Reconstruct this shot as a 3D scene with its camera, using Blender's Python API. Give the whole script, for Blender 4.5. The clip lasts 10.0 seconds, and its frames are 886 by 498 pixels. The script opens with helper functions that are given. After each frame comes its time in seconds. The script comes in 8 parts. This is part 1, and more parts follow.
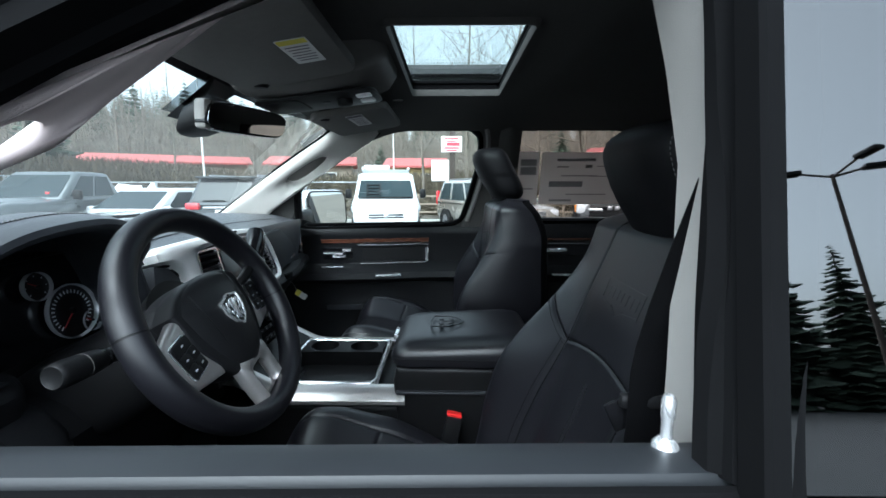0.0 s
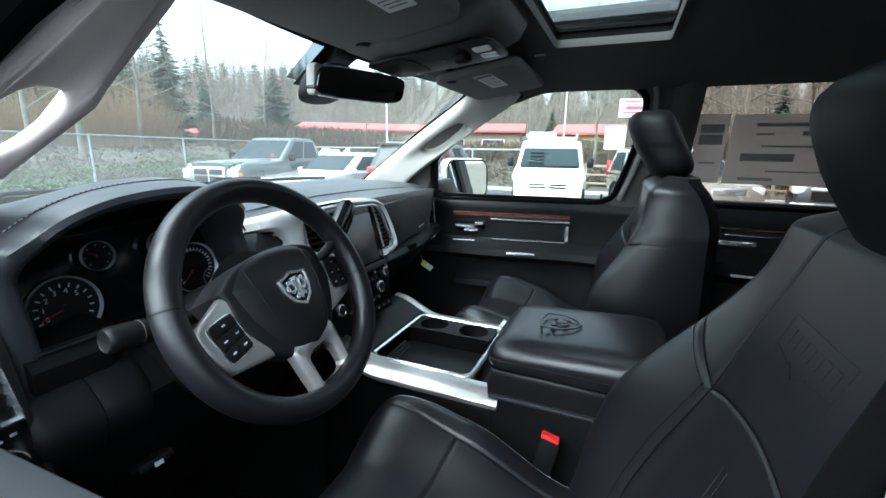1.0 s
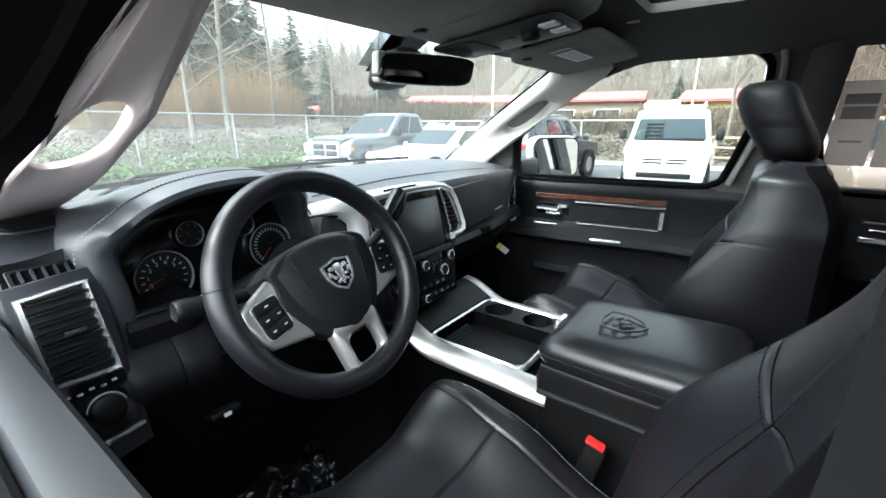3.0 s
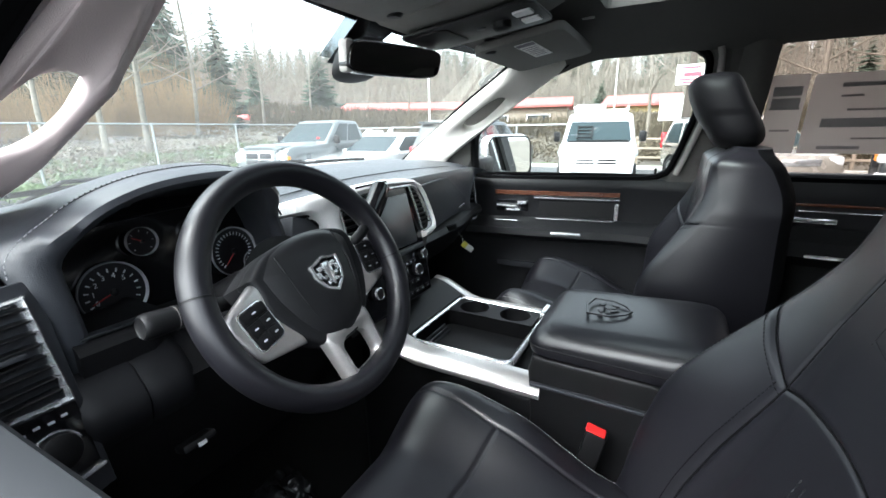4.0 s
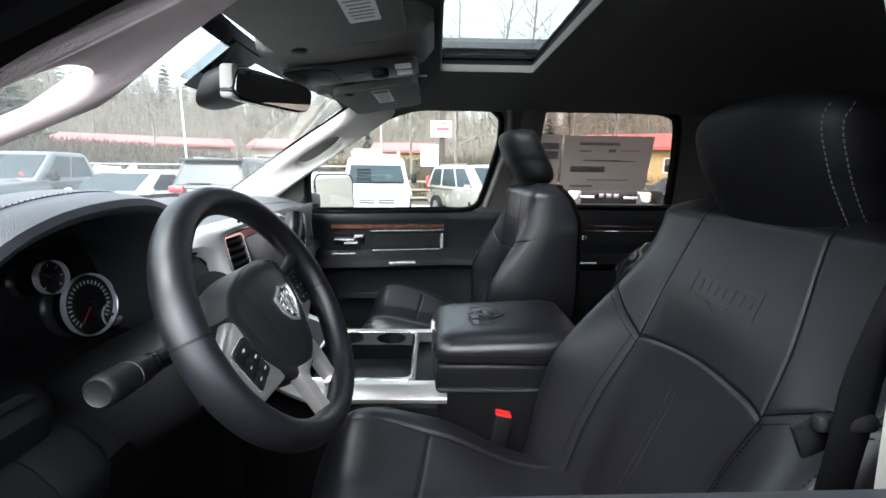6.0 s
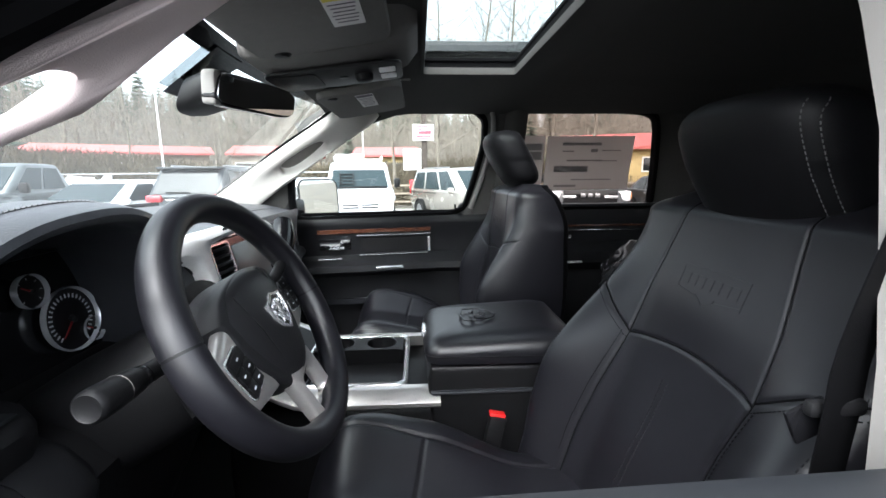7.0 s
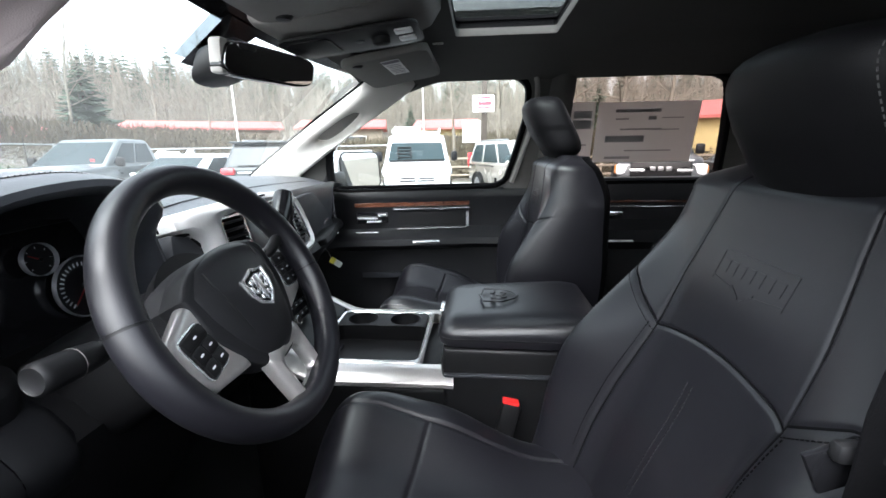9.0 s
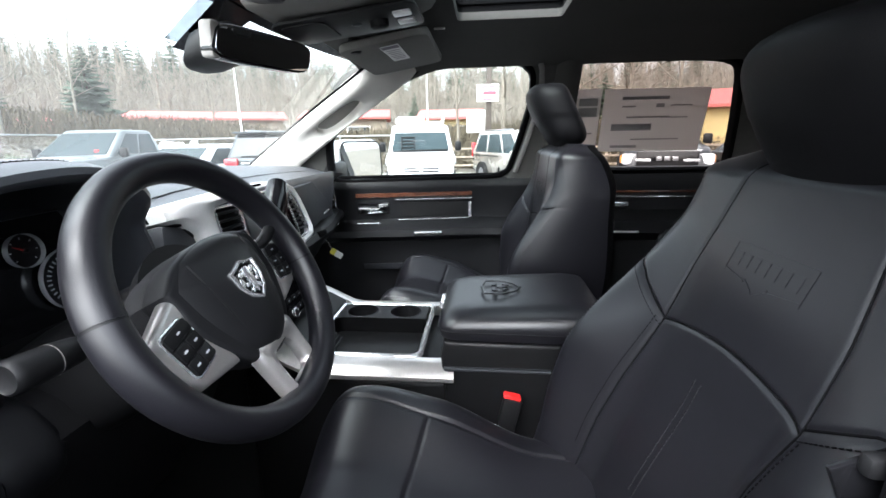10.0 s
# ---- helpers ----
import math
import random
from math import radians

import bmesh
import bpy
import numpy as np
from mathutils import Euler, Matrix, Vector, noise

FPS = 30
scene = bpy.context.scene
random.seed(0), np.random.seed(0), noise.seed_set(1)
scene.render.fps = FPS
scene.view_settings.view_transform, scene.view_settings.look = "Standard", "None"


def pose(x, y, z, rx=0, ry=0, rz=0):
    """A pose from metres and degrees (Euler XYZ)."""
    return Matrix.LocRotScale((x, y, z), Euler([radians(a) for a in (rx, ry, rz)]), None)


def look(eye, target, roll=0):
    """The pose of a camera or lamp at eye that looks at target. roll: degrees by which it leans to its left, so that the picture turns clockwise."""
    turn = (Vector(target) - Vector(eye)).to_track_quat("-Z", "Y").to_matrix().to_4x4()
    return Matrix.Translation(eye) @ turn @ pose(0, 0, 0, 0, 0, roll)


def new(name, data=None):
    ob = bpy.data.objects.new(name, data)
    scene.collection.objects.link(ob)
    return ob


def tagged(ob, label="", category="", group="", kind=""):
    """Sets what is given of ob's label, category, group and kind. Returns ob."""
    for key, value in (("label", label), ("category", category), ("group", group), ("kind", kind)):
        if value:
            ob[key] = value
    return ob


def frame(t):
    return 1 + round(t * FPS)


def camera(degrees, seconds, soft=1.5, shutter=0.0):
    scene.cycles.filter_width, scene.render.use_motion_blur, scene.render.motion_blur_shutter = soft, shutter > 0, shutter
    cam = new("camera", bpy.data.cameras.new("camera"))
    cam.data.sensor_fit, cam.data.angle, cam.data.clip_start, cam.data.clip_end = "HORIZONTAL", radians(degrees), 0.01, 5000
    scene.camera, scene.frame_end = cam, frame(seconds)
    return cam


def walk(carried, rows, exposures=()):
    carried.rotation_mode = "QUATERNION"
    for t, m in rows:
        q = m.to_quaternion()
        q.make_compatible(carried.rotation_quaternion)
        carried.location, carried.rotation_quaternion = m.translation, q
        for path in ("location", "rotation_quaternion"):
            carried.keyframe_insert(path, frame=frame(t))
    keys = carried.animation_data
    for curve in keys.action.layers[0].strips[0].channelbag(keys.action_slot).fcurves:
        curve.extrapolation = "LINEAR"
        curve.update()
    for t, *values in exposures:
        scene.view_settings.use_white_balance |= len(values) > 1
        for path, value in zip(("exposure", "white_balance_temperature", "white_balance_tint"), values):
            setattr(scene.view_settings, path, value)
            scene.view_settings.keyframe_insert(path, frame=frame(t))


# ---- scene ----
# A pickup cab seen through the open driver's window. x runs to the tail, y to the passenger side, z up.
cam = camera(93.0, 10.0, soft=1.6)
PATH = [
    (0, (-0.026, 0.059, 1.646), (-0.054, 2.037, 1.352), -0.0),
    (0.5, (-0.008, 0.172, 1.651), (-0.389, 2.103, 1.292), 2.0),
    (1, (0.063, 0.226, 1.655), (-0.692, 2.023, 1.208), 1.0),
    (1.5, (0.108, 0.252, 1.672), (-0.879, 1.908, 1.139), -0.6),
    (2, (0.14, 0.278, 1.68), (-0.958, 1.848, 1.107), -0.8),
    (2.2, (0.141, 0.28, 1.685), (-0.973, 1.835, 1.101), -0.5),
    (3.3, (0.14, 0.286, 1.679), (-1.017, 1.821, 1.126), 0.2),
    (3.5, (0.132, 0.284, 1.67), (-0.997, 1.847, 1.139), 0.6),
    (4, (0.058, 0.265, 1.652), (-0.873, 1.95, 1.11), -0.9),
    (4.5, (-0.039, 0.226, 1.644), (-0.639, 2.065, 1.138), 0.0),
    (5, (-0.098, 0.17, 1.638), (-0.365, 2.098, 1.18), 0.7),
    (5.5, (-0.137, 0.14, 1.635), (-0.231, 2.098, 1.242), 0.9),
    (6, (-0.159, 0.136, 1.636), (-0.121, 2.103, 1.277), 0.7),
    (7.5, (-0.169, 0.137, 1.63), (-0.057, 2.104, 1.287), -0.6),
    (8, (-0.147, 0.149, 1.626), (-0.139, 2.109, 1.228), -1.0),
    (8.5, (-0.112, 0.17, 1.627), (-0.225, 2.12, 1.197), -0.9),
    (9, (-0.077, 0.191, 1.628), (-0.248, 2.13, 1.166), -0.9),
    (9.5, (-0.069, 0.205, 1.625), (-0.254, 2.135, 1.134), -0.7),
    (10, (-0.071, 0.215, 1.623), (-0.261, 2.141, 1.119), -1.0),
]
walk(cam, [(t, look(eye, target, roll)) for t, eye, target, roll in PATH], [(0.0, 2.0, 5500, 0), (1.0, 2.5, 5550, -2), (2.2, 2.95, 5850, 0), (3.3, 3.0, 6000, 3), (5.5, 2.9, 6050, 7), (7.5, 2.7, 6100, 8), (10.0, 3.0, 6050, 8)])

# ---- light: a bright overcast day ----
world = bpy.data.worlds.new("overcast_sky")
scene.world = world
world.use_nodes = True
wt = world.node_tree
sky = wt.nodes.new("ShaderNodeTexSky")
sky.sky_type, sky.sun_disc = "NISHITA", False
sky.sun_elevation, sky.sun_rotation = radians(48), radians(200)
sky.dust_density, sky.ozone_density = 4.0, 0.6
wash = wt.nodes.new("ShaderNodeHueSaturation")
wash.inputs["Saturation"].default_value = 0.22
wt.links.new(sky.outputs[0], wash.inputs["Color"])
wt.links.new(wash.outputs[0], wt.nodes["Background"].inputs["Color"])
wt.nodes["Background"].inputs["Strength"].default_value = 0.15
sun = new("sun", bpy.data.lights.new("sun", "SUN"))
sun.data.energy, sun.data.angle, sun.data.color = 0.9, radians(55), (1.0, 0.985, 0.96)
sun.matrix_world = look((0, 0, 0), (0.40, 0.30, -0.80))

# ---- materials ----


def socket(node, name, value):
    node.inputs[name].default_value = value


def material(name, colour, rough=0.5, metal=0.0, vary=0.12, scale=30.0, bump=0.0, bump_scale=400.0, coat=0.0, spec=0.5, patch=2.0, sheen=0.0):
    """A surface with two scales of variation in colour and gloss and a fine relief."""
    m = bpy.data.materials.new(name)
    m.use_nodes = True
    t = m.node_tree
    b = t.nodes["Principled BSDF"]
    co = t.nodes.new("ShaderNodeTexCoord")
    fine, broad = t.nodes.new("ShaderNodeTexNoise"), t.nodes.new("ShaderNodeTexNoise")
    socket(fine, "Scale", scale), socket(fine, "Detail", 5.0)
    socket(broad, "Scale", patch), socket(broad, "Detail", 2.0)
    t.links.new(co.outputs["Object"], fine.inputs["Vector"])
    t.links.new(co.outputs["Object"], broad.inputs["Vector"])
    add = t.nodes.new("ShaderNodeMath")
    t.links.new(fine.outputs["Fac"], add.inputs[0])
    t.links.new(broad.outputs["Fac"], add.inputs[1])
    span = t.nodes.new("ShaderNodeMapRange")
    socket(span, "From Min", 0.6), socket(span, "From Max", 1.4)
    socket(span, "To Min", 1.0 - vary), socket(span, "To Max", 1.0 + vary)
    t.links.new(add.outputs[0], span.inputs["Value"])
    mul = t.nodes.new("ShaderNodeVectorMath")
    mul.operation = "SCALE"
    mul.inputs[0].default_value = colour
    t.links.new(span.outputs[0], mul.inputs["Scale"])
    t.links.new(mul.outputs[0], b.inputs["Base Color"])
    gloss = t.nodes.new("ShaderNodeMapRange")
    socket(gloss, "From Min", 0.3), socket(gloss, "From Max", 0.7)
    socket(gloss, "To Min", max(0.02, rough * 0.88)), socket(gloss, "To Max", min(1.0, rough * 1.12))
    t.links.new(broad.outputs["Fac"], gloss.inputs["Value"])
    t.links.new(gloss.outputs[0], b.inputs["Roughness"])
    socket(b, "Metallic", metal), socket(b, "Coat Weight", coat), socket(b, "Specular IOR Level", spec)
    if sheen:
        socket(b, "Sheen Weight", sheen)
    if bump:
        grain = t.nodes.new("ShaderNodeTexVoronoi")
        socket(grain, "Scale", bump_scale)
        t.links.new(co.outputs["Object"], grain.inputs["Vector"])
        bp = t.nodes.new("ShaderNodeBump")
        socket(bp, "Strength", bump), socket(bp, "Distance", 0.001)
        t.links.new(grain.outputs["Distance"], bp.inputs["Height"])
        t.links.new(bp.outputs[0], b.inputs["Normal"])
    return m


def pane_material(name, tint, gloss=1.0, least=0.045, veil=0.0):
    """Thin glass: clear by its tint, mirror-like by Fresnel."""
    m = bpy.data.materials.new(name)
    m.use_nodes = True
    t = m.node_tree
    t.nodes.remove(t.nodes["Principled BSDF"])
    clear, shine, mix, lw, pw, sp = (t.nodes.new(n) for n in ("ShaderNodeBsdfTransparent", "ShaderNodeBsdfGlossy", "ShaderNodeMixShader", "ShaderNodeLayerWeight", "ShaderNodeMath", "ShaderNodeMapRange"))
    clear.inputs["Color"].default_value = (*tint, 1)
    socket(shine, "Roughness", 0.01), socket(lw, "Blend", 0.5)
    shine.inputs["Color"].default_value = (gloss, gloss, gloss, 1)
    pw.operation = "POWER"
    pw.inputs[1].default_value = 5.0
    socket(sp, "To Min", least), socket(sp, "To Max", 1.0)
    t.links.new(lw.outputs["Facing"], pw.inputs[0])
    t.links.new(pw.outputs[0], sp.inputs["Value"])
    t.links.new(sp.outputs[0], mix.inputs[0])
    t.links.new(clear.outputs[0], mix.inputs[1])
    t.links.new(shine.outputs[0], mix.inputs[2])
    end = mix
    if veil:  # an even pale film stands in for the haze of reflected light
        film, end = t.nodes.new("ShaderNodeBsdfTranslucent"), t.nodes.new("ShaderNodeMixShader")
        film.inputs["Color"].default_value = (0.8, 0.8, 0.78, 1)
        end.inputs[0].default_value = veil
        t.links.new(mix.outputs[0], end.inputs[1])
        t.links.new(film.outputs[0], end.inputs[2])
    t.links.new(end.outputs[0], t.nodes["Material Output"].inputs["Surface"])
    return m


def wood_material(name, dark, light):
    m = bpy.data.materials.new(name)
    m.use_nodes = True
    t = m.node_tree
    b = t.nodes["Principled BSDF"]
    co, mp, wv, rp = (t.nodes.new(n) for n in ("ShaderNodeTexCoord", "ShaderNodeMapping", "ShaderNodeTexNoise", "ShaderNodeValToRGB"))
    mp.inputs["Scale"].default_value = (4, 60, 90)
    socket(wv, "Scale", 3.0), socket(wv, "Detail", 6.0)
    rp.color_ramp.elements[0].color, rp.color_ramp.elements[1].color = (*dark, 1), (*light, 1)
    rp.color_ramp.elements[0].position, rp.color_ramp.elements[1].position = 0.3, 0.75
    t.links.new(co.outputs["Object"], mp.inputs["Vector"])
    t.links.new(mp.outputs[0], wv.inputs["Vector"])
    t.links.new(wv.outputs["Fac"], rp.inputs["Fac"])
    t.links.new(rp.outputs[0], b.inputs["Base Color"])
    socket(b, "Roughness", 0.25), socket(b, "Coat Weight", 0.5)
    return m


LEATHER = material("black_leather", (0.0062, 0.0060, 0.0084), 0.38, spec=0.52, bump=0.09, bump_scale=900, vary=0.15, scale=60)
# darker copy of the leather: shade is put into its colour
LEATHER_DARK = material("shaded_black_leather", (0.0028, 0.0028, 0.0033), 0.7, spec=0.045, bump=0.25, bump_scale=900, vary=0.15, scale=60)
DASH = material("dash_vinyl", (0.032, 0.0345, 0.041), 0.34, spec=0.7, bump=0.3, bump_scale=700, vary=0.1)
DOOR_VINYL = material("door_vinyl", (0.0090, 0.0093, 0.0108), 0.46, spec=0.27, bump=0.15, bump_scale=900, vary=0.1)
AIRBAG = material("airbag_vinyl", (0.0095, 0.0095, 0.011), 0.5, spec=0.35, bump=0.10, bump_scale=800)
PLASTIC = material("black_plastic", (0.0065, 0.0065, 0.0072), 0.45, spec=0.25, bump=0.06, bump_scale=1100)
PLASTIC_GREY = material("charcoal_plastic", (0.022, 0.0235, 0.028), 0.5, spec=0.4, bump=0.2, bump_scale=700)
GLOSS_BLACK = material("gloss_black", (0.006, 0.006, 0.007), 0.12, vary=0.05)
SCREEN = material("dark_screen", (0.028, 0.031, 0.036), 0.3, vary=0.05)
SILVER = material("satin_silver", (0.70, 0.70, 0.70), 0.36, metal=0.12, vary=0.05, scale=200)
SILVER_WARM = material("brushed_silver", (0.60, 0.575, 0.56), 0.31, metal=0.78, vary=0.06, scale=260)
CHROME = material("chrome", (0.82, 0.83, 0.85), 0.18, metal=0.78, vary=0.02)
LINER = material("grey_headliner_cloth", (0.074, 0.072, 0.069), 0.95, bump=0.35, bump_scale=900, vary=0.08, scale=80, spec=0.2)
VISOR = material("warm_grey_visor_cloth", (0.135, 0.130, 0.122), 0.9, bump=0.3, bump_scale=900, vary=0.08, scale=80)
TRIM = material("light_grey_trim", (0.58, 0.56, 0.525), 0.6, bump=0.2, bump_scale=900, vary=0.04)
# light trim darkened for the driver's shaded pillar; small grey parts share it
TRIM_B = material("grey_shaded_trim", (0.21, 0.20, 0.19), 0.65, bump=0.2, bump_scale=900, vary=0.04)
TRIM_PINK = material("warm_grey_trim", (0.62, 0.53, 0.525), 0.6, bump=0.2, bump_scale=900, vary=0.04)
SILL = material("soft_sill_vinyl", (0.0135, 0.0148, 0.017), 0.42, spec=0.36, bump=0.03, bump_scale=1200, vary=0.06)
# seat leather with a darker colour for the headrests, which get less light
LEATHER_HEAD_SHADE = material("shaded_headrest_leather", (0.0042, 0.0042, 0.0050), 0.5, spec=0.16, bump=0.2, bump_scale=900, vary=0.15, scale=60)
RUBBER = material("black_rubber", (0.0032, 0.0032, 0.0036), 0.9, spec=0.06)
BODY = material("black_metallic_paint", (0.012, 0.013, 0.017), 0.25, metal=0.3, coat=1.0, vary=0.05)
CARPET = material("black_carpet", (0.012, 0.012, 0.012), 0.95, bump=0.6, bump_scale=500)
WOOD = wood_material("walnut_trim", (0.035, 0.012, 0.007), (0.105, 0.038, 0.019))
STITCH = material("pale_thread", (0.33, 0.33, 0.34), 0.8)
THREAD_PALE = material("dull_thread", (0.085, 0.085, 0.085), 0.9, spec=0.2)
THREAD_DIM = material("grey_thread", (0.016, 0.016, 0.018), 0.95, spec=0.1)
RED = material("red_plastic", (0.62, 0.02, 0.02), 0.35)
NEEDLE = material("red_needle", (0.32, 0.015, 0.015), 0.5)
WHITE_MARK = material("pale_mark", (0.6, 0.62, 0.65), 0.5)
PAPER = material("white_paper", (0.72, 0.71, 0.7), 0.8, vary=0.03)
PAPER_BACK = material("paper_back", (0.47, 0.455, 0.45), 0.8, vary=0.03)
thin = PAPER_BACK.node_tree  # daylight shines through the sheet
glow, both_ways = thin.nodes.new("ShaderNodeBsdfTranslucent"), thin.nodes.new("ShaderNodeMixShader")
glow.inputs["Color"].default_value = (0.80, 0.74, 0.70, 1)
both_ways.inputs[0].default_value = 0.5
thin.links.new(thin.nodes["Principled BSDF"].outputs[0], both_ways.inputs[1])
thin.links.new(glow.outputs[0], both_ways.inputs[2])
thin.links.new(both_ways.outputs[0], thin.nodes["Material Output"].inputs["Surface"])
DOTTED = pane_material("dotted_edge", (0.30, 0.33, 0.35), 1.0, 0.0)
INK = material("grey_ink", (0.16, 0.15, 0.17), 0.8)
INK_FAINT = material("faint_print", (0.27, 0.25, 0.25), 0.8)
YELLOW = material("yellow_paper", (0.7, 0.62, 0.08), 0.7)
MIRROR = material("mirror_glass", (0.85, 0.87, 0.88), 0.02, metal=1.0, vary=0.01)
GLASS = pane_material("clear_glass", (0.76, 0.80, 0.78))
# the last value mixes in a pale veil for reflections of the dash
WINDSHIELD = pane_material("veiled_windshield_glass", (0.74, 0.78, 0.76), 1.0, 0.045, 0.022)
TINTED = pane_material("tinted_glass", (0.42, 0.37, 0.34))
PRIVACY = pane_material("privacy_glass", (0.098, 0.098, 0.104), 1.0, 0.15)
BAG = material("black_plastic_film", (0.02, 0.02, 0.022), 0.14, vary=0.2)
GAUGE_FACE = material("gauge_face", (0.01, 0.01, 0.012), 0.4)
GAUGE_RIM = material("gauge_rim", (0.75, 0.77, 0.8), 0.25, metal=0.6)

# ---- mesh helpers ----


def part(name, bm, mat, parent=None, label="", smooth=True, sharp=40.0):
    """Links a bmesh as one mesh object, under a thing or a part where one is given."""
    me = bpy.data.meshes.new(name)
    bmesh.ops.recalc_face_normals(bm, faces=bm.faces)
    if smooth:
        for f in bm.faces:
            f.smooth = True
        for e in bm.edges:
            if len(e.link_faces) == 2 and e.calc_face_angle(0) > radians(sharp):
                e.smooth = False
    bm.to_mesh(me)
    bm.free()
    me.materials.append(mat)
    ob = new(name, me)
    if parent is not None:
        ob.parent = parent
    if label:
        ob["label"] = label
    return ob


def thing(name, label, category, at=(0, 0, 0), group="", kind=""):
    ob = new(name)
    ob.empty_display_size = 0.05
    ob.location = at
    return tagged(ob, label, category, group, kind)


def box(sx, sy, sz, at=(0, 0, 0), bevel=0.004, segs=2, m=None):
    bm = bmesh.new()
    bmesh.ops.create_cube(bm, size=1.0, matrix=Matrix.Diagonal((sx, sy, sz, 1)))
    if bevel:
        bmesh.ops.bevel(bm, geom=bm.edges[:], offset=min(bevel, 0.45 * min(sx, sy, sz)), segments=segs, affect="EDGES", profile=0.5)
    bm.transform(Matrix.Translation(at) if m is None else Matrix.Translation(at) @ m)
    return bm


def join(*bms):
    """Joins bmeshes of one part into the first."""
    first = bms[0]
    for b in bms[1:]:
        me = bpy.data.meshes.new("joined")
        b.to_mesh(me)
        b.free()
        first.from_mesh(me)
        bpy.data.meshes.remove(me)
    return first


def loft(rings, closed=True, caps=True):
    """Skins rings of equal count."""
    bm = bmesh.new()
    vs = [[bm.verts.new(p) for p in ring] for ring in rings]
    n = len(rings[0])
    for a, b in zip(vs, vs[1:]):
        for i in range(n if closed else n - 1):
            j = (i + 1) % n
            bm.faces.new((a[i], a[j], b[j], b[i]))
    if caps and closed:
        bm.faces.new(vs[0][::-1])
        bm.faces.new(vs[-1])
    return bm


def prism(outline, depth, m=None, bevel=0.002, segs=2, at=(0, 0, 0)):
    """A plate: an outline in x, y drawn out along z from 0 to depth, with rounded edges."""
    bm = bmesh.new()
    f = bm.faces.new([bm.verts.new((x, y, 0)) for x, y in outline])
    r = bmesh.ops.extrude_face_region(bm, geom=[f])
    bmesh.ops.translate(bm, vec=(0, 0, depth), verts=[v for v in r["geom"] if isinstance(v, bmesh.types.BMVert)])
    bmesh.ops.recalc_face_normals(bm, faces=bm.faces)
    if bevel:
        rim = [e for e in bm.edges if abs(e.verts[0].co.z - e.verts[1].co.z) < 1e-6]
        bmesh.ops.bevel(bm, geom=rim, offset=bevel, segments=segs, affect="EDGES", profile=0.5)
    bm.transform(Matrix.Translation(at) @ (m or Matrix.Identity(4)))
    return bm


def rounded(w, h, r, n=5, cx=0.0, cy=0.0):
    """A rounded rectangle's outline."""
    pts = []
    for k, (sx, sy) in enumerate(((1, 1), (-1, 1), (-1, -1), (1, -1))):
        for i in range(n + 1):
            a = radians(90 * k + 90 * i / n)
            pts.append((cx + sx * (w / 2 - r) + r * math.cos(a), cy + sy * (h / 2 - r) + r * math.sin(a)))
    return pts


def oval(w, h, n=28, p=2.0, cx=0.0, cy=0.0):
    """A superellipse's outline."""
    out = []
    for i in range(n):
        c, s = math.cos(2 * math.pi * i / n), math.sin(2 * math.pi * i / n)
        out.append((cx + w / 2 * math.copysign(abs(c) ** (2 / p), c), cy + h / 2 * math.copysign(abs(s) ** (2 / p), s)))
    return out


def frame_plate(outer, inner, depth, m=None, at=(0, 0, 0), lift=0.0):
    """A flat ring between two outlines of equal count; the middle of the band may rise by lift."""
    rings = []
    mid = [((a + c) / 2, (b + d) / 2) for (a, b), (c, d) in zip(outer, inner)]
    near = [(a * 0.85 + c * 0.15, b * 0.85 + d * 0.15) for (a, b), (c, d) in zip(outer, inner)]
    close = [(a * 0.15 + c * 0.85, b * 0.15 + d * 0.85) for (a, b), (c, d) in zip(outer, inner)]
    for o, z in ((outer, 0), (outer, depth * 0.7), (near, depth), (mid, depth + lift), (close, depth), (inner, depth * 0.7), (inner, 0)):
        rings.append([(x, y, z) for x, y in o])
    bm = bmesh.new()
    vs = [[bm.verts.new(p) for p in ring] for ring in rings]
    n = len(outer)
    for a, b in zip(vs, vs[1:] + vs[:1]):
        for i in range(n):
            j = (i + 1) % n
            bm.faces.new((a[i], a[j], b[j], b[i]))
    bm.transform(Matrix.Translation(at) @ (m or Matrix.Identity(4)))
    return bm


def lathe(profile, n=32, m=None, caps=True):
    """Turns (radius, height) pairs about z."""
    rings = [[(max(r, 1e-5) * math.cos(2 * math.pi * i / n), max(r, 1e-5) * math.sin(2 * math.pi * i / n), z) for i in range(n)] for r, z in profile]
    bm = loft(rings, True, caps)
    if m is not None:
        bm.transform(m)
    return bm


def spline(pts, n):
    """n points evenly along a smooth curve through pts."""
    p = [Vector(q) for q in pts]
    p = [2 * p[0] - p[1]] + p + [2 * p[-1] - p[-2]]
    out, segs = [], len(p) - 3
    for i in range(n):
        u = i / (n - 1) * segs
        k = min(int(u), segs - 1)
        f = u - k
        a, b, c, d = p[k : k + 4]
        out.append(0.5 * (2 * b + (c - a) * f + (2 * a - 5 * b + 4 * c - d) * f * f + (3 * b - a - 3 * c + d) * f**3))
    return out


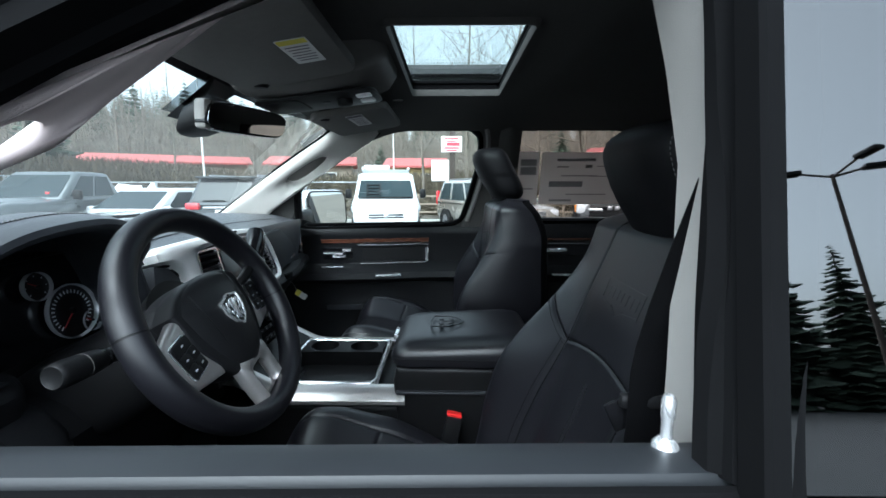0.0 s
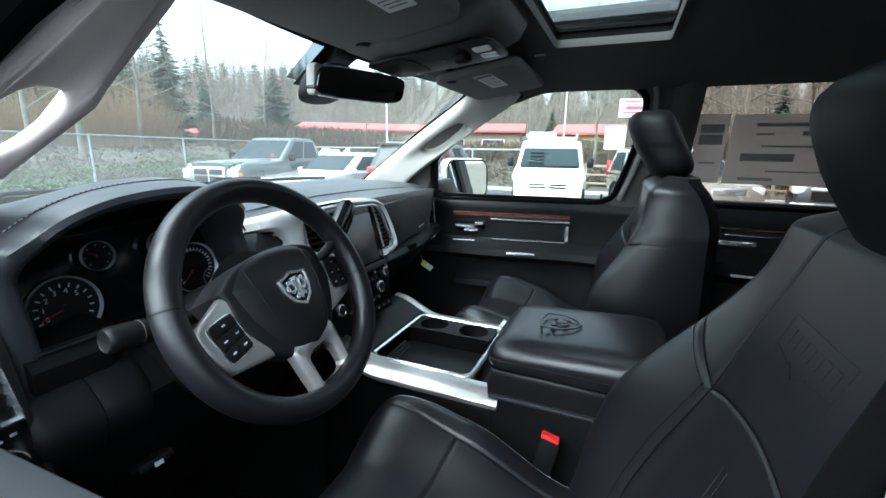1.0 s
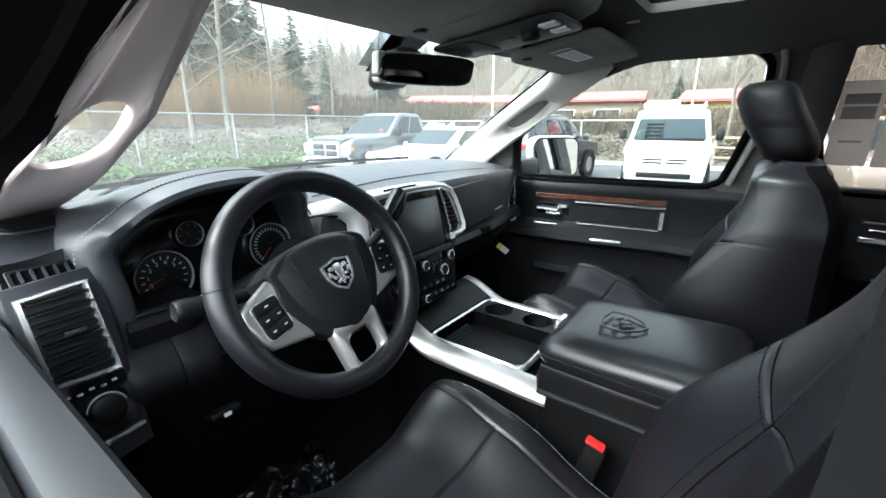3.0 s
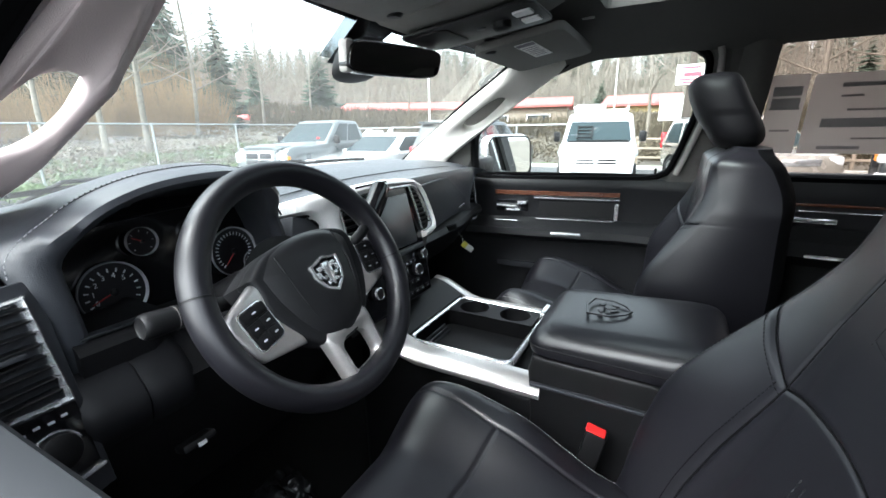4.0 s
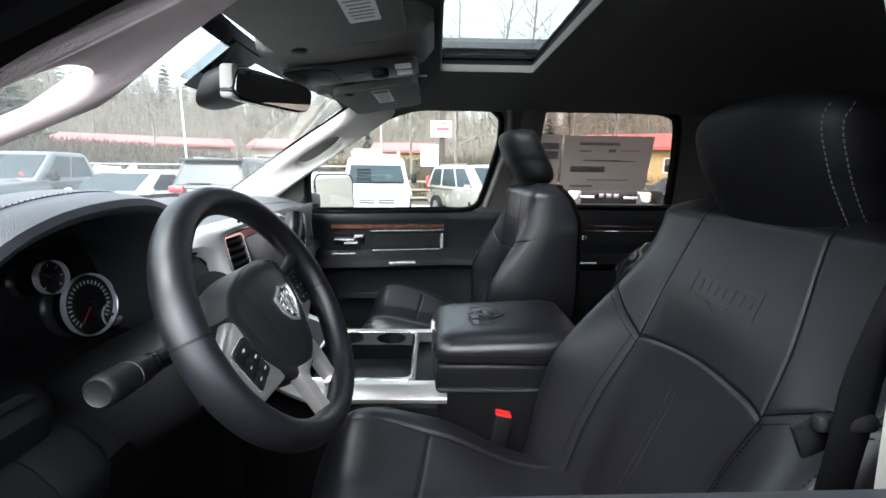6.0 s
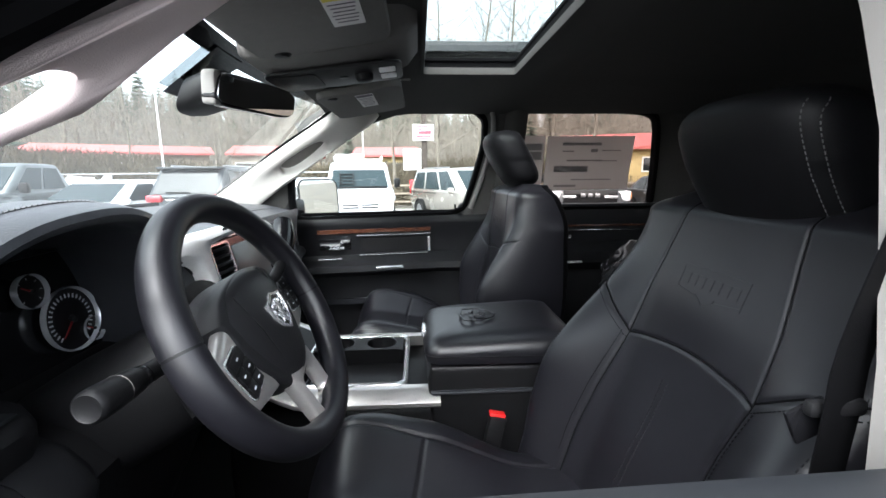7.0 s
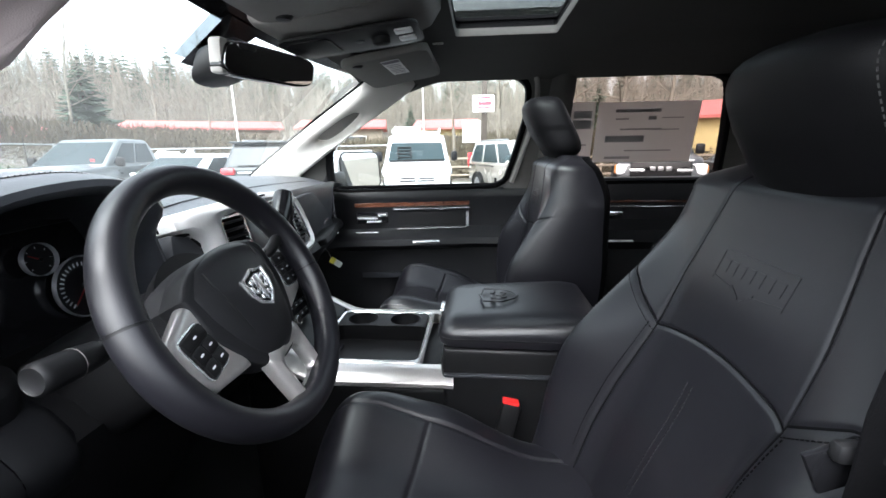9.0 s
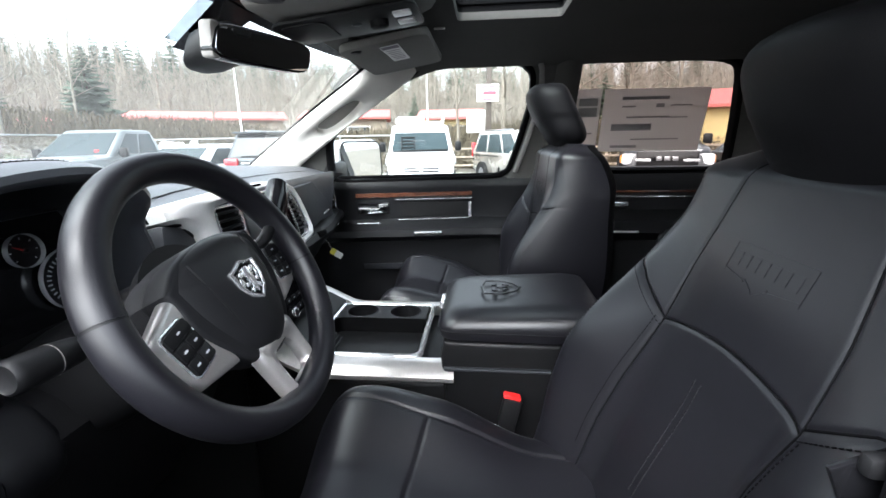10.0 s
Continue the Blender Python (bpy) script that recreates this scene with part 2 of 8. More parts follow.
def tube(pts, r, n=8, closed=False, squash=1.0, taper=None):
    """A round bar along points; taper gives a radius factor from 0 to 1 along it."""
    P = [Vector(p) for p in pts]
    rings, up = [], Vector((0.13, 0.27, 0.95)).normalized()
    for i, p in enumerate(P):
        a = P[(i - 1) % len(P)] if closed or i else p
        b = P[(i + 1) % len(P)] if closed or i < len(P) - 1 else p
        d = (b - a).normalized()
        s = d.cross(up)
        s = s.normalized() if s.length > 1e-4 else Vector((1, 0, 0))
        t = s.cross(d)
        k = r * (taper(i / (len(P) - 1)) if taper else 1.0)
        rings.append([p + k * (math.cos(2 * math.pi * j / n) * s + squash * math.sin(2 * math.pi * j / n) * t) for j in range(n)])
    if closed:
        return loft(rings + [rings[0]], True, False)
    return loft(rings, True, True)


def sheet(f, nu, nv, keep=None):
    """A surface of points f(u, v), u and v from 0 to 1."""
    bm = bmesh.new()
    g = [[bm.verts.new(f(i / nu, j / nv)) for j in range(nv + 1)] for i in range(nu + 1)]
    for i in range(nu):
        for j in range(nv):
            if keep is None or keep((i + 0.5) / nu, (j + 0.5) / nv):
                bm.faces.new((g[i][j], g[i + 1][j], g[i + 1][j + 1], g[i][j + 1]))
    for v in [v for v in bm.verts if not v.link_faces]:
        bm.verts.remove(v)
    return bm


def slab(f, g, nu, nv):
    """A closed body between two surfaces f(u, v) and g(u, v)."""
    bm = bmesh.new()
    A = [[bm.verts.new(f(i / nu, j / nv)) for j in range(nv + 1)] for i in range(nu + 1)]
    B = [[bm.verts.new(g(i / nu, j / nv)) for j in range(nv + 1)] for i in range(nu + 1)]
    for i in range(nu):
        for j in range(nv):
            bm.faces.new((A[i][j], A[i + 1][j], A[i + 1][j + 1], A[i][j + 1]))
            bm.faces.new((B[i][j], B[i][j + 1], B[i + 1][j + 1], B[i + 1][j]))
    for i in range(nu):
        bm.faces.new((A[i][0], B[i][0], B[i + 1][0], A[i + 1][0]))
        bm.faces.new((A[i][nv], A[i + 1][nv], B[i + 1][nv], B[i][nv]))
    for j in range(nv):
        bm.faces.new((A[0][j], A[0][j + 1], B[0][j + 1], B[0][j]))
        bm.faces.new((A[nu][j], B[nu][j], B[nu][j + 1], A[nu][j + 1]))
    return bm


def facing(o, right, up):
    """A pose at o whose local x runs along right and y along up; z comes out of the face."""
    x = Vector(right).normalized()
    z = x.cross(Vector(up)).normalized()
    y = z.cross(x)
    m = Matrix((x, y, z)).transposed().to_4x4()
    m.translation = o
    return m


def soft(a, b, x):
    t = min(1.0, max(0.0, (x - a) / (b - a)))
    return t * t * (3 - 2 * t)


def bell(x, w):
    return math.exp(-((x / w) ** 2))


def letters(text, size, m, depth=0.0004):
    """Raised characters in the built-in font, centred, as a bmesh."""
    cu = bpy.data.curves.new("letters", "FONT")
    cu.body, cu.size, cu.extrude, cu.align_x, cu.align_y = text, size, depth, "CENTER", "CENTER"
    ob = bpy.data.objects.new("letters", cu)
    scene.collection.objects.link(ob)
    bpy.context.view_layer.update()
    me = bpy.data.meshes.new_from_object(ob.evaluated_get(bpy.context.evaluated_depsgraph_get()))
    bm = bmesh.new()
    bm.from_mesh(me)
    bm.transform(m)
    bpy.data.objects.remove(ob)
    bpy.data.curves.remove(cu)
    bpy.data.meshes.remove(me)
    return bm


def stitches(pts, parent, mat=STITCH, step=0.0065, length=0.0038, r=0.0007, name="stitching"):
    """A row of small thread stitches along points, as one part."""
    P = [Vector(p) for p in pts]
    bms, run = [], 0.0
    for a, b in zip(P, P[1:]):
        d = b - a
        L = d.length
        if L < 1e-6:
            continue
        d /= L
        while run < L:
            p = a + d * run
            bms.append(tube([p, p + d * length], r, 4))
            run += step
        run -= L
    ob = part(name, join(*bms), mat, parent)
    return tagged(ob, kind="stuff")

# ---- the cab's shell ----
YC = 1.15  # the truck's middle line


def side_y(x, z):
    """The passenger side's inner face."""
    y = 1.912 + 0.17 * (min(x, -0.1) + 0.66)
    return y - 0.23 * max(0.0, z - 1.46)


def near_y(x, z):
    """The driver side's inner face."""
    return 0.345 + 0.024 * x + 0.23 * max(0.0, z - 1.46)


def headliner_z(x, y):
    d = abs(y - YC) / 0.72
    z = 1.955 - 0.062 * d**5 - 0.075 * soft(-0.2, -0.5, x) - 0.1 * soft(1.0, 1.4, x)
    return z + 0.012 * soft(0.30, 0.33, x) * (1 - soft(0.6, 0.75, d))


SUN_X0, SUN_X1, SUN_Y0, SUN_Y1 = -0.148, 0.140, 0.895, 1.512


def build_ceiling():
    """The cloth headliner with the sunroof's opening, its rim turned up to the roof."""
    xs = sorted({*np.linspace(-0.5, 1.45, 40).round(4), SUN_X0, SUN_X1, SUN_X0 - 0.01, SUN_X1 + 0.01})
    ys = sorted({*np.linspace(0.42, 1.90, 44).round(4), SUN_Y0, SUN_Y1, SUN_Y0 - 0.01, SUN_Y1 + 0.01})
    bm = bmesh.new()
    g = [[bm.verts.new((x, y, headliner_z(x, y))) for y in ys] for x in xs]
    for i in range(len(xs) - 1):
        for j in range(len(ys) - 1):
            cx, cy = (xs[i] + xs[i + 1]) / 2, (ys[j] + ys[j + 1]) / 2
            if not (SUN_X0 < cx < SUN_X1 and SUN_Y0 < cy < SUN_Y1):
                bm.faces.new((g[i][j], g[i][j + 1], g[i + 1][j + 1], g[i + 1][j]))
    tagged(part("ceiling", bm, LINER), "grey cloth headliner with a rectangular sunroof opening", "headliner", kind="structure")
    pieces = [(-0.55, SUN_X0 - 0.06, 0.42, 1.9), (SUN_X1 + 0.06, 1.5, 0.42, 1.9), (SUN_X0 - 0.06, SUN_X1 + 0.06, 0.42, SUN_Y0 - 0.04), (SUN_X0 - 0.06, SUN_X1 + 0.06, SUN_Y1 + 0.05, 1.9)]
    bms = [box(x1 - x0, y1 - y0, 0.03, ((x0 + x1) / 2, (y0 + y1) / 2, 2.04), 0.0) for x0, x1, y0, y1 in pieces]
    tagged(part("roof", join(*bms), BODY, smooth=False), "black painted steel roof of the truck cab", "roof", kind="structure")


def build_sunroof():
    s = thing("sunroof", "open-shaded glass sunroof with black frame in grey headliner", "sunroof", (0, YC, 1.97))
    z0 = 1.955
    def rim(bm, mat, name, label=""):
        bm.transform(Matrix.Translation((0, -YC, -1.97)))
        return part(name, bm, mat, s, label)
    cx, cy, w, h = (SUN_X0 + SUN_X1) / 2, (SUN_Y0 + SUN_Y1) / 2, SUN_X1 - SUN_X0, SUN_Y1 - SUN_Y0
    rim(frame_plate(rounded(w + 0.015, h + 0.015, 0.02, 5, cx, cy), rounded(w - 0.005, h - 0.005, 0.014, 5, cx, cy), 0.02, Matrix.Scale(-1, 4, (0, 0, 1)), (0, 0, z0 + 0.008)), LINER, "trim_ring", "grey moulded surround")
    def wall(u, v):
        pts = rounded(w, h, 0.014, 5, cx, cy)
        k = int(round(u * len(pts))) % len(pts)
        return (pts[k][0], pts[k][1], z0 + v * 0.034)
    rim(sheet(wall, len(rounded(1, 1, 0.1, 5)), 1), RUBBER, "well")
    rim(frame_plate(rounded(w + 0.12, h + 0.12, 0.03, 5, cx, cy), rounded(w - 0.004, h - 0.012, 0.02, 5, cx, cy), 0.012, None, (0, 0, 1.982)), RUBBER, "seal")
    p = rim(prism(rounded(w + 0.10, h + 0.10, 0.03, 5, cx, cy), 0.005, None, 0.0, 1, (0, 0, 1.996)), GLASS, "glass")
    p.visible_shadow = False


build_ceiling()
build_sunroof()

# A-pillar: its windshield edge and its door edge, for the passenger side
EDGE_W = [(-1.033, 1.840, 1.512), (-0.855, 1.808, 1.630), (-0.689, 1.774, 1.736), (-0.53, 1.737, 1.828), (-0.44, 1.712, 1.888)]
EDGE_D = [(-0.86, 1.866, 1.476), (-0.73, 1.858, 1.586), (-0.59, 1.854, 1.686), (-0.44, 1.852, 1.790), (-0.30, 1.852, 1.868)]


LEFT_IN = [(-0.10, 0.505, 1.92), (-0.20, 0.50, 1.862), (-0.302, 0.49, 1.781), (-0.381, 0.49, 1.711), (-0.438, 0.488, 1.679), (-0.535, 0.488, 1.639), (-0.725, 0.488, 1.584), (-1.02, 0.485, 1.505)]
LEFT_OUT = [(0.0, 0.455, 1.90), (-0.12, 0.45, 1.845), (-0.28, 0.44, 1.775), (-0.40, 0.414, 1.707), (-0.47, 0.385, 1.660), (-0.60, 0.374, 1.620), (-0.80, 0.37, 1.55), (-1.05, 0.37, 1.48)]


def pillar_strip(W, D, toward, hole, levels, power):
    """A thick moulded strip between two edges with one long oval hole; toward: the side that its face looks to."""
    n = len(W) - 1
    def at(s, u, h):
        s = min(1.0, max(0.0, s))
        k = min(n - 1, int(s * n))
        f = s * n - k
        w, d = W[k].lerp(W[k + 1], f), D[k].lerp(D[k + 1], f)
        along = (W[k + 1] - W[k]) + (D[k + 1] - D[k])
        nrm = along.cross(d - w).normalized()
        if nrm.dot(toward) < 0:
            nrm = -nrm
        return w.lerp(d, u) + nrm * h
    hs, hu, ls, lu = hole
    m, rings = 72, []
    ex = lambda v, p: math.copysign(abs(v) ** (2 / p), v)
    for r, h in levels:
        ring = []
        for i in range(m):
            a = 2 * math.pi * i / m
            c, q = math.cos(a), math.sin(a)
            hx, hy = hs + ls * ex(c, 2.6), hu + lu * ex(q, 2.6)
            ox, oy = 0.5 + 0.5 * ex(c, 14), 0.5 + 0.5 * ex(q, power)
            ring.append(at(hx + (ox - hx) * r, hy + (oy - hy) * r, h))
        rings.append(ring)
    return loft(rings, True, False), at


def build_a_pillars():
    lv = [(0.0, -0.02), (0.0, 0.012), (0.06, 0.022), (0.25, 0.030), (0.6, 0.026), (0.9, 0.014), (1.0, 0.0), (1.0, -0.012), (0.6, -0.014), (0.0, -0.02)]
    bm, at = pillar_strip(spline(EDGE_W, 61), spline(EDGE_D, 61), Vector((0, -1, 0)), (0.525, 0.61, 0.135, 0.25), lv, 7)
    tagged(part("pillar_trim", bm, TRIM, None, "", True, 60), "light grey moulded windshield pillar trim with grab handle hole", "pillar trim", kind="structure")
    back = lambda u, v: at(u, 0.22 + 0.74 * v, -0.030 - 0.01 * math.sin(math.pi * v)) + Vector((0.0, 0.004, 0))
    back2 = lambda u, v: at(u, 0.30 + 0.66 * v, -0.045) + Vector((0.01, 0.03, 0))
    tagged(part("pillar", slab(back, back2, 24, 4), VISOR), "painted steel windshield pillar of the truck cab", "pillar", kind="structure")
    edge = [at(k / 20, 0.0, -0.004) for k in range(21)]
    tagged(part("trim_edge", tube(edge, 0.006, 6), RUBBER), "black edge seal between windshield and pillar trim", "edge seal", kind="structure")
    lv = [(0.0, -0.010), (0.0, -0.002), (0.05, 0.003), (0.25, 0.006), (0.6, 0.005), (0.9, 0.0), (1.0, -0.006), (1.0, -0.014), (0.6, -0.014), (0.0, -0.010)]
    bm, at = pillar_strip(spline(LEFT_IN, 71), spline(LEFT_OUT, 71), Vector((1, -0.3, 0.2)), (0.582, 0.57, 0.137, 0.31), lv, 9)
    tagged(part("pillar_trim", bm, TRIM_PINK, None, "", True, 60), "warm grey moulded driver's pillar trim with grab handle hole", "pillar trim", kind="structure")


build_a_pillars()

# windshield
WIN_T, WIN_B = 0.57, 0.72


def screen_at(u, v):
    """The windshield: u across from the driver's side, v up."""
    half = WIN_B + (WIN_T - WIN_B) * v
    t = 2 * u - 1
    x = -0.96 + 0.50 * v - (0.20 - 0.12 * v) * (1 - t * t)
    z = 1.49 + 0.40 * v
    return (x - 0.02, YC + half * 1.05 * t, z + 0.012)


def build_windshield():
    w = thing("window_1", "clear curved windshield with dark frit band round its edge", "windshield", kind="structure")
    p = part("pane", sheet(screen_at, 20, 12), WINDSHIELD, w)
    p.visible_shadow = False
    def frit(u, v):
        a = Vector(screen_at(u, 0.955 + 0.06 * v))
        return a + Vector((0.006, 0, -0.004))
    part("frit_band", sheet(frit, 20, 2), GLOSS_BLACK, w, "black ceramic edge band")
    def tab(u, v):
        a = Vector(screen_at(0.412 + 0.113 * u + 0.02 * (1 - v) * (1 - 2 * u), 0.78 + 0.2 * v))
        return a + Vector((0.010, 0, -0.006))
    part("mirror_patch", sheet(tab, 8, 8), GLOSS_BLACK, w, "black patch behind the mirror")
    def dots(u, v):
        a = Vector(screen_at(0.384 + 0.034 * u + 0.02 * (1 - v), 0.80 + 0.16 * v))
        return a + Vector((0.008, 0, -0.005))
    part("dotted_edge", sheet(dots, 3, 8), DOTTED, w, "pale dotted edge of the black patch")


build_windshield()

# side windows and the door panels round them
P_WIN = [(-0.678, 1.468), (-0.34, 1.474), (0.015, 1.480), (0.055, 1.60), (0.098, 1.76), (0.100, 1.855), (0.062, 1.886), (-0.065, 1.897), (-0.20, 1.893), (-0.30, 1.873), (-0.466, 1.783), (-0.60, 1.685), (-0.668, 1.632), (-0.678, 1.55)]
R_WIN = [(0.30, 1.492), (0.60, 1.495), (0.82, 1.495), (0.872, 1.497), (0.868, 1.56), (0.858, 1.68), (0.840, 1.815), (0.825, 1.862), (0.775, 1.880), (0.55, 1.888), (0.31, 1.888), (0.262, 1.872), (0.248, 1.82), (0.255, 1.70)]


def contour(pts, n=90, tension=0.0):
    """A closed outline, its straight runs kept and its corners a little rounded."""
    P = [Vector((*p, 0)) for p in pts]
    out = []
    for i, p in enumerate(P):
        a, b = P[i - 1], P[(i + 1) % len(P)]
        for k in range(5):
            f = k / 4
            q0, q1 = p.lerp(a, 0.28 * (1 - f)), p.lerp(b, 0.28 * f)
            w = 0.5 - 0.5 * math.cos(math.pi * f)
            out.append(q0.lerp(q1, w) if k not in (0, 4) else (p.lerp(a, 0.28) if k == 0 else p.lerp(b, 0.28)))
    return [(q.x, q.y) for q in out]


def grown(pts, d):
    """The outline moved outward by d."""
    out = []
    n = len(pts)
    area = sum(pts[i][0] * pts[(i + 1) % n][1] - pts[(i + 1) % n][0] * pts[i][1] for i in range(n))
    s = 1 if area > 0 else -1
    for i in range(n):
        a, b = Vector(pts[i - 1]), Vector(pts[(i + 1) % n])
        t = (b - a).normalized()
        out.append((pts[i][0] + s * t.y * d, pts[i][1] - s * t.x * d))
    return out


def window_frame(name, outline, yf, sign, pane_mat, label, seal=0.022, depth=0.03):
    """A window in a cab side: seal, pane, and the glass set outboard by depth."""
    w = thing(name, label, "window", kind="structure")
    c = contour(outline)
    o = grown(c, seal)
    rings = []
    for pts, d in ((o, 0.0), (grown(c, seal * 0.6), -0.008), (grown(c, 0.003), -0.006), (c, 0.004), (c, depth), (o, depth)):
        rings.append([(x, yf(x, z) + sign * d, z) for x, z in pts])
    part("seal", loft(rings + [rings[0]], True, False), RUBBER, w, "black rubber seal")
    bm = bmesh.new()
    ctr = bm.verts.new((sum(p[0] for p in c) / len(c), yf(0.0, 1.68) + sign * depth * 0.8, sum(p[1] for p in c) / len(c)))
    vs = [bm.verts.new((x, yf(x, z) + sign * depth * 0.8, z)) for x, z in c]
    ctr.co.y = yf(ctr.co.x, ctr.co.z) + sign * depth * 0.8
    for i in range(len(vs)):
        bm.faces.new((ctr, vs[i], vs[(i + 1) % len(vs)]))
    p = part("pane", bm, pane_mat, w)
    p.visible_shadow = pane_mat is TINTED
    return w


def side_skin(name, outline_in, bounds, yf, sign, mat, label, cat, inset=0.02):
    """The trim round a window: from its seal out to a rectangle."""
    c = grown(contour(outline_in), inset)
    x0, x1, z0, z1 = bounds
    cx, cz = sum(p[0] for p in c) / len(c), sum(p[1] for p in c) / len(c)
    far = []
    for x, z in c:
        dx, dz = x - cx, z - cz
        k = min((x1 - cx) / dx if dx > 1e-6 else (x0 - cx) / dx if dx < -1e-6 else 9e9, (z1 - cz) / dz if dz > 1e-6 else (z0 - cz) / dz if dz < -1e-6 else 9e9)
        fx, fz = cx + dx * max(k, 1.0), cz + dz * max(k, 1.0)
        far.append((fx, max(z0, min(fz, 1.53 + 0.70 * (fx + 0.86)))))
    rings = [[(x, yf(x, z) + sign * 0.006, z) for x, z in c], [(x * 0.6 + a * 0.4, yf(x * 0.6 + a * 0.4, z * 0.6 + b * 0.4) - sign * 0.004, z * 0.6 + b * 0.4) for (x, z), (a, b) in zip(c, far)], [(x, yf(x, z), z) for x, z in far], [(x, yf(x, z) + sign * 0.07, z) for x, z in far], [(x, yf(x, z) + sign * 0.06, z) for x, z in c]]
    return tagged(part(name, loft(rings + [rings[0]], True, False), mat), label, cat, kind="structure")


window_frame("window_2", P_WIN, side_y, 1, GLASS, "clear front passenger side window in black rubber seal")
window_frame("window_3", R_WIN, side_y, 1, TINTED, "brown tinted rear passenger side window with paper stickers")
side_skin("wall_passenger_front", P_WIN, (-0.80, 0.165, 1.44, 1.93), side_y, 1, LINER, "grey trimmed door frame round the front passenger window", "door frame")
side_skin("wall_passenger_rear", R_WIN, (0.165, 1.35, 1.46, 1.93), side_y, 1, LINER, "dark grey trimmed door frame round the rear window", "door frame")


def prism_xz(pts, y0, y1, mat, name, label, cat, bevel=0.006, kind="structure"):
    bm = prism(pts, y1 - y0, Matrix(((1, 0, 0, 0), (0, 0, 1, y0), (0, 1, 0, 0), (0, 0, 0, 1))), bevel)
    return tagged(part(name, bm, mat), label, cat, kind=kind)


# black corner cover ahead of the passenger window
prism_xz([(-0.90, 1.43), (-0.69, 1.43), (-0.69, 1.655), (-0.73, 1.612), (-0.80, 1.548), (-0.86, 1.497)], 1.893, 1.93, PLASTIC, "corner_cover", "black plastic mirror corner cover at the passenger window", "corner cover")
# floor, firewall, rear wall
tagged(part("floor", box(2.5, 1.75, 0.05, (0.15, YC, 0.64), 0.01), CARPET), "black carpeted cab floor with a raised middle", "floor", kind="structure")
tagged(part("wall_front", box(0.06, 1.75, 0.95, (-1.12, YC, 1.02), 0.01), CARPET), "black carpeted firewall under the dashboard", "firewall", kind="structure")
rear = [box(0.05, 1.62, 0.82, (1.42, YC, 1.06), 0.01), box(0.05, 1.62, 0.10, (1.40, YC, 1.90), 0.01), box(0.05, 0.22, 0.42, (1.41, 0.45, 1.67), 0.01), box(0.05, 0.22, 0.42, (1.41, 1.85, 1.67), 0.01)]
tagged(part("wall_rear", join(*rear), LINER, smooth=False), "grey trimmed rear wall of the cab round its window", "rear wall", kind="structure")
w = thing("window_4", "dark tinted rear window of the cab", "window", kind="structure")
part("pane", box(0.006, 1.24, 0.44, (1.415, YC, 1.66), 0.0), PRIVACY, w)
part("seal", frame_plate(rounded(1.22, 0.42, 0.04), rounded(1.16, 0.36, 0.04), 0.012, facing((1.385, YC, 1.66), (0, 1, 0), (0, 0, 1))), RUBBER, w, "black rubber seal")
for side in (0.30, 1.915):
    tagged(part("kick_panel", box(0.50, 0.05, 0.86, (-0.95, side + 0.03, 1.03), 0.01), PLASTIC), "black plastic kick panel beside the footwell", "kick panel", kind="structure")


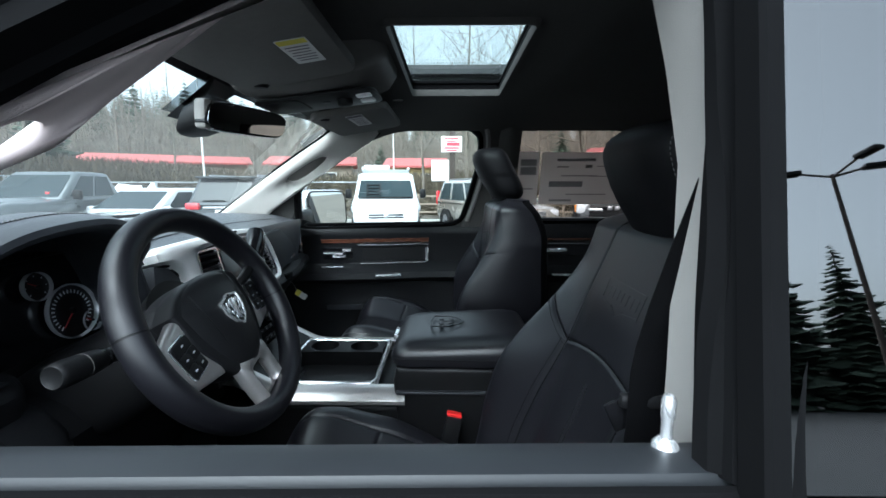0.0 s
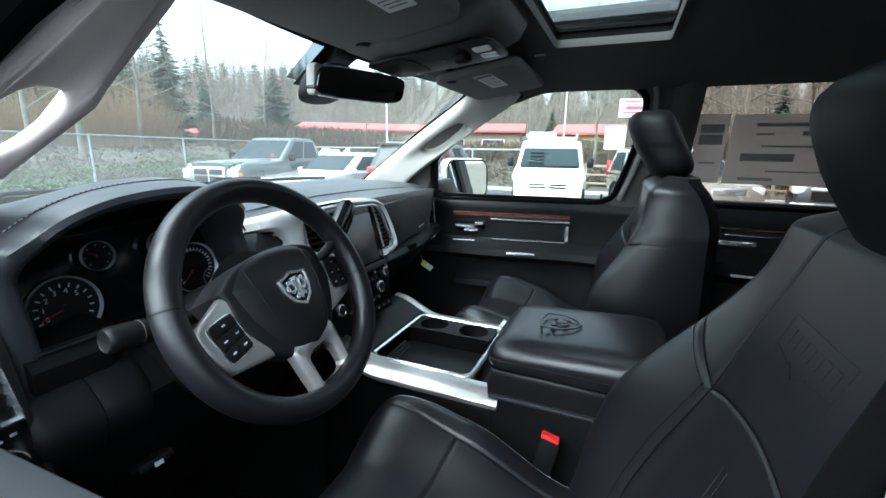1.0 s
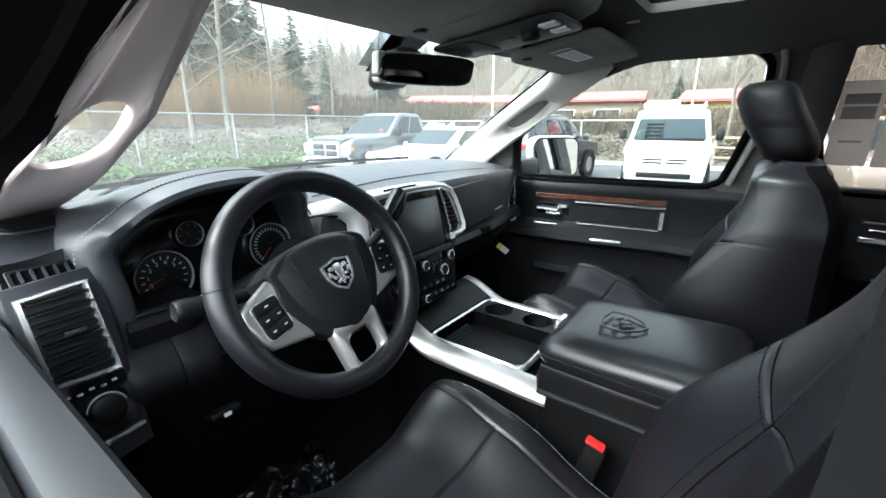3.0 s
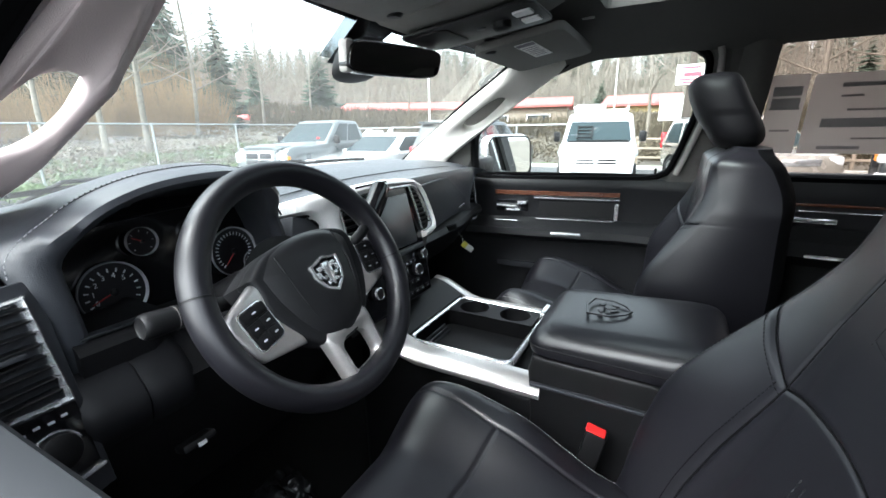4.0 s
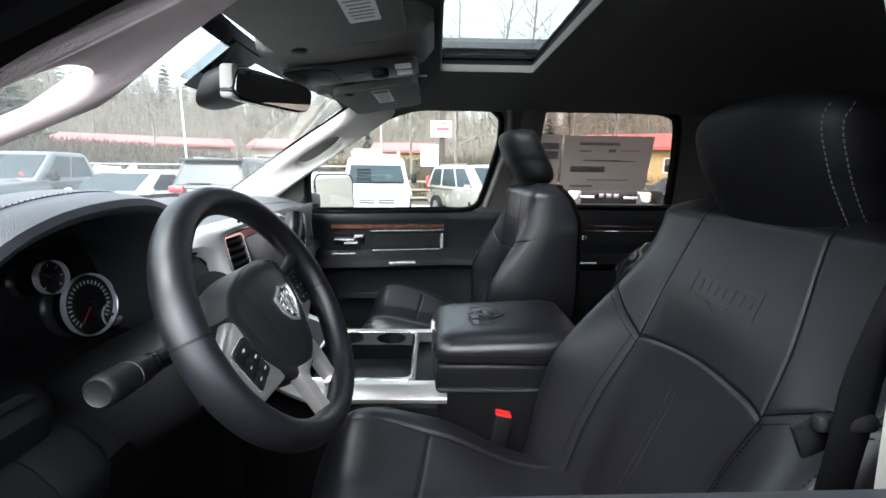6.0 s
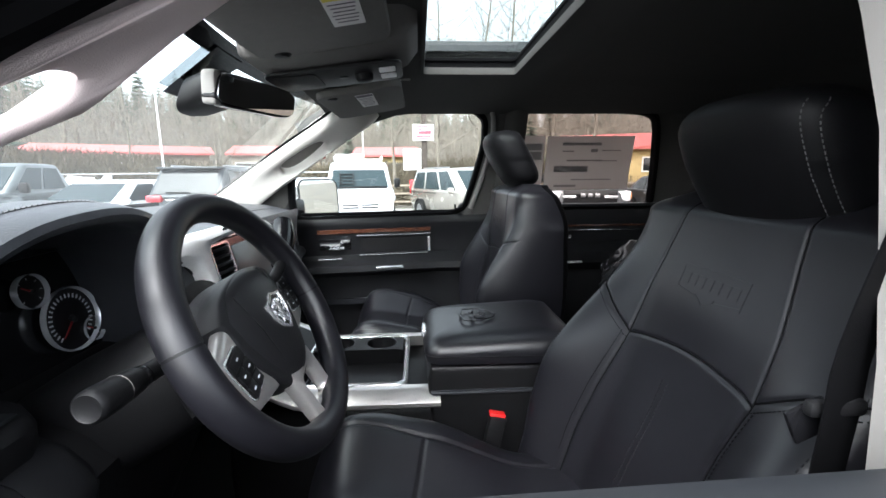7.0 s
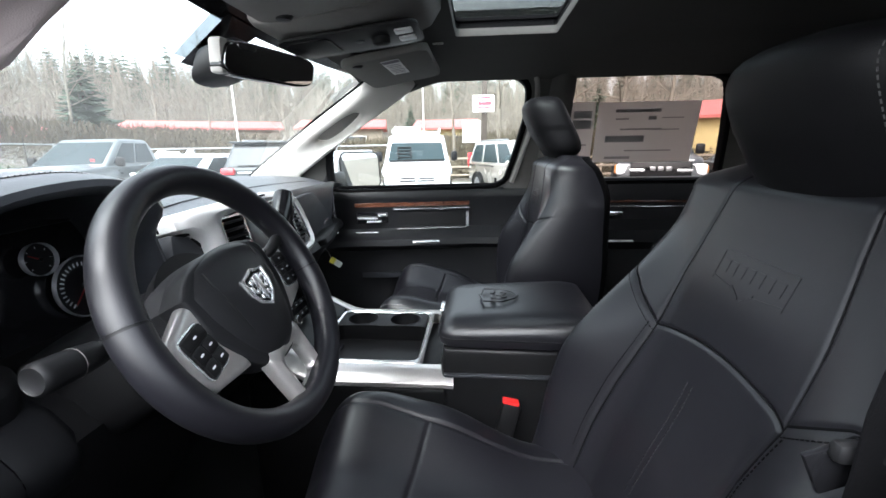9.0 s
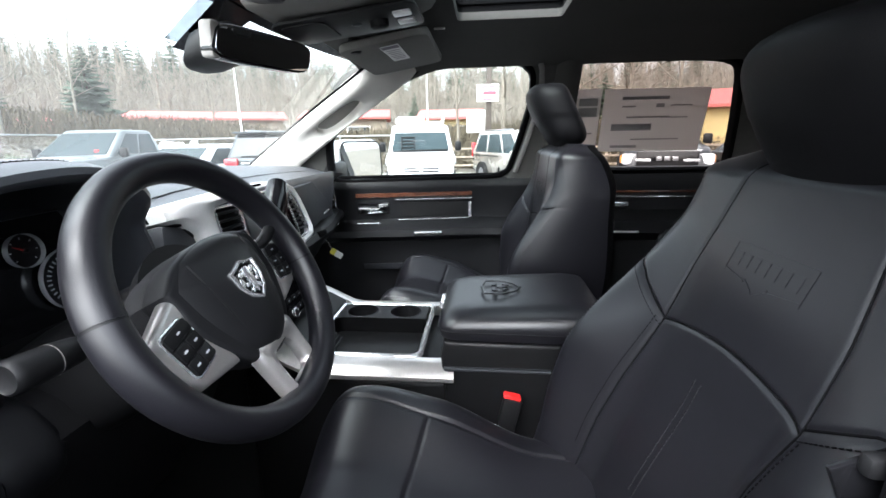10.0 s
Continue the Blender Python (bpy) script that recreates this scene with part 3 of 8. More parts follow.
# ---- passenger front door ----
def build_passenger_door():
    d = thing("door_2", "closed black passenger door with walnut strip and chrome handle", "car door", kind="structure")
    prof = [(1.455, 0.055), (1.468, 0.045), (1.472, 0.02), (1.468, 0.0), (1.452, -0.012), (1.425, -0.012), (1.400, 0.002), (1.30, 0.004), (1.275, -0.028), (1.262, -0.060), (1.236, -0.064), (1.218, -0.040), (1.205, 0.002), (1.06, 0.010), (0.98, 0.0), (0.80, -0.02), (0.70, -0.01), (0.70, 0.055)]
    rings = []
    for k in range(25):
        x = -0.74 + 0.92 * k / 24
        dip = 0.5 - 0.5 * soft(-0.6, -0.40, x)
        rings.append([(x, side_y(x, 1.0) + o + (0.02 * dip if -0.07 < o < -0.02 else 0), z) for z, o in prof])
    part("panel", loft(rings, True, True), DOOR_VINYL, d, "soft black moulded panel")
    def strip(x0, x1, z0, z1, out, mat, name, label="", slope=0.0, r=0.003):
        n = 12
        rg = []
        for k in range(n + 1):
            x = x0 + (x1 - x0) * k / n
            y = side_y(x, 1.0)
            zz = slope * k / n
            rg.append([(x, y + 0.004, z0 + zz), (x, y - out + r, z0 + zz), (x, y - out, z0 + r + zz), (x, y - out, z1 - r + zz), (x, y - out + r, z1 + zz), (x, y + 0.004, z1 + zz)])
        return part(name, loft(rg, True, True), mat, d, label)
    strip(-0.60, -0.120, 1.392, 1.412, 0.006, WOOD, "wood_strip", "walnut veneer strip")
    strip(-0.44, -0.120, 1.379, 1.385, 0.008, CHROME, "trim_bar", "thin chrome bar")
    strip(-0.42, -0.145, 1.306, 1.371, -0.001, PLASTIC, "insert", "black leather insert")
    strip(-0.43, -0.135, 1.294, 1.299, 0.008, CHROME, "lower_trim_bar", "thin chrome bar")
    strip(-0.135, -0.122, 1.300, 1.368, 0.010, CHROME, "pull_end", "chrome pull end", 0, 0.004)
    strip(-0.60, -0.45, 1.282, 1.288, 0.012, CHROME, "switch_trim", "chrome edge of the switch plate")
    # inside release handle in its cup
    strip(-0.595, -0.465, 1.322, 1.372, -0.002, GLOSS_BLACK, "handle_cup", "dark cup")
    strip(-0.585, -0.505, 1.346, 1.354, 0.026, CHROME, "release_handle", "chrome release handle", -0.004, 0.003)
    strip(-0.548, -0.492, 1.328, 1.336, 0.022, CHROME, "lock_lever", "small chrome lock lever", 0, 0.003)
    strip(-0.505, -0.470, 1.354, 1.366, 0.014, CHROME, "handle_base", "chrome base", 0, 0.003)
    y = side_y(-0.3, 1.0)
    sw = part("armrest_switch", box(0.115, 0.026, 0.010, (-0.30, y - 0.058, 1.252), 0.003, m=pose(0, 0, 0, 25, 0, 9.6)), CHROME, d, "chrome switch plate")
    for k in range(4):
        part("switch_bar", box(0.018, 0.006, 0.006, (-0.338 + 0.025 * k, y - 0.0695 + 0.0042 * k, 1.2505), 0.001, m=pose(0, 0, 0, 25, 0, 9.6)), PLASTIC, sw, "dark bar on the plate")
    part("map_pocket", loft([[(x, side_y(x, 1) - 0.02 - 0.025 * math.sin(math.pi * min(1, max(0, (x + 0.6) / 0.45))), 1.115), (x, side_y(x, 1) + 0.004, 1.105), (x, side_y(x, 1) + 0.004, 1.085), (x, side_y(x, 1) - 0.015 - 0.025 * math.sin(math.pi * min(1, max(0, (x + 0.6) / 0.45))), 1.09)] for x in np.linspace(-0.58, -0.2, 16)], True, True), PLASTIC_GREY, d, "charcoal pocket lip")
    part("sill_seal", tube([(x, side_y(x, 1.47) + 0.012, 1.478) for x in np.linspace(-0.67, 0.02, 8)], 0.007, 8), RUBBER, d, "black window sill seal")
    part("lock_pin", lathe([(0.0045, 0), (0.0045, 0.035), (0.002, 0.04), (0.0, 0.04)], 12, Matrix.Translation((-0.01, side_y(0, 1.4) - 0.003, 1.468))), PLASTIC, d, "black lock pin")


def build_rear_door():
    d = thing("door_3", "closed black rear passenger door with walnut strip", "car door", kind="structure")
    prof = [(1.485, 0.06), (1.498, 0.04), (1.498, 0.0), (1.47, -0.012), (1.42, -0.006), (1.33, 0.0), (1.29, -0.045), (1.24, -0.045), (1.20, 0.0), (0.7, -0.01), (0.7, 0.06)]
    part("panel", loft([[(x, side_y(x, 1.0) + o, z) for z, o in prof] for x in np.linspace(0.185, 1.35, 6)], True, True), DOOR_VINYL, d)
    def bar(x0, x1, z, h, out, mat, name, label):
        part(name, box(x1 - x0, 0.014, h, ((x0 + x1) / 2, side_y(0.5, 1) - out, z), 0.002), mat, d, label)
    bar(0.40, 0.95, 1.405, 0.010, 0.004, WOOD, "wood_strip", "dark walnut strip")
    bar(0.42, 0.95, 1.385, 0.005, 0.006, CHROME, "trim_bar", "thin chrome bar")
    bar(0.40, 0.52, 1.355, 0.018, 0.01, CHROME, "release_handle", "chrome release handle")
    bar(0.45, 0.56, 1.245, 0.008, 0.05, SILVER, "switch_plate", "silver switch plate")
    part("sill_edge", box(0.66, 0.05, 0.012, (0.58, side_y(0.5, 1.5) + 0.0, 1.499), 0.004), PLASTIC_GREY, d, "charcoal sill edge")


build_passenger_door()
build_rear_door()
# pillar between the passenger doors
def b_pillar(u, v):
    z = 0.75 + 1.15 * v
    return (0.135 + 0.11 * (u) + 0.02 * v + 0.10 * max(0, z - 1.48) * (1 - 0.5 * u), side_y(0, z) - 0.012 - 0.022 * math.sin(math.pi * u), z)
tagged(part("pillar_trim", slab(b_pillar, lambda u, v: tuple(Vector(b_pillar(u, v)) + Vector((0, 0.05, 0))), 8, 10), LINER), "grey cloth trim on the pillar between passenger doors", "pillar trim", kind="structure")
# lighter edge strip: daylight on the pillar's front edge is in its colour
tagged(part("trim_edge", tube(spline([(x + 0.038, side_y(0, z) - 0.020, z) for x, z in ((0.018, 1.49), (0.055, 1.60), (0.098, 1.76), (0.102, 1.85), (0.095, 1.885))], 20), 0.010, 8), TRIM_B), "front edge of the pillar trim, coloured lighter as if lit", "pillar trim", kind="structure")


# ---- driver's door: its sill, seals and frame; the rear door behind it ----
def build_driver_door():
    d = thing("door_1", "closed black driver's door with its window fully lowered", "car door", kind="structure")
    prof = [(0.012, 0.72), (0.012, 1.28), (-0.02, 1.36), (0.0, 1.435), (0.002, 1.452), (-0.004, 1.461), (-0.02, 1.465), (-0.040, 1.463), (-0.046, 1.455), (-0.046, 1.38), (-0.046, 0.72)]
    part("panel", loft([[(x, near_y(x, 1.0) + o, z) for o, z in prof] for x in np.linspace(-0.95, 0.155, 12)], True, True), SILL, d, "soft dark grey moulded inner sill")
    def run(o, z, r, mat, name, label, x0=-0.95, x1=0.155, sq=1.0):
        part(name, tube([(x, near_y(x, 1.0) + o, z) for x in np.linspace(x0, x1, 8)], r, 8, squash=sq), mat, d, label)
    run(-0.053, 1.456, 0.007, RUBBER, "inner_seal", "black rubber window seal")
    run(-0.069, 1.452, 0.006, RUBBER, "outer_seal", "black rubber window seal")
    run(-0.081, 1.454, 0.005, PLASTIC_GREY, "belt_strip", "dark belt strip")
    skin = [(-0.074, 1.448), (-0.088, 1.452), (-0.100, 1.445), (-0.118, 1.40), (-0.135, 1.30), (-0.15, 1.1), (-0.15, 0.72), (-0.07, 0.72)]
    part("skin", loft([[(x, near_y(x, 1.0) + o, z) for o, z in skin] for x in np.linspace(-0.98, 0.092, 10)], True, True), BODY, d, "black metallic door skin")
    # window frame: front edge along the pillar, top rail, rear upright
    rail = [(-1.05, 0.355, 1.486), (-0.80, 0.355, 1.556), (-0.60, 0.36, 1.626), (-0.47, 0.37, 1.666), (-0.40, 0.40, 1.713), (-0.28, 0.425, 1.781), (-0.12, 0.435, 1.85), (0.05, 0.44, 1.89), (0.135, 0.43, 1.895), (0.180, 0.425, 1.85), (0.180, 0.39, 1.70), (0.166, 0.355, 1.55), (0.158, 0.333, 1.46)]
    pts = [tuple(p) for p in spline(rail, 90)]
    def offset(oy, ox=0.0, oz=0.0):
        return [(x + ox * soft(0.0, 0.15, x), y + oy, z + oz * (1 - soft(0.0, 0.15, x))) for x, y, z in pts]
    part("window_frame", tube(offset(-0.040, 0.014, 0.030), 0.020, 10, squash=1.0), RUBBER, d, "black window frame")
    D = spline(LEFT_OUT, 40)
    part("frame_lip", slab(lambda u, v: D[int(round(u * 39))] + Vector((0.004 + 0.008 * v, -0.075 * v + 0.004, 0.010 * v - 0.002)), lambda u, v: D[int(round(u * 39))] + Vector((-0.010, -0.075 * v + 0.004, 0.010 * v + 0.006)), 39, 2), RUBBER, d, "black inner lip of the window frame")
    part("frame_seal", tube(offset(-0.014, -0.004, 0.004), 0.016, 8), RUBBER, d, "black rubber frame seal")
    part("frame_cover", tube(offset(-0.026, 0.004, 0.018), 0.015, 8), RUBBER, d, "black inner frame cover")
    part("lock_pin", lathe([(0.012, 0), (0.012, 0.003), (0.008, 0.007), (0.0052, 0.009), (0.0052, 0.022), (0.0064, 0.024), (0.0064, 0.036), (0.0045, 0.040), (0, 0.041)], 20, Matrix.Translation((0.128, near_y(0.12, 1.4) - 0.012, 1.462)) @ Matrix.Diagonal((0.78, 0.78, 1.0, 1))), CHROME, d, "chrome lock pin")


build_driver_door()


def driver_b(u, v):
    z = 0.9 + 1.02 * v
    return (0.158 + 0.10 * u + 0.10 * max(0.0, min(z, 1.66) - 1.46) - 0.026 * soft(1.66, 1.92, z), near_y(0, z) + 0.040 + 0.020 * math.sin(math.pi * min(1, 0.2 + 0.8 * u)), z)
# the door frame's shade is put into this trim's darker colour
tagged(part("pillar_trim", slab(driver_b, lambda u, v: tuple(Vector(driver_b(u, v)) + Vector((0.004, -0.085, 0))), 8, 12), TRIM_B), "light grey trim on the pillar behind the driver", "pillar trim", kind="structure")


def build_near_rear():
    d = thing("door_4", "closed black rear door with dark privacy glass behind the driver", "car door", kind="structure")
    yo = lambda z: near_y(0, z) - 0.075 if z > 1.46 else near_y(0, z) - 0.075 - 0.075 * soft(1.46, 1.2, z)
    skin = lambda u, v: (0.105 + 1.1 * u, yo(0.72 + 0.735 * v), 0.72 + 0.735 * v)
    part("skin", slab(skin, lambda u, v: tuple(Vector(skin(u, v)) + Vector((0, 0.06, 0))), 4, 10), BODY, d, "black metallic door skin")
    def upright(s):
        z = 1.458 + 0.457 * s
        x0, x1, y = 0.150 + 0.02 * s, 0.163 + 0.02 * s, yo(z) - 0.003
        return [(x0, y + 0.003, z), (x0 + 0.003, y, z), (x1, y, z), (x1, y + 0.025, z), (x0, y + 0.025, z)]
    part("front_upright", loft([upright(k / 10) for k in range(11)], True, True), RUBBER, d, "black pillar cover")
    part("belt_seal", tube([(x, yo(1.47) - 0.004, 1.462) for x in np.linspace(0.15, 1.2, 5)], 0.009, 8), RUBBER, d, "black belt seal")
    gl = lambda u, v: (0.162 + 0.02 * v + (0.95 - 0.1 * v) * u, yo(1.465 + 0.44 * v) + 0.004, 1.465 + 0.44 * v)
    part("pane", slab(gl, lambda u, v: tuple(Vector(gl(u, v)) + Vector((0, 0.004, 0))), 6, 8), PRIVACY, d, "dark privacy glass")
    part("top_rail", tube([(x, yo(1.91) + 0.01, 1.915) for x in np.linspace(0.20, 1.3, 6)], 0.022, 8), BODY, d)


build_near_rear()
tagged(part("wall_driver_rear", box(1.2, 0.03, 1.2, (0.85, 0.335, 0.86), 0.01), PLASTIC), "black inner wall beside the rear seat", "inner wall", kind="structure")
# steel over the driver's window
tagged(part("roof_rail", tube(spline([(-0.35, 0.44, 1.86), (-0.2, 0.435, 1.915), (0.0, 0.43, 1.94), (0.4, 0.425, 1.945), (1.4, 0.425, 1.93)], 24), 0.035, 10), BODY), "black painted roof rail over the driver's door", "roof rail", kind="structure")
tagged(part("roof_rail", tube(spline([(-0.62, 1.825, 1.80), (-0.45, 1.845, 1.885), (-0.2, 1.87, 1.93), (0.4, 1.88, 1.95), (1.4, 1.88, 1.93)], 24), 0.035, 10), LINER), "grey trimmed roof rail over the passenger doors", "roof rail", kind="structure")


# ---- seats ----
def seg_dist(p, a, b):
    ab, ap = (b[0] - a[0], b[1] - a[1]), (p[0] - a[0], p[1] - a[1])
    t = max(0.0, min(1.0, (ap[0] * ab[0] + ap[1] * ab[1]) / (ab[0] ** 2 + ab[1] ** 2 + 1e-12)))
    return math.hypot(ap[0] - t * ab[0], ap[1] - t * ab[1])


def groove(p, lines, width=0.0028, depth=0.0032):
    d = 1.0
    for line in lines:
        for a, b in zip(line, line[1:]):
            d = min(d, seg_dist(p, a, b))
    return depth * bell(d, width)


ARCH = [(0.133 - 0.273 * k / 12, 1.360 + 0.012 * k / 12 + 0.013 * math.sin(math.pi * k / 12)) for k in range(13)]
BACK_SEAMS = [ARCH, [(0.133, 1.360), (0.132, 1.45), (0.122, 1.53), (0.112, 1.60)], [(-0.140, 1.372), (-0.130, 1.45), (-0.112, 1.53), (-0.10, 1.60)],
              [(0.133, 1.360), (0.175, 1.388), (0.21, 1.410), (0.262, 1.430)], [(-0.140, 1.378), (-0.20, 1.418), (-0.262, 1.440)],
              [(0.133, 1.360), (0.145, 1.25), (0.150, 1.169), (0.150, 1.05)], [(-0.140, 1.372), (-0.120, 1.30), (-0.110, 1.20), (-0.108, 1.05)]]
CUSH_SEAMS = [[(-0.39, 0.185), (-0.165, 0.165), (0.2, 0.16)], [(-0.39, -0.185), (-0.165, -0.165), (0.2, -0.16)], [(-0.165, 0.165), (-0.185, 0.05), (-0.185, -0.05), (-0.165, -0.165)]]


def back_half(z):
    return 0.264 - 0.012 * soft(1.30, 1.08, z) - 0.018 * soft(1.46, 1.56, z) - 0.060 * soft(1.560, 1.61, z) ** 2


def back_front(t, z):
    """The front face of a backrest, t from -1 to 1 across."""
    y = back_half(z) * t
    x = 0.115 + 0.335 * (z - 1.1)
    x -= 0.104 * soft(0.10, 0.262, abs(y)) * (1 - soft(1.25, 1.52, z)) * (0.85 + 0.15 * soft(1.05, 1.2, z))
    x += 0.010 * bell(z - 1.30, 0.09) * bell(y, 0.1)
    x += (0.030 * abs(t) ** 24 + 0.008 * abs(t) ** 10) * (1 - 0.75 * soft(1.48, 1.60, z))
    x += 0.045 * soft(1.560, 1.605, z) ** 2 + groove((y, z), BACK_SEAMS)
    x -= 0.0035 * bell(y - 0.0, 0.11) * bell(z - 1.45, 0.05)
    return Vector((x, y, z))


def cush_top(s, t):
    """The upper face of a seat cushion, s to the rear, t across."""
    x, y = -0.385 + 0.53 * s, 0.268 * t * (0.94 + 0.06 * soft(0.0, 0.3, s))
    z = 1.105 - 0.028 * s + 0.062 * soft(0.05, 0.212, abs(y)) * (1 - soft(0.42, 0.80, s))
    z += 0.008 * bell(x + 0.27, 0.07) + 0.020 * bell(s - 0.2, 0.28)
    z -= 0.11 * max(0.0, 1 - s / 0.17) ** 2.6 + 0.11 * abs(t) ** 12 + 0.012 * abs(t) ** 4
    z -= groove((x, y), CUSH_SEAMS, 0.0036, 0.0045)
    return Vector((x, y, z))


def build_seat(dx, cy, label, belt_side, lift=0.0, upright=0.0, raised=0.0, lean=(0.0, 0.0)):
    """One front seat. lift: the cushion pumped up; upright: a less reclined back; raised, lean: the headrest drawn up and tipped forward."""
    s = thing("car_seat", label, "car seat", (dx, cy, 0.66), "front seats")
    o = Vector((0, 0, -0.66))
    f = lambda u, v: back_front(2 * u - 1, 1.04 + 0.565 * v) + o
    def b(u, v):
        t, z = 2 * u - 1, 1.04 + 0.565 * v
        return Vector((max(back_front(t, z).x + 0.025, 0.282 + 0.335 * (z - 1.1) + 0.02 * (1 - t**4) - 0.02 * abs(t) ** 12 + 0.03 * soft(1.52, 1.2, z) - 0.015 * soft(1.56, 1.605, z) - 0.048 * soft(1.45, 1.605, z) ** 1.8), back_half(z) * t * 0.985, z - 0.004)) + o
    back = part("backrest", slab(f, b, 240, 250), LEATHER, s, "black leather backrest with sewn panels", True, 75)
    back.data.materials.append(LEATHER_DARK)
    for q in back.data.polygons:  # rear faces take the shade-darkened leather
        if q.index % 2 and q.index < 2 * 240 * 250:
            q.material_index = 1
    g = lambda u, v: cush_top(u, 2 * v - 1) + o + Vector((0, 0, lift))
    part("cushion", slab(g, lambda u, v: Vector((-0.355 + 0.50 * u, 0.262 * (2 * v - 1), 0.93)) + o, 200, 200), LEATHER, s, "black leather cushion", True, 75)
    part("seat_base", box(0.46, 0.48, 0.265 + lift, Vector((-0.08, 0, 0.7975 + lift / 2)) + o, 0.02), PLASTIC, s, "black plastic base")
    # a dark cord paints the shadow at the bottom of each seam
    for line in BACK_SEAMS:
        pts = []
        for k in range(33):
            u = k / 32 * (len(line) - 1)
            i = min(int(u), len(line) - 2)
            y, z = (line[i][n] + (line[i + 1][n] - line[i][n]) * (u - i) for n in (0, 1))
            if 1.06 < z < 1.59:
                pts.append(back_front(max(-0.985, min(0.985, y / back_half(z))), z) + Vector((-0.0002, 0, 0)) + o)
        part("seam", tube(pts, 0.0015, 6), LEATHER_DARK, s, "dark line standing for the shadow in a sewn seam")
    # stitched rows beside the seams
    for side in (1, -1):
        row = [Vector((-0.35 + 0.46 * k / 40, 0, 0)) for k in range(41)]
        pts = []
        for p in row:
            sv = (p.x + 0.385) / 0.53
            q = cush_top(sv, side * 0.86)
            pts.append(q + Vector((0, 0, 0.0008 + lift)) + o)
        stitches(pts, s)
    for side, line in ((1, BACK_SEAMS[3]), (1, BACK_SEAMS[5]), (-1, BACK_SEAMS[4]), (-1, BACK_SEAMS[6])):
        pts = []
        for k in range(17):
            u = k / 16 * (len(line) - 1)
            i = min(int(u), len(line) - 2)
            y = line[i][0] + (line[i + 1][0] - line[i][0]) * (u - i)
            z = line[i][1] + (line[i + 1][1] - line[i][1]) * (u - i) - (0.011 if line in (BACK_SEAMS[3], BACK_SEAMS[4]) else 0)
            y += 0.011 * side if line in (BACK_SEAMS[5], BACK_SEAMS[6]) else 0
            if z > 1.1:
                q = back_front(max(-0.97, min(0.97, y / back_half(z))), z)
                pts.append(q + Vector((-0.0008, 0, 0)) + o)
        stitches(pts, s, LEATHER_DARK)
    for side in (1, -1):
        stitches([back_front(side * 0.915, 1.10 + 0.47 * k / 30) + Vector((-0.0008, 0, 0)) + o for k in range(31)], s, THREAD_DIM)
    for k in (-0.006, 0.006):
        stitches([back_front((0.02 + k) / back_half(1.15 + 0.17 * q / 12), 1.15 + 0.17 * q / 12) + Vector((-0.0006, 0, 0)) + o for q in range(13)], s, THREAD_DIM)
    # pressed nameplate: a raised outline with plain bars
    def on_back(y, z, lift):
        return back_front(y / back_half(z), z) + Vector((-lift, 0, 0)) + o
    def bar(y0, y1, z0, z1, lift, slant=0.0):
        f = lambda d: lambda u, v: on_back(y0 + (y1 - y0) * u, z0 + (z1 - z0) * v + slant * (u - 0.5), d)
        part("embossing", slab(f(lift), f(-0.003), 4, 3), LEATHER, s, "pressed nameplate bar", True, 30)
    bar(-0.066, 0.066, 1.494, 1.4965, 0.0008)
    bar(-0.066, -0.0635, 1.458, 1.494, 0.0008)
    bar(0.0635, 0.066, 1.458, 1.494, 0.0008)
    for sy in (-1, 1):
        bar(sy * 0.0635, sy * 0.022, 1.458, 1.4605, 0.0008, -0.005)
        bar(sy * 0.020, sy * 0.002, 1.453, 1.4555, 0.0008, -0.010)
    for k in range(7):
        bar(-0.055 + 0.0165 * k, -0.0445 + 0.0165 * k, 1.470, 1.486, 0.0008)
    # headrest
    rings = []
    for k in range(25):
        h = k / 24
        z = 1.548 + 0.190 * h
        e = (1 - abs(2 * h - 1) ** 5) ** 0.35 if 0 < h < 1 else 0.02
        w = 0.262 * (0.86 + 0.14 * e) * (0.97 if h < 0.5 else 1) * max(e, 0.25)
        cx = 0.330 + 0.20 * (z - 1.545) * 0.35 - 0.05 * soft(1.57, 1.73, z)
        df, dr = max(e, 0.12) * (0.055 + 0.025 * soft(0.0, 0.5, h)), max(e, 0.12) * (0.075 - 0.025 * h) * (0.88 if raised else 1.0)
        rings.append([Vector((cx + y * (df if y < 0 else dr) - lean[0] - lean[1] * h, x, z + raised)) + o for x, y in oval(w, 2.0, 40, 2.7)])
    hr = part("headrest", loft(rings, True, True), LEATHER_HEAD_SHADE, s, "black leather headrest with double stitching", True, 70)
    for sy in (-0.121, -0.110):
        pts = []
        for k in range(24):
            h = 0.10 + 0.76 * k / 23
            z = 1.548 + 0.190 * h
            e = (1 - abs(2 * h - 1) ** 5) ** 0.35
            cx = 0.330 + 0.20 * (z - 1.545) * 0.35 - 0.05 * soft(1.57, 1.73, z)
            pts.append(Vector((cx - (0.055 + 0.025 * soft(0.0, 0.5, h)) * e * (1 - min(0.97, abs(sy) / (0.131 * e)) ** 3.0) ** (1 / 3.0) - 0.0008, sy, z)) + o)
        if not raised:
            stitches(pts, hr, THREAD_PALE)
    for y in (-0.06, 0.06):
        part("headrest_post", tube([Vector((0.30 - 0.8 * lean[0], y, 1.50)) + o, Vector((0.312 - lean[0], y, 1.60 + raised)) + o], 0.007, 10), PLASTIC, s, "black steel post")
    # belt buckle on the inboard side
    ys = 0.252 if belt_side > 0 else -0.252
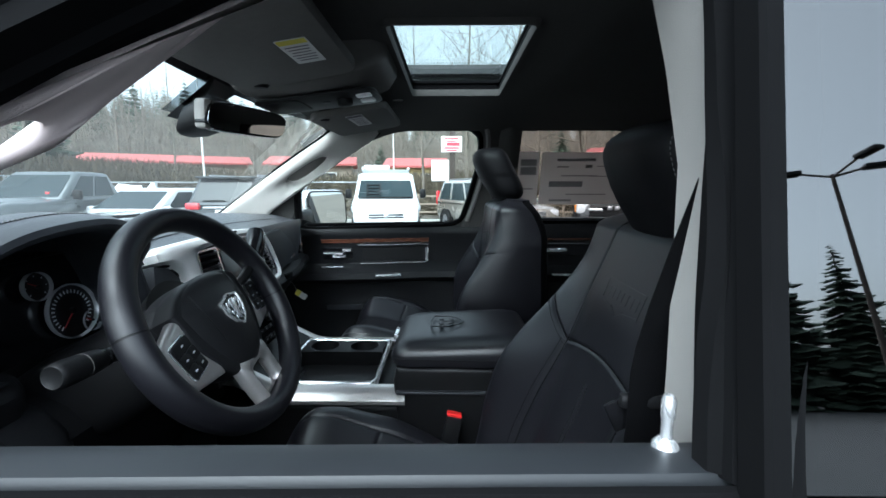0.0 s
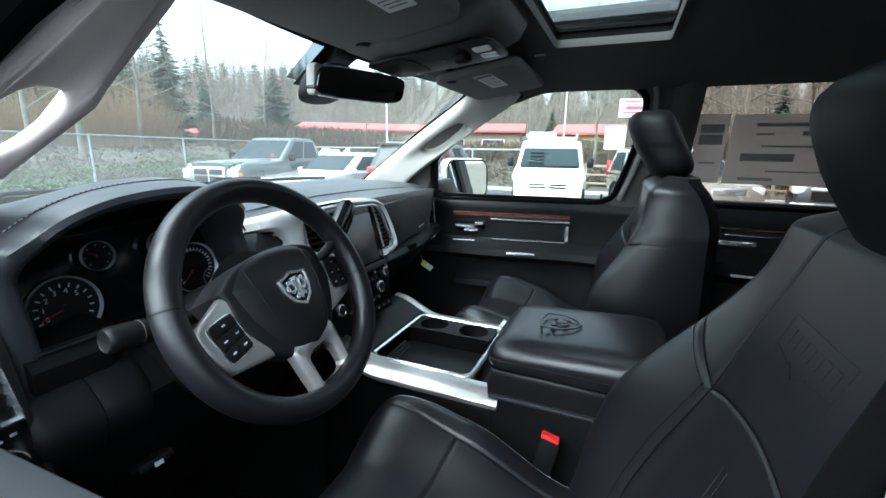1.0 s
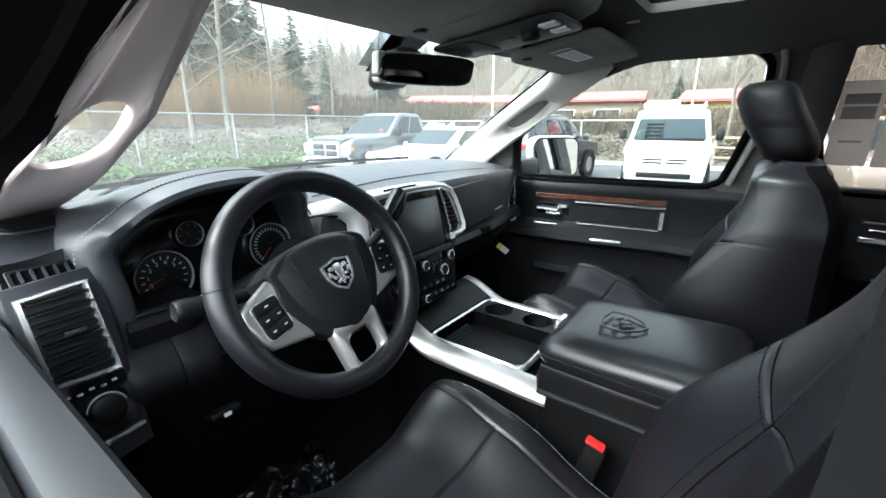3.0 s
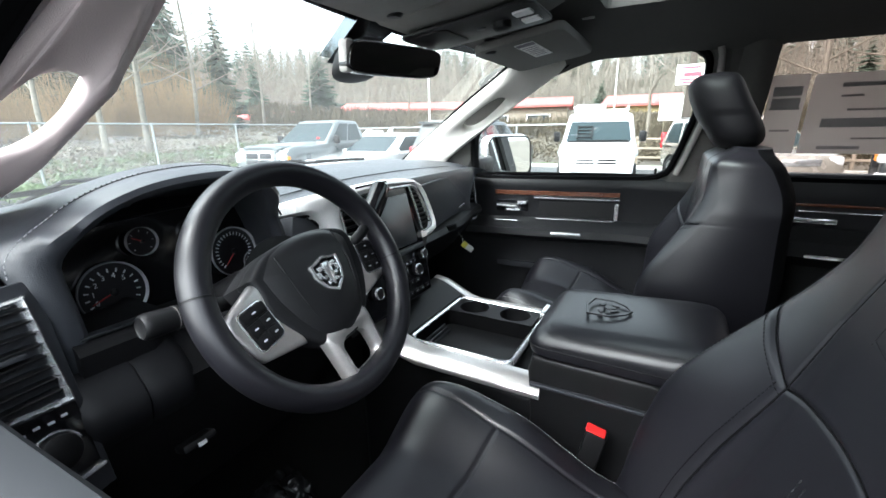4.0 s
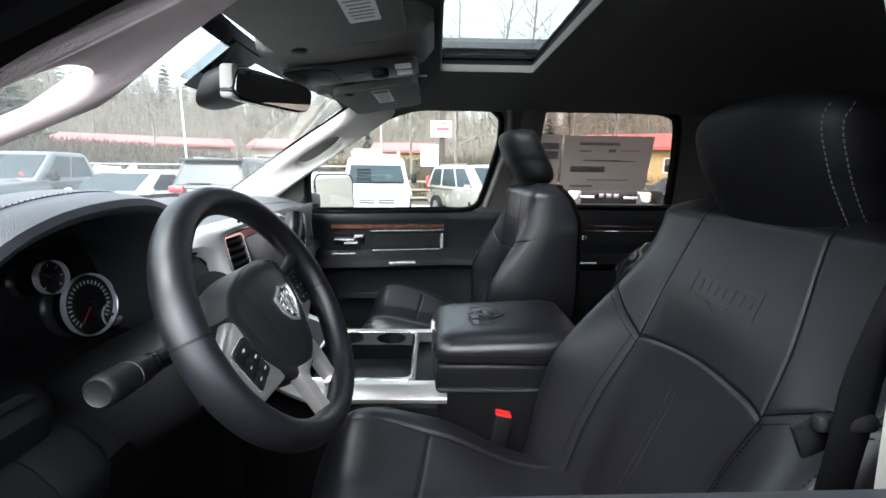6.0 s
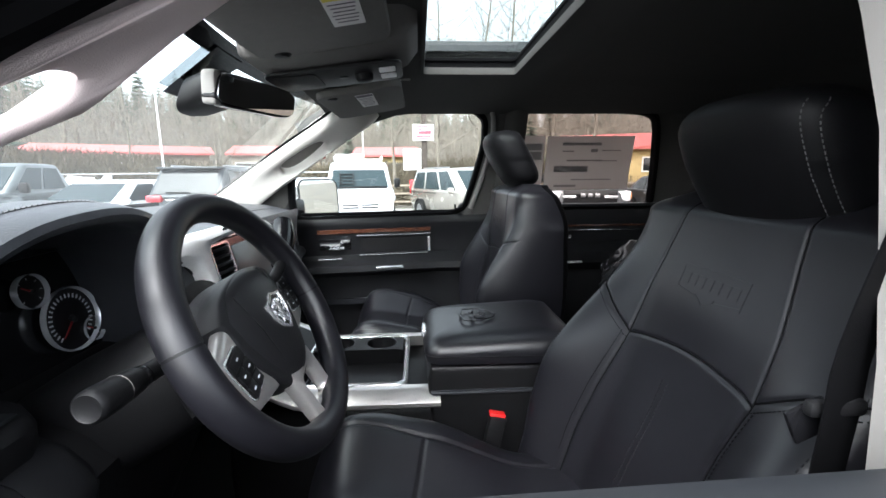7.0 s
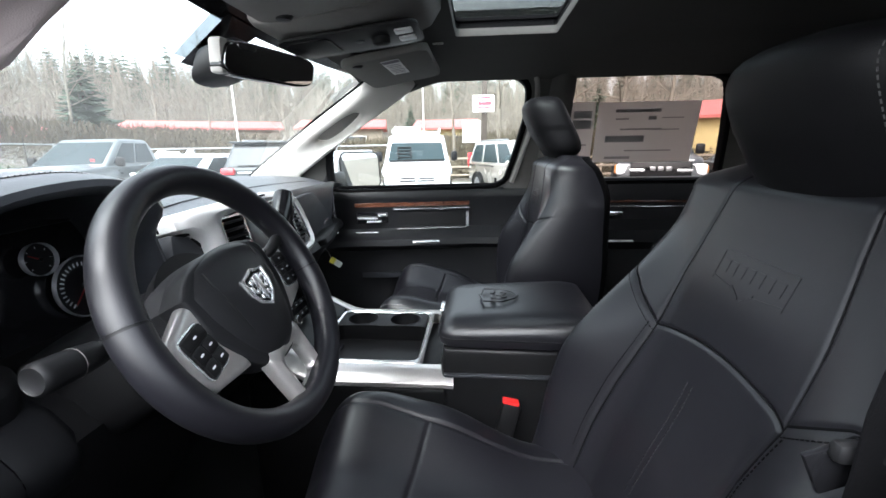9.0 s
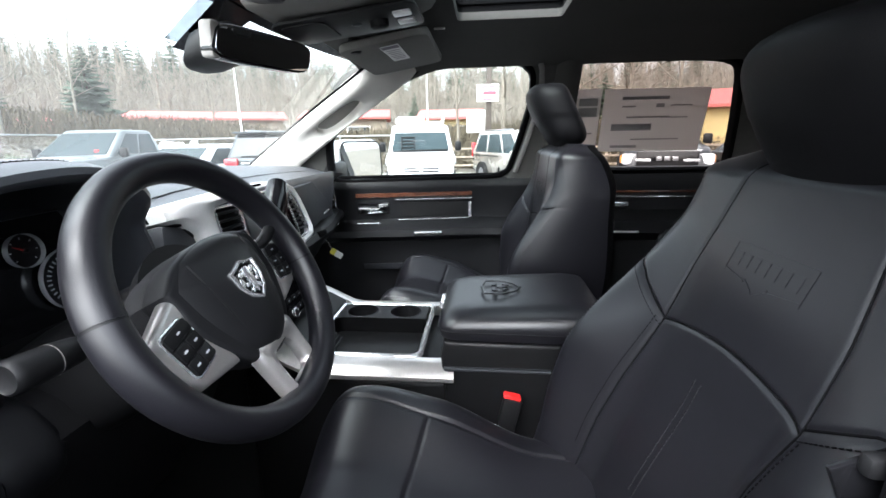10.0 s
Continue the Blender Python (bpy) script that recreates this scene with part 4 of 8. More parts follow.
    bk = part("belt_buckle", box(0.036, 0.022, 0.085, Vector((-0.019 + (0.02 if belt_side < 0 else 0), ys, 1.095)) + o, 0.005, m=pose(0, 0, 0, 0, 12, 0)), PLASTIC, s, "black belt buckle")
    part("release_button", box(0.034, 0.019, 0.008, Vector((-0.013 + (0.02 if belt_side < 0 else 0), ys, 1.138)) + o, 0.003, m=pose(0, 0, 0, 0, 12, 0)), RED, bk, "red release button")
    # a less reclined back: shears all that is sewn to it
    for ob in s.children:
        if upright and not ob.name.startswith(("cushion", "seat_base", "belt_buckle", "headrest")):
            for v in ob.data.vertices:
                if v.co.z > 0.46 or ob.name.startswith("backrest"):
                    v.co.x += upright * (0.44 - v.co.z)
    return s


build_seat(0.0, 0.69, "black leather driver seat with sewn panels and headrest", 1)
build_seat(-0.04, 1.62, "black leather passenger seat with sewn panels and headrest", -1, 0.0, 0.235, 0.045, (0.110, 0.010))


def build_rear_bench():
    r = thing("rear_bench", "black leather rear bench seat in the back", "bench seat", (1.0, YC, 0.66))
    # the bench's shade is in its darker leather colour
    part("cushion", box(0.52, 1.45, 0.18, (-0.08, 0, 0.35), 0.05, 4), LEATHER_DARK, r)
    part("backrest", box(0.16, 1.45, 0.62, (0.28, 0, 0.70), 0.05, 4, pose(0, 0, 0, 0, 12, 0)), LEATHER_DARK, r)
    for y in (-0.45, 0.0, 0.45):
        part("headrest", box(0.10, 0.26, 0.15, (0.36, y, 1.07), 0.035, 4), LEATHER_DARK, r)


build_rear_bench()


def build_bag():
    """A crumpled black plastic wrapping on the rear bench."""
    b = bmesh.new()
    bmesh.ops.create_icosphere(b, subdivisions=5, radius=1.0)
    for v in b.verts:
        d = v.co.normalized()
        k = 1 + 0.20 * noise.noise(d * 2.2) + 0.10 * abs(noise.noise(d * 6.0)) + 0.05 * abs(noise.noise(d * 13.0))
        v.co = Vector((d.x * 0.17 * k, d.y * 0.24 * k, max(-0.09, d.z * 0.22 * k + 0.03 * d.x)))
    b.transform(Matrix.Translation((0.64, 1.50, 1.19)))
    tagged(part("plastic_bag", b, BAG, sharp=25), "crumpled glossy black plastic bag on the rear bench", "plastic bag")


build_bag()


def build_mat_wrap():
    """A creased plastic cover over the driver's floor mat."""
    def top(u, v):
        x, y = -0.78 + 0.52 * u, 0.46 + 0.42 * v
        h = 0.035 * abs(noise.noise(Vector((x * 9, y * 9, 2.0)))) + 0.022 * abs(noise.noise(Vector((x * 24, y * 24, 5.0)))) + 0.010 * abs(noise.noise(Vector((x * 60, y * 60, 8.0))))
        return Vector((x, y, 0.676 + h + 0.10 * soft(-0.55, -0.78, x)))
    tagged(part("mat_cover", slab(top, lambda u, v: top(u, v) - Vector((0, 0, 0.003)), 90, 76), BAG), "creased glossy plastic cover on the driver floor mat", "floor mat cover")


build_mat_wrap()

# seat belt of the driver
def build_belt():
    s = thing("seat_belt", "black woven seat belt hanging beside the driver seat", "seat belt", (0.22, 0.42, 1.2))
    o = Vector((-0.22, -0.42, -1.2))
    def web(pts, name):
        P = spline(pts, 20)
        part(name, slab(lambda u, v: P[int(round(u * 19))] + Vector((0.022 * (2 * v - 1), 0.006 * (2 * v - 1), 0)) + o, lambda u, v: P[int(round(u * 19))] + Vector((0.022 * (2 * v - 1), 0.006 * (2 * v - 1) - 0.0016, 0)) + o, 19, 2), LEATHER_DARK, s, "black woven webbing")
    web([(0.262, 0.425, 1.84), (0.215, 0.418, 1.70), (0.162, 0.418, 1.52), (0.156, 0.420, 1.43), (0.150, 0.428, 1.25), (0.14, 0.44, 1.0)], "webbing")
    part("tongue", box(0.034, 0.005, 0.030, Vector((0.140, 0.428, 1.438)) + o, 0.002, m=pose(0, 0, 0, 0, -25, 0)), GLOSS_BLACK, s, "glossy black belt tongue")
    part("stop", box(0.048, 0.010, 0.014, Vector((0.154, 0.422, 1.452)) + o, 0.004), PLASTIC, s, "black plastic belt guide")


build_belt()


# ---- steering wheel and column ----
WHEEL = facing((-0.369, 0.668, 1.454), (0.035, 1, 0), (-0.46, 0.0, 0.888)) @ pose(0, 0, 0, 0, 0, 5)


def build_wheel():
    w = thing("steering_wheel", "black leather steering wheel with satin silver spokes and buttons", "steering wheel", tuple(WHEEL.translation))
    loc = Matrix.Translation(-WHEEL.translation) @ WHEEL
    hub = loc @ Matrix.Translation((0.008, 0.0, -0.026)) @ pose(0, 0, 0, 0, 5, 3)
    def put(name, bm, mat, parent=w, label="", sharp=40):
        bm.transform(loc if name.startswith("rim") else hub)
        return part(name, bm, mat, parent, label, True, sharp)
    R = 0.1605
    def arc(a0, a1, k, r=0.0185, step=0.0):
        rings = []
        for i in range(k + 1):
            a = radians(a0 + (a1 - a0) * i / k)
            rings.append([((R + (r + step) * 0.95 * math.cos(q)) * math.cos(a), (R + (r + step) * 0.95 * math.cos(q)) * math.sin(a), (r + step) * 1.1 * math.sin(q)) for q in (2 * math.pi * j / 16 for j in range(16))])
        return loft(rings, True, True)
    put("rim", arc(-8, 165.5, 60), LEATHER, label="black leather rim", sharp=60)
    put("rim", arc(166.5, 351, 60), LEATHER, label="black leather rim", sharp=60)
    put("rim_joint", arc(165, 167, 3, 0.0178), PLASTIC)
    put("rim_joint", arc(350.5, 352.5, 3, 0.0178), PLASTIC)
    # hub
    prof = [(-0.100, 0.040), (-0.06, 0.061), (0.0, 0.068), (0.06, 0.061), (0.100, 0.040), (0.090, -0.005), (0.066, -0.052), (0.036, -0.082), (0.0, -0.091), (-0.036, -0.082), (-0.066, -0.052), (-0.090, -0.005)]
    P = spline([(x, y, 0) for x, y in prof + prof[:1]], 72)[:-1]
    rings = []
    for k, z in ((1.0, -0.03), (1.0, 0.008), (0.985, 0.018), (0.94, 0.026), (0.82, 0.033), (0.6, 0.038), (0.3, 0.041), (0.02, 0.042)):
        rings.append([(p.x * k, p.y * k, z - 0.01 * abs(p.x * k / 0.094) ** 2) for p in P])
    put("airbag_cover", loft(rings, True, True), AIRBAG, label="black airbag cover", sharp=50)
    for x in (-0.056, 0.056):
        put("cover_crease", tube([(x * 1.05, 0.052, 0.0305), (x * 1.02, 0.0, 0.0355), (x * 0.82, -0.05, 0.030)], 0.0011, 6), PLASTIC)
    under = [(p.x * (1.01 + 0.13 * soft(0.03, -0.02, p.y)), p.y * (1.0 + 0.07 * soft(0.02, -0.05, p.y))) for p in P]
    put("hub_frame", prism(under, 0.037, None, 0.007, 3, (0, 0, -0.014)), AIRBAG, label="black stepped skirt round the airbag cover")
    # shield badge
    sh = [(-0.029, 0.019), (-0.012, 0.022), (0.0, 0.026), (0.012, 0.022), (0.029, 0.019), (0.027, -0.002), (0.018, -0.018), (0.0, -0.029), (-0.018, -0.018), (-0.027, -0.002)]
    badge = put("badge", frame_plate(sh, [(x * 0.84, y * 0.84) for x, y in sh], 0.005, None, (0.0, 0.0, 0.0395)), CHROME, label="chrome shield badge")
    put("badge_field", prism([(x * 0.85, y * 0.85) for x, y in sh], 0.0025, None, 0.0, 1, (0, 0, 0.0395)), GLOSS_BLACK, badge)
    bms = [prism([(-0.006, 0.016), (0.006, 0.016), (0.0075, 0.004), (0.004, -0.012), (0.0, -0.019), (-0.004, -0.012), (-0.0075, 0.004)], 0.004, None, 0.0014, 2, (0, 0, 0.0412))]
    for sx in (-1, 1):
        for x, y, w0, h0, r in ((0.0135, 0.010, 0.009, 0.007, 20), (0.019, 0.002, 0.006, 0.010, -10), (0.012, -0.004, 0.006, 0.006, 30), (0.008, -0.012, 0.005, 0.008, 40)):
            bms.append(prism(oval(w0, h0, 12, 2.4), 0.0038, pose(sx * x, y, 0.0412, 0, 0, sx * r), 0.0012))
    put("badge_relief", join(*bms), CHROME, badge, "plain bright relief")
    # side spokes
    for sx in (-1, 1):
        out = [(sx * 0.075, 0.034), (sx * 0.100, 0.036), (sx * 0.128, 0.024), (sx * 0.156, 0.012), (sx * 0.158, -0.004), (sx * 0.146, -0.040), (sx * 0.134, -0.054), (sx * 0.104, -0.060), (sx * 0.070, -0.066)]
        if sx > 0:
            out = out[::-1]
        sp = put("spoke", prism(out, 0.020, None, 0.008, 4, (0, 0, 0.0)), SILVER_WARM, label="satin silver spoke")
        m = Matrix.Translation((sx * 0.119, -0.013, 0.019)) @ pose(0, 0, 0, 0, 0, -sx * 7)
        put("button_frame", prism(rounded(0.044, 0.056, 0.009), 0.0022, m, 0.001), CHROME, sp, "chrome button frame")
        put("button_field", prism(rounded(0.040, 0.052, 0.007), 0.0028, m, 0.0006), PLASTIC, sp, "black button field")
        for r, c, bw, bh in ((0, 0, 0.038, 0.014), (1, -1, 0.018, 0.016), (1, 1, 0.018, 0.016), (2, -1, 0.018, 0.016), (2, 1, 0.018, 0.016)):
            mm = m @ Matrix.Translation((c * 0.0098, 0.018 - r * 0.0172, 0.0015))
            bt = put("button", prism(rounded(bw, bh, 0.002, 2), 0.0035, mm, 0.001), PLASTIC, sp)
            put("button_mark", prism(rounded(0.006, 0.002, 0.0008, 1), 0.0004, mm @ Matrix.Translation((0, 0, 0.0035)), 0), WHITE_MARK, sp, "pale mark")
    # lower double spoke with its opening
    outer = rounded(0.098, 0.09, 0.014, 5, 0.0, -0.111)
    inner = rounded(0.054, 0.050, 0.013, 5, 0.0, -0.120)
    outer = [(x * (1 - 0.9 * max(0, -0.12 - y)) if y < -0.12 else x * (1 + 2.2 * max(0, y + 0.10)), y) for x, y in outer]
    put("lower_spoke", frame_plate(outer, inner, 0.016, None, (0, 0, 0.008), 0.004), SILVER_WARM, label="satin silver lower spoke")
    put("back_shell", lathe([(0.085, -0.03), (0.075, -0.055), (0.05, -0.07), (0.0, -0.07)], 32), PLASTIC)


build_wheel()


def build_column():
    c = thing("steering_column", "black steering column with stalks behind the wheel", "steering column", (-0.45, 0.668, 1.40))
    o = Vector((0.45, -0.668, -1.40))
    n = Vector((0.911, 0, 0.412))
    a = Vector((-0.369, 0.668, 1.452))
    rings = []
    for s, w, h in ((0.045, 0.10, 0.10), (0.06, 0.125, 0.120), (0.12, 0.155, 0.14), (0.22, 0.165, 0.15), (0.36, 0.15, 0.14)):
        p = a - n * s + Vector((0, 0, -0.006 - 0.1 * (s - 0.05)))
        rings.append([p + Vector((-0.412 * y, x, 0.911 * y)) + o for x, y in oval(w, h, 28, 3)])
    part("shroud", loft(rings, True, True), PLASTIC, c, "black plastic shroud")
    # turn-signal stalk
    st = [(-0.452, 0.62, 1.430), (-0.452, 0.575, 1.434), (-0.452, 0.545, 1.437)]
    s = part("stalk", tube([Vector(p) + o for p in st], 0.0105, 14), PLASTIC, c, "black signal stalk")
    km = facing(Vector((-0.452, 0.552, 1.4365)) + o, (1, 0, 0), (0, 0.08, 1))
    part("stalk_collar", lathe([(0.0108, 0), (0.0118, 0.002), (0.0118, 0.006), (0.0108, 0.008)], 24, km), GLOSS_BLACK, s, "glossy collar ring")
    part("stalk_end", lathe([(0.0100, 0.006), (0.0128, 0.012), (0.0146, 0.030), (0.0155, 0.052), (0.0158, 0.066), (0.0148, 0.0715), (0.0125, 0.0735), (0.0112, 0.0725), (0.0, 0.0728)], 28, km), PLASTIC, s, "black tapered knob with a dished end")
    part("stalk_ring", lathe([(0.0149, 0.036), (0.0154, 0.0365), (0.0153, 0.0372)], 24, km, False), TRIM_B, s, "thin grey ring")
    for k in range(3):
        part("stalk_mark", box(0.0016, 0.005, 0.0016, km @ Vector((0.008 - 0.004 * k, 0.011, 0.046 + 0.006 * k)), 0), WHITE_MARK, s, "pale mark")
    # shift lever on the far side
    lv = spline([(-0.45, 0.74, 1.45), (-0.40, 0.78, 1.475), (-0.39, 0.82, 1.51), (-0.40, 0.86, 1.545)], 16)
    l = part("shift_lever", tube([p + o for p in lv], 0.010, 12, taper=lambda t: 0.8 + 0.2 * t), PLASTIC, c, "black shift lever")
    part("shift_knob", tube([lv[-6] + o, lv[-3] + o, lv[-1] + o, lv[-1] + (lv[-1] - lv[-3]) * 0.8 + o], 0.0165, 16, taper=lambda t: 0.75 + 0.35 * math.sin(math.pi * (0.2 + 0.6 * t))), GLOSS_BLACK, l, "black knob with bright end")
    part("tilt_lever", tube([Vector((-0.44, 0.60, 1.385)) + o, Vector((-0.42, 0.585, 1.37)) + o], 0.007, 10), PLASTIC, c)


build_column()


# ---- dashboard ----
def dash_top(x, y):
    d = abs(y - YC) / 0.8
    return 1.553 - 0.045 * d**4 - 0.05 * soft(-0.98, -1.16, x) - 0.028 * soft(-0.80, -0.64, x)


def in_cluster(y):
    return soft(0.425, 0.445, y) * (1 - soft(0.815, 0.84, y))


def build_dashboard():
    d = thing("dashboard", "black soft-touch truck dashboard with satin silver centre", "dashboard", (-0.8, YC, 1.2))
    O = Vector((0.8, -YC, -1.2))
    def put(name, bm, mat, parent=d, label="", sharp=40):
        bm.transform(Matrix.Translation(O))
        return part(name, bm, mat, parent, label, True, sharp)
    rings = []
    for k in range(81):
        y = 0.350 + 1.525 * k / 80
        c = in_cluster(y)
        e = 0.05 * soft(1.72, 1.88, y) + 0.03 * soft(0.45, 0.36, y)
        w = 0.008 * (1 - c)
        top = [(x, dash_top(x, y)) for x in (-1.13, -1.05, -0.95, -0.85, -0.76, -0.70)]
        face = [(-0.650 - 0.09 * c, dash_top(-0.65, y) - 0.004), (-0.628 - 0.11 * c, 1.518 - e * 0.4), (-0.622 - 0.115 * c - e, 1.50 - e * 0.5), (-0.635 - 0.10 * c - e, 1.40), (-0.640 - 0.10 * c - e, 1.372), (-0.632 - 0.11 * c - e, 1.352), (-0.640 - 0.08 * c - e, 1.30), (-0.68 - 0.03 * c - e, 1.245), (-0.78, 1.17), (-1.13, 1.12)]
        rings.append([(x, y, z) for x, z in top + face])
    put("body", loft(rings, True, True), DASH, d, "soft black moulded body")
    # cluster hood: an arch with a padded, stitched brow
    arch = [(0.466, 1.36), (0.460, 1.44), (0.455, 1.512), (0.480, 1.556), (0.545, 1.584), (0.625, 1.594), (0.69, 1.590), (0.738, 1.566), (0.774, 1.510), (0.793, 1.44), (0.803, 1.37)]
    A = spline([(0, y, z) for y, z in arch], 49)
    rings = []
    cy, cz = 0.63, 1.44
    for i, p in enumerate(A):
        v = Vector((0, p.y - cy, p.z - cz)).normalized()
        up = soft(1.50, 1.56, p.z)
        lip = -0.525 - 0.045 * (1 - up)
        side = (1 - up) if p.y < cy else 0.0
        sec = []
        deep = 0.024 * (1 - up) if p.y > cy else -0.030
        for x, off in ((-0.705, deep), (lip - 0.02, -0.013), (lip - 0.003, -0.010), (lip + 0.003, -0.002), (lip, 0.006 + 0.012 * side), (lip - 0.02, 0.012 + 0.024 * side), (lip - 0.09, 0.016 + 0.026 * side)):
            sec.append((x, p.y + v.y * off, p.z + v.z * off))
        zz = dash_top(-0.86, p.y)
        sec.append((-0.80, p.y + v.y * 0.012, min(p.z + 0.012, max(zz + 0.012, p.z - 0.02)) if up > 0.5 else p.z + v.z * 0.012))
        sec.append((-0.93, p.y, min(p.z, dash_top(-0.93, p.y) - 0.01)))
        sec.append((-0.93, p.y + v.y * -0.03, min(p.z, 1.40)))
        rings.append(sec)
    hood = put("cluster_hood", loft(rings, True, True), DASH, d, "padded stitched brow over the gauges", 50)
    for off in (0.0,):
        row = []
        for p in A[8:38]:
            v = Vector((0, p.y - cy, p.z - cz)).normalized()
            k = 0.0150 + 0.026 * ((1 - soft(1.50, 1.56, p.z)) if p.y < cy else 0.0)
            row.append(Vector((-0.570, p.y + v.y * k, p.z + v.z * k)) + O)
        stitches(row, hood, STITCH)
    put("hood_seam", tube([Vector((-0.572, p.y + 0.0135 * (p.y - cy) / math.hypot(p.y - cy, p.z - cz), p.z + 0.0135 * (p.z - cz) / math.hypot(p.y - cy, p.z - cz))) for p in A[6:40]], 0.0018, 6), PLASTIC, hood)
    # gauges
    pm = facing((-0.700, 0.655, 1.43), (0, 1, 0), (-0.12, 0, 1))
    panel = put("gauge_panel", prism(rounded(0.40, 0.20, 0.02), 0.006, pm, 0.001), GLOSS_BLACK, d, "dark gauge panel")
    def dial(y, z, r, name, label, ticks, needle):
        m = facing((-0.690, y, z), (0, 1, 0), (-0.12, 0, 1))
        g = put(name, lathe([(r * 0.99, 0), (r * 1.035, 0.006), (r * 1.01, 0.010), (r * 0.972, 0.008), (r * 0.962, 0.002)], 48, m, False), GAUGE_RIM, panel, label)
        put("dial_face", lathe([(r * 0.968, 0.003), (0, 0.003)], 40, m), GAUGE_FACE, g)
        marks = []
        for k in range(ticks):
            a = radians(225 - 270 * k / (ticks - 1))
            marks.append(prism(rounded(r * 0.13, r * 0.045, 0.0004, 1), 0.0006, m @ pose(r * 0.74 * math.cos(a), r * 0.74 * math.sin(a), 0.0035, 0, 0, math.degrees(a)), 0))
        put("dial_scale", join(*marks), WHITE_MARK, g, "pale scale marks")
        if name == "rev_counter":
            for k in range(6):
                a = radians(205 - 32 * k)
                put("numeral", letters(str(k), 0.011, m @ Matrix.Translation((r * 0.55 * math.cos(a), r * 0.55 * math.sin(a), 0.0038))), WHITE_MARK, g, "white numeral")
        a = radians(needle)
        put("needle", prism([(-0.004, -0.0012), (r * 0.7, -0.0006), (r * 0.7, 0.0006), (-0.004, 0.0012)], 0.0012, m @ pose(0, 0, 0.006, 0, 0, needle), 0), NEEDLE, g, "red needle")
        put("needle_cap", lathe([(r * 0.12, 0.004), (r * 0.12, 0.009), (r * 0.08, 0.010), (0, 0.010)], 16, m), PLASTIC, g)
        return g
    dial(0.553, 1.418, 0.047, "rev_counter", "bright-ringed round gauge", 15, 200)
    dial(0.763, 1.430, 0.047, "speedometer", "bright-ringed round gauge", 25, 226)
    dial(0.606, 1.487, 0.023, "small_gauge", "small ringed gauge", 7, 150)
    dial(0.706, 1.487, 0.023, "small_gauge", "small ringed gauge", 7, 150)
    dial(0.535, 1.378, 0.021, "small_gauge", "small ringed gauge", 7, 150)
    dial(0.798, 1.402, 0.019, "small_gauge", "small ringed gauge", 7, 150)
    # knee panel under the cluster
    kp = [(-0.70, 1.375), (-0.58, 1.366), (-0.545, 1.350), (-0.52, 1.318), (-0.535, 1.24), (-0.62, 1.06), (-0.72, 1.02)]
    put("knee_panel", loft([[(x - 0.03 * soft(0.80, 0.92, y) - 0.03 * soft(0.45, 0.42, y), y, z) for x, z in kp] for y in np.linspace(0.415, 0.93, 14)], True, True), PLASTIC, d, "black knee panel")
    pad = [(-0.60, 1.368), (-0.572, 1.368), (-0.543, 1.354), (-0.522, 1.330), (-0.515, 1.312), (-0.520, 1.285), (-0.545, 1.25), (-0.62, 1.25)]
    for y0, y1 in ((0.424, 0.4985), (0.5015, 0.574)):
        rows = []
        for y in np.linspace(y0, y1, 8):
            k = 0.010 * max(0.0, 1 - abs(y - y0) / 0.010) ** 2 * 0.3 + 0.03 * soft(0.555, 0.574, y) ** 2 + 0.010 * soft(0.44, 0.424, y)
            rows.append([(x - k, y, z) for x, z in pad])
        put("knee_pad", loft(rows, True, True), DOOR_VINYL, d, "soft charcoal knee pad")
    put("gauge_ledge", loft([[(x + 0.012 - 0.03 * soft(0.535, 0.57, y) ** 2, y, z) for x, z in ((-0.68, 1.405), (-0.588, 1.405), (-0.574, 1.400), (-0.567, 1.390), (-0.570, 1.360), (-0.68, 1.360))] for y in np.linspace(0.452, 0.57, 8)], True, True), PLASTIC, d, "black panel below the gauges")
    # the light on the ledge's top is painted by this lighter strip
    put("ledge_strip", box(0.016, 0.078, 0.004, (-0.574, 0.500, 1.4065), 0.0015), SILL, d, "lighter strip standing for the lit ledge top")
    put("hood_release", box(0.03, 0.05, 0.012, (-0.52, 0.545, 1.215), 0.004, m=pose(0, 0, 0, 0, -20, 0)), PLASTIC, d, "black lever")
    put("release_mark", box(0.002, 0.012, 0.006, (-0.503, 0.545, 1.218), 0, m=pose(0, 0, 0, 0, -20, 0)), WHITE_MARK, d, "pale mark")
    # left end: vent in a chrome frame, switches under it, small demister vent above
    lm = facing((-0.545, 0.390, 1.385), (-0.10, 1, 0), (-0.30, 0, 1))
    end = put("end_panel", prism([(-0.052, -0.16), (0.048, -0.15), (0.052, 0.06), (0.047, 0.115), (-0.05, 0.108)], 0.05, lm @ Matrix.Translation((0, 0, -0.048)), 0.005), PLASTIC_GREY, d, "charcoal end panel")
    of = [(-0.038, -0.032), (0.042, -0.037), (0.037, 0.098), (-0.041, 0.092)]
    fr = put("vent_frame", frame_plate([(x * 1.0, y) for x, y in of], [(x * 0.78, (y - 0.035) * 0.87 + 0.035) for x, y in of], 0.008, lm, (0, 0, 0), 0.004), CHROME, d, "chrome vent frame")
    put("vent_well", prism([(x * 0.9, (y - 0.035) * 0.95 + 0.035) for x, y in of], 0.002, lm, 0), RUBBER, fr)
    for k in range(8):
        put("slat", prism(rounded(0.062, 0.0026, 0.0008, 1), 0.012, lm @ pose(0, -0.014 + 0.0142 * k, 0.002, 18, 0, 1), 0.0006), PLASTIC, fr)
    put("vent_tab", box(0.024, 0.006, 0.006, (0, 0, 0), 0.001, m=lm @ Matrix.Translation((0.004, 0.034, 0.012))), PLASTIC_GREY, fr)
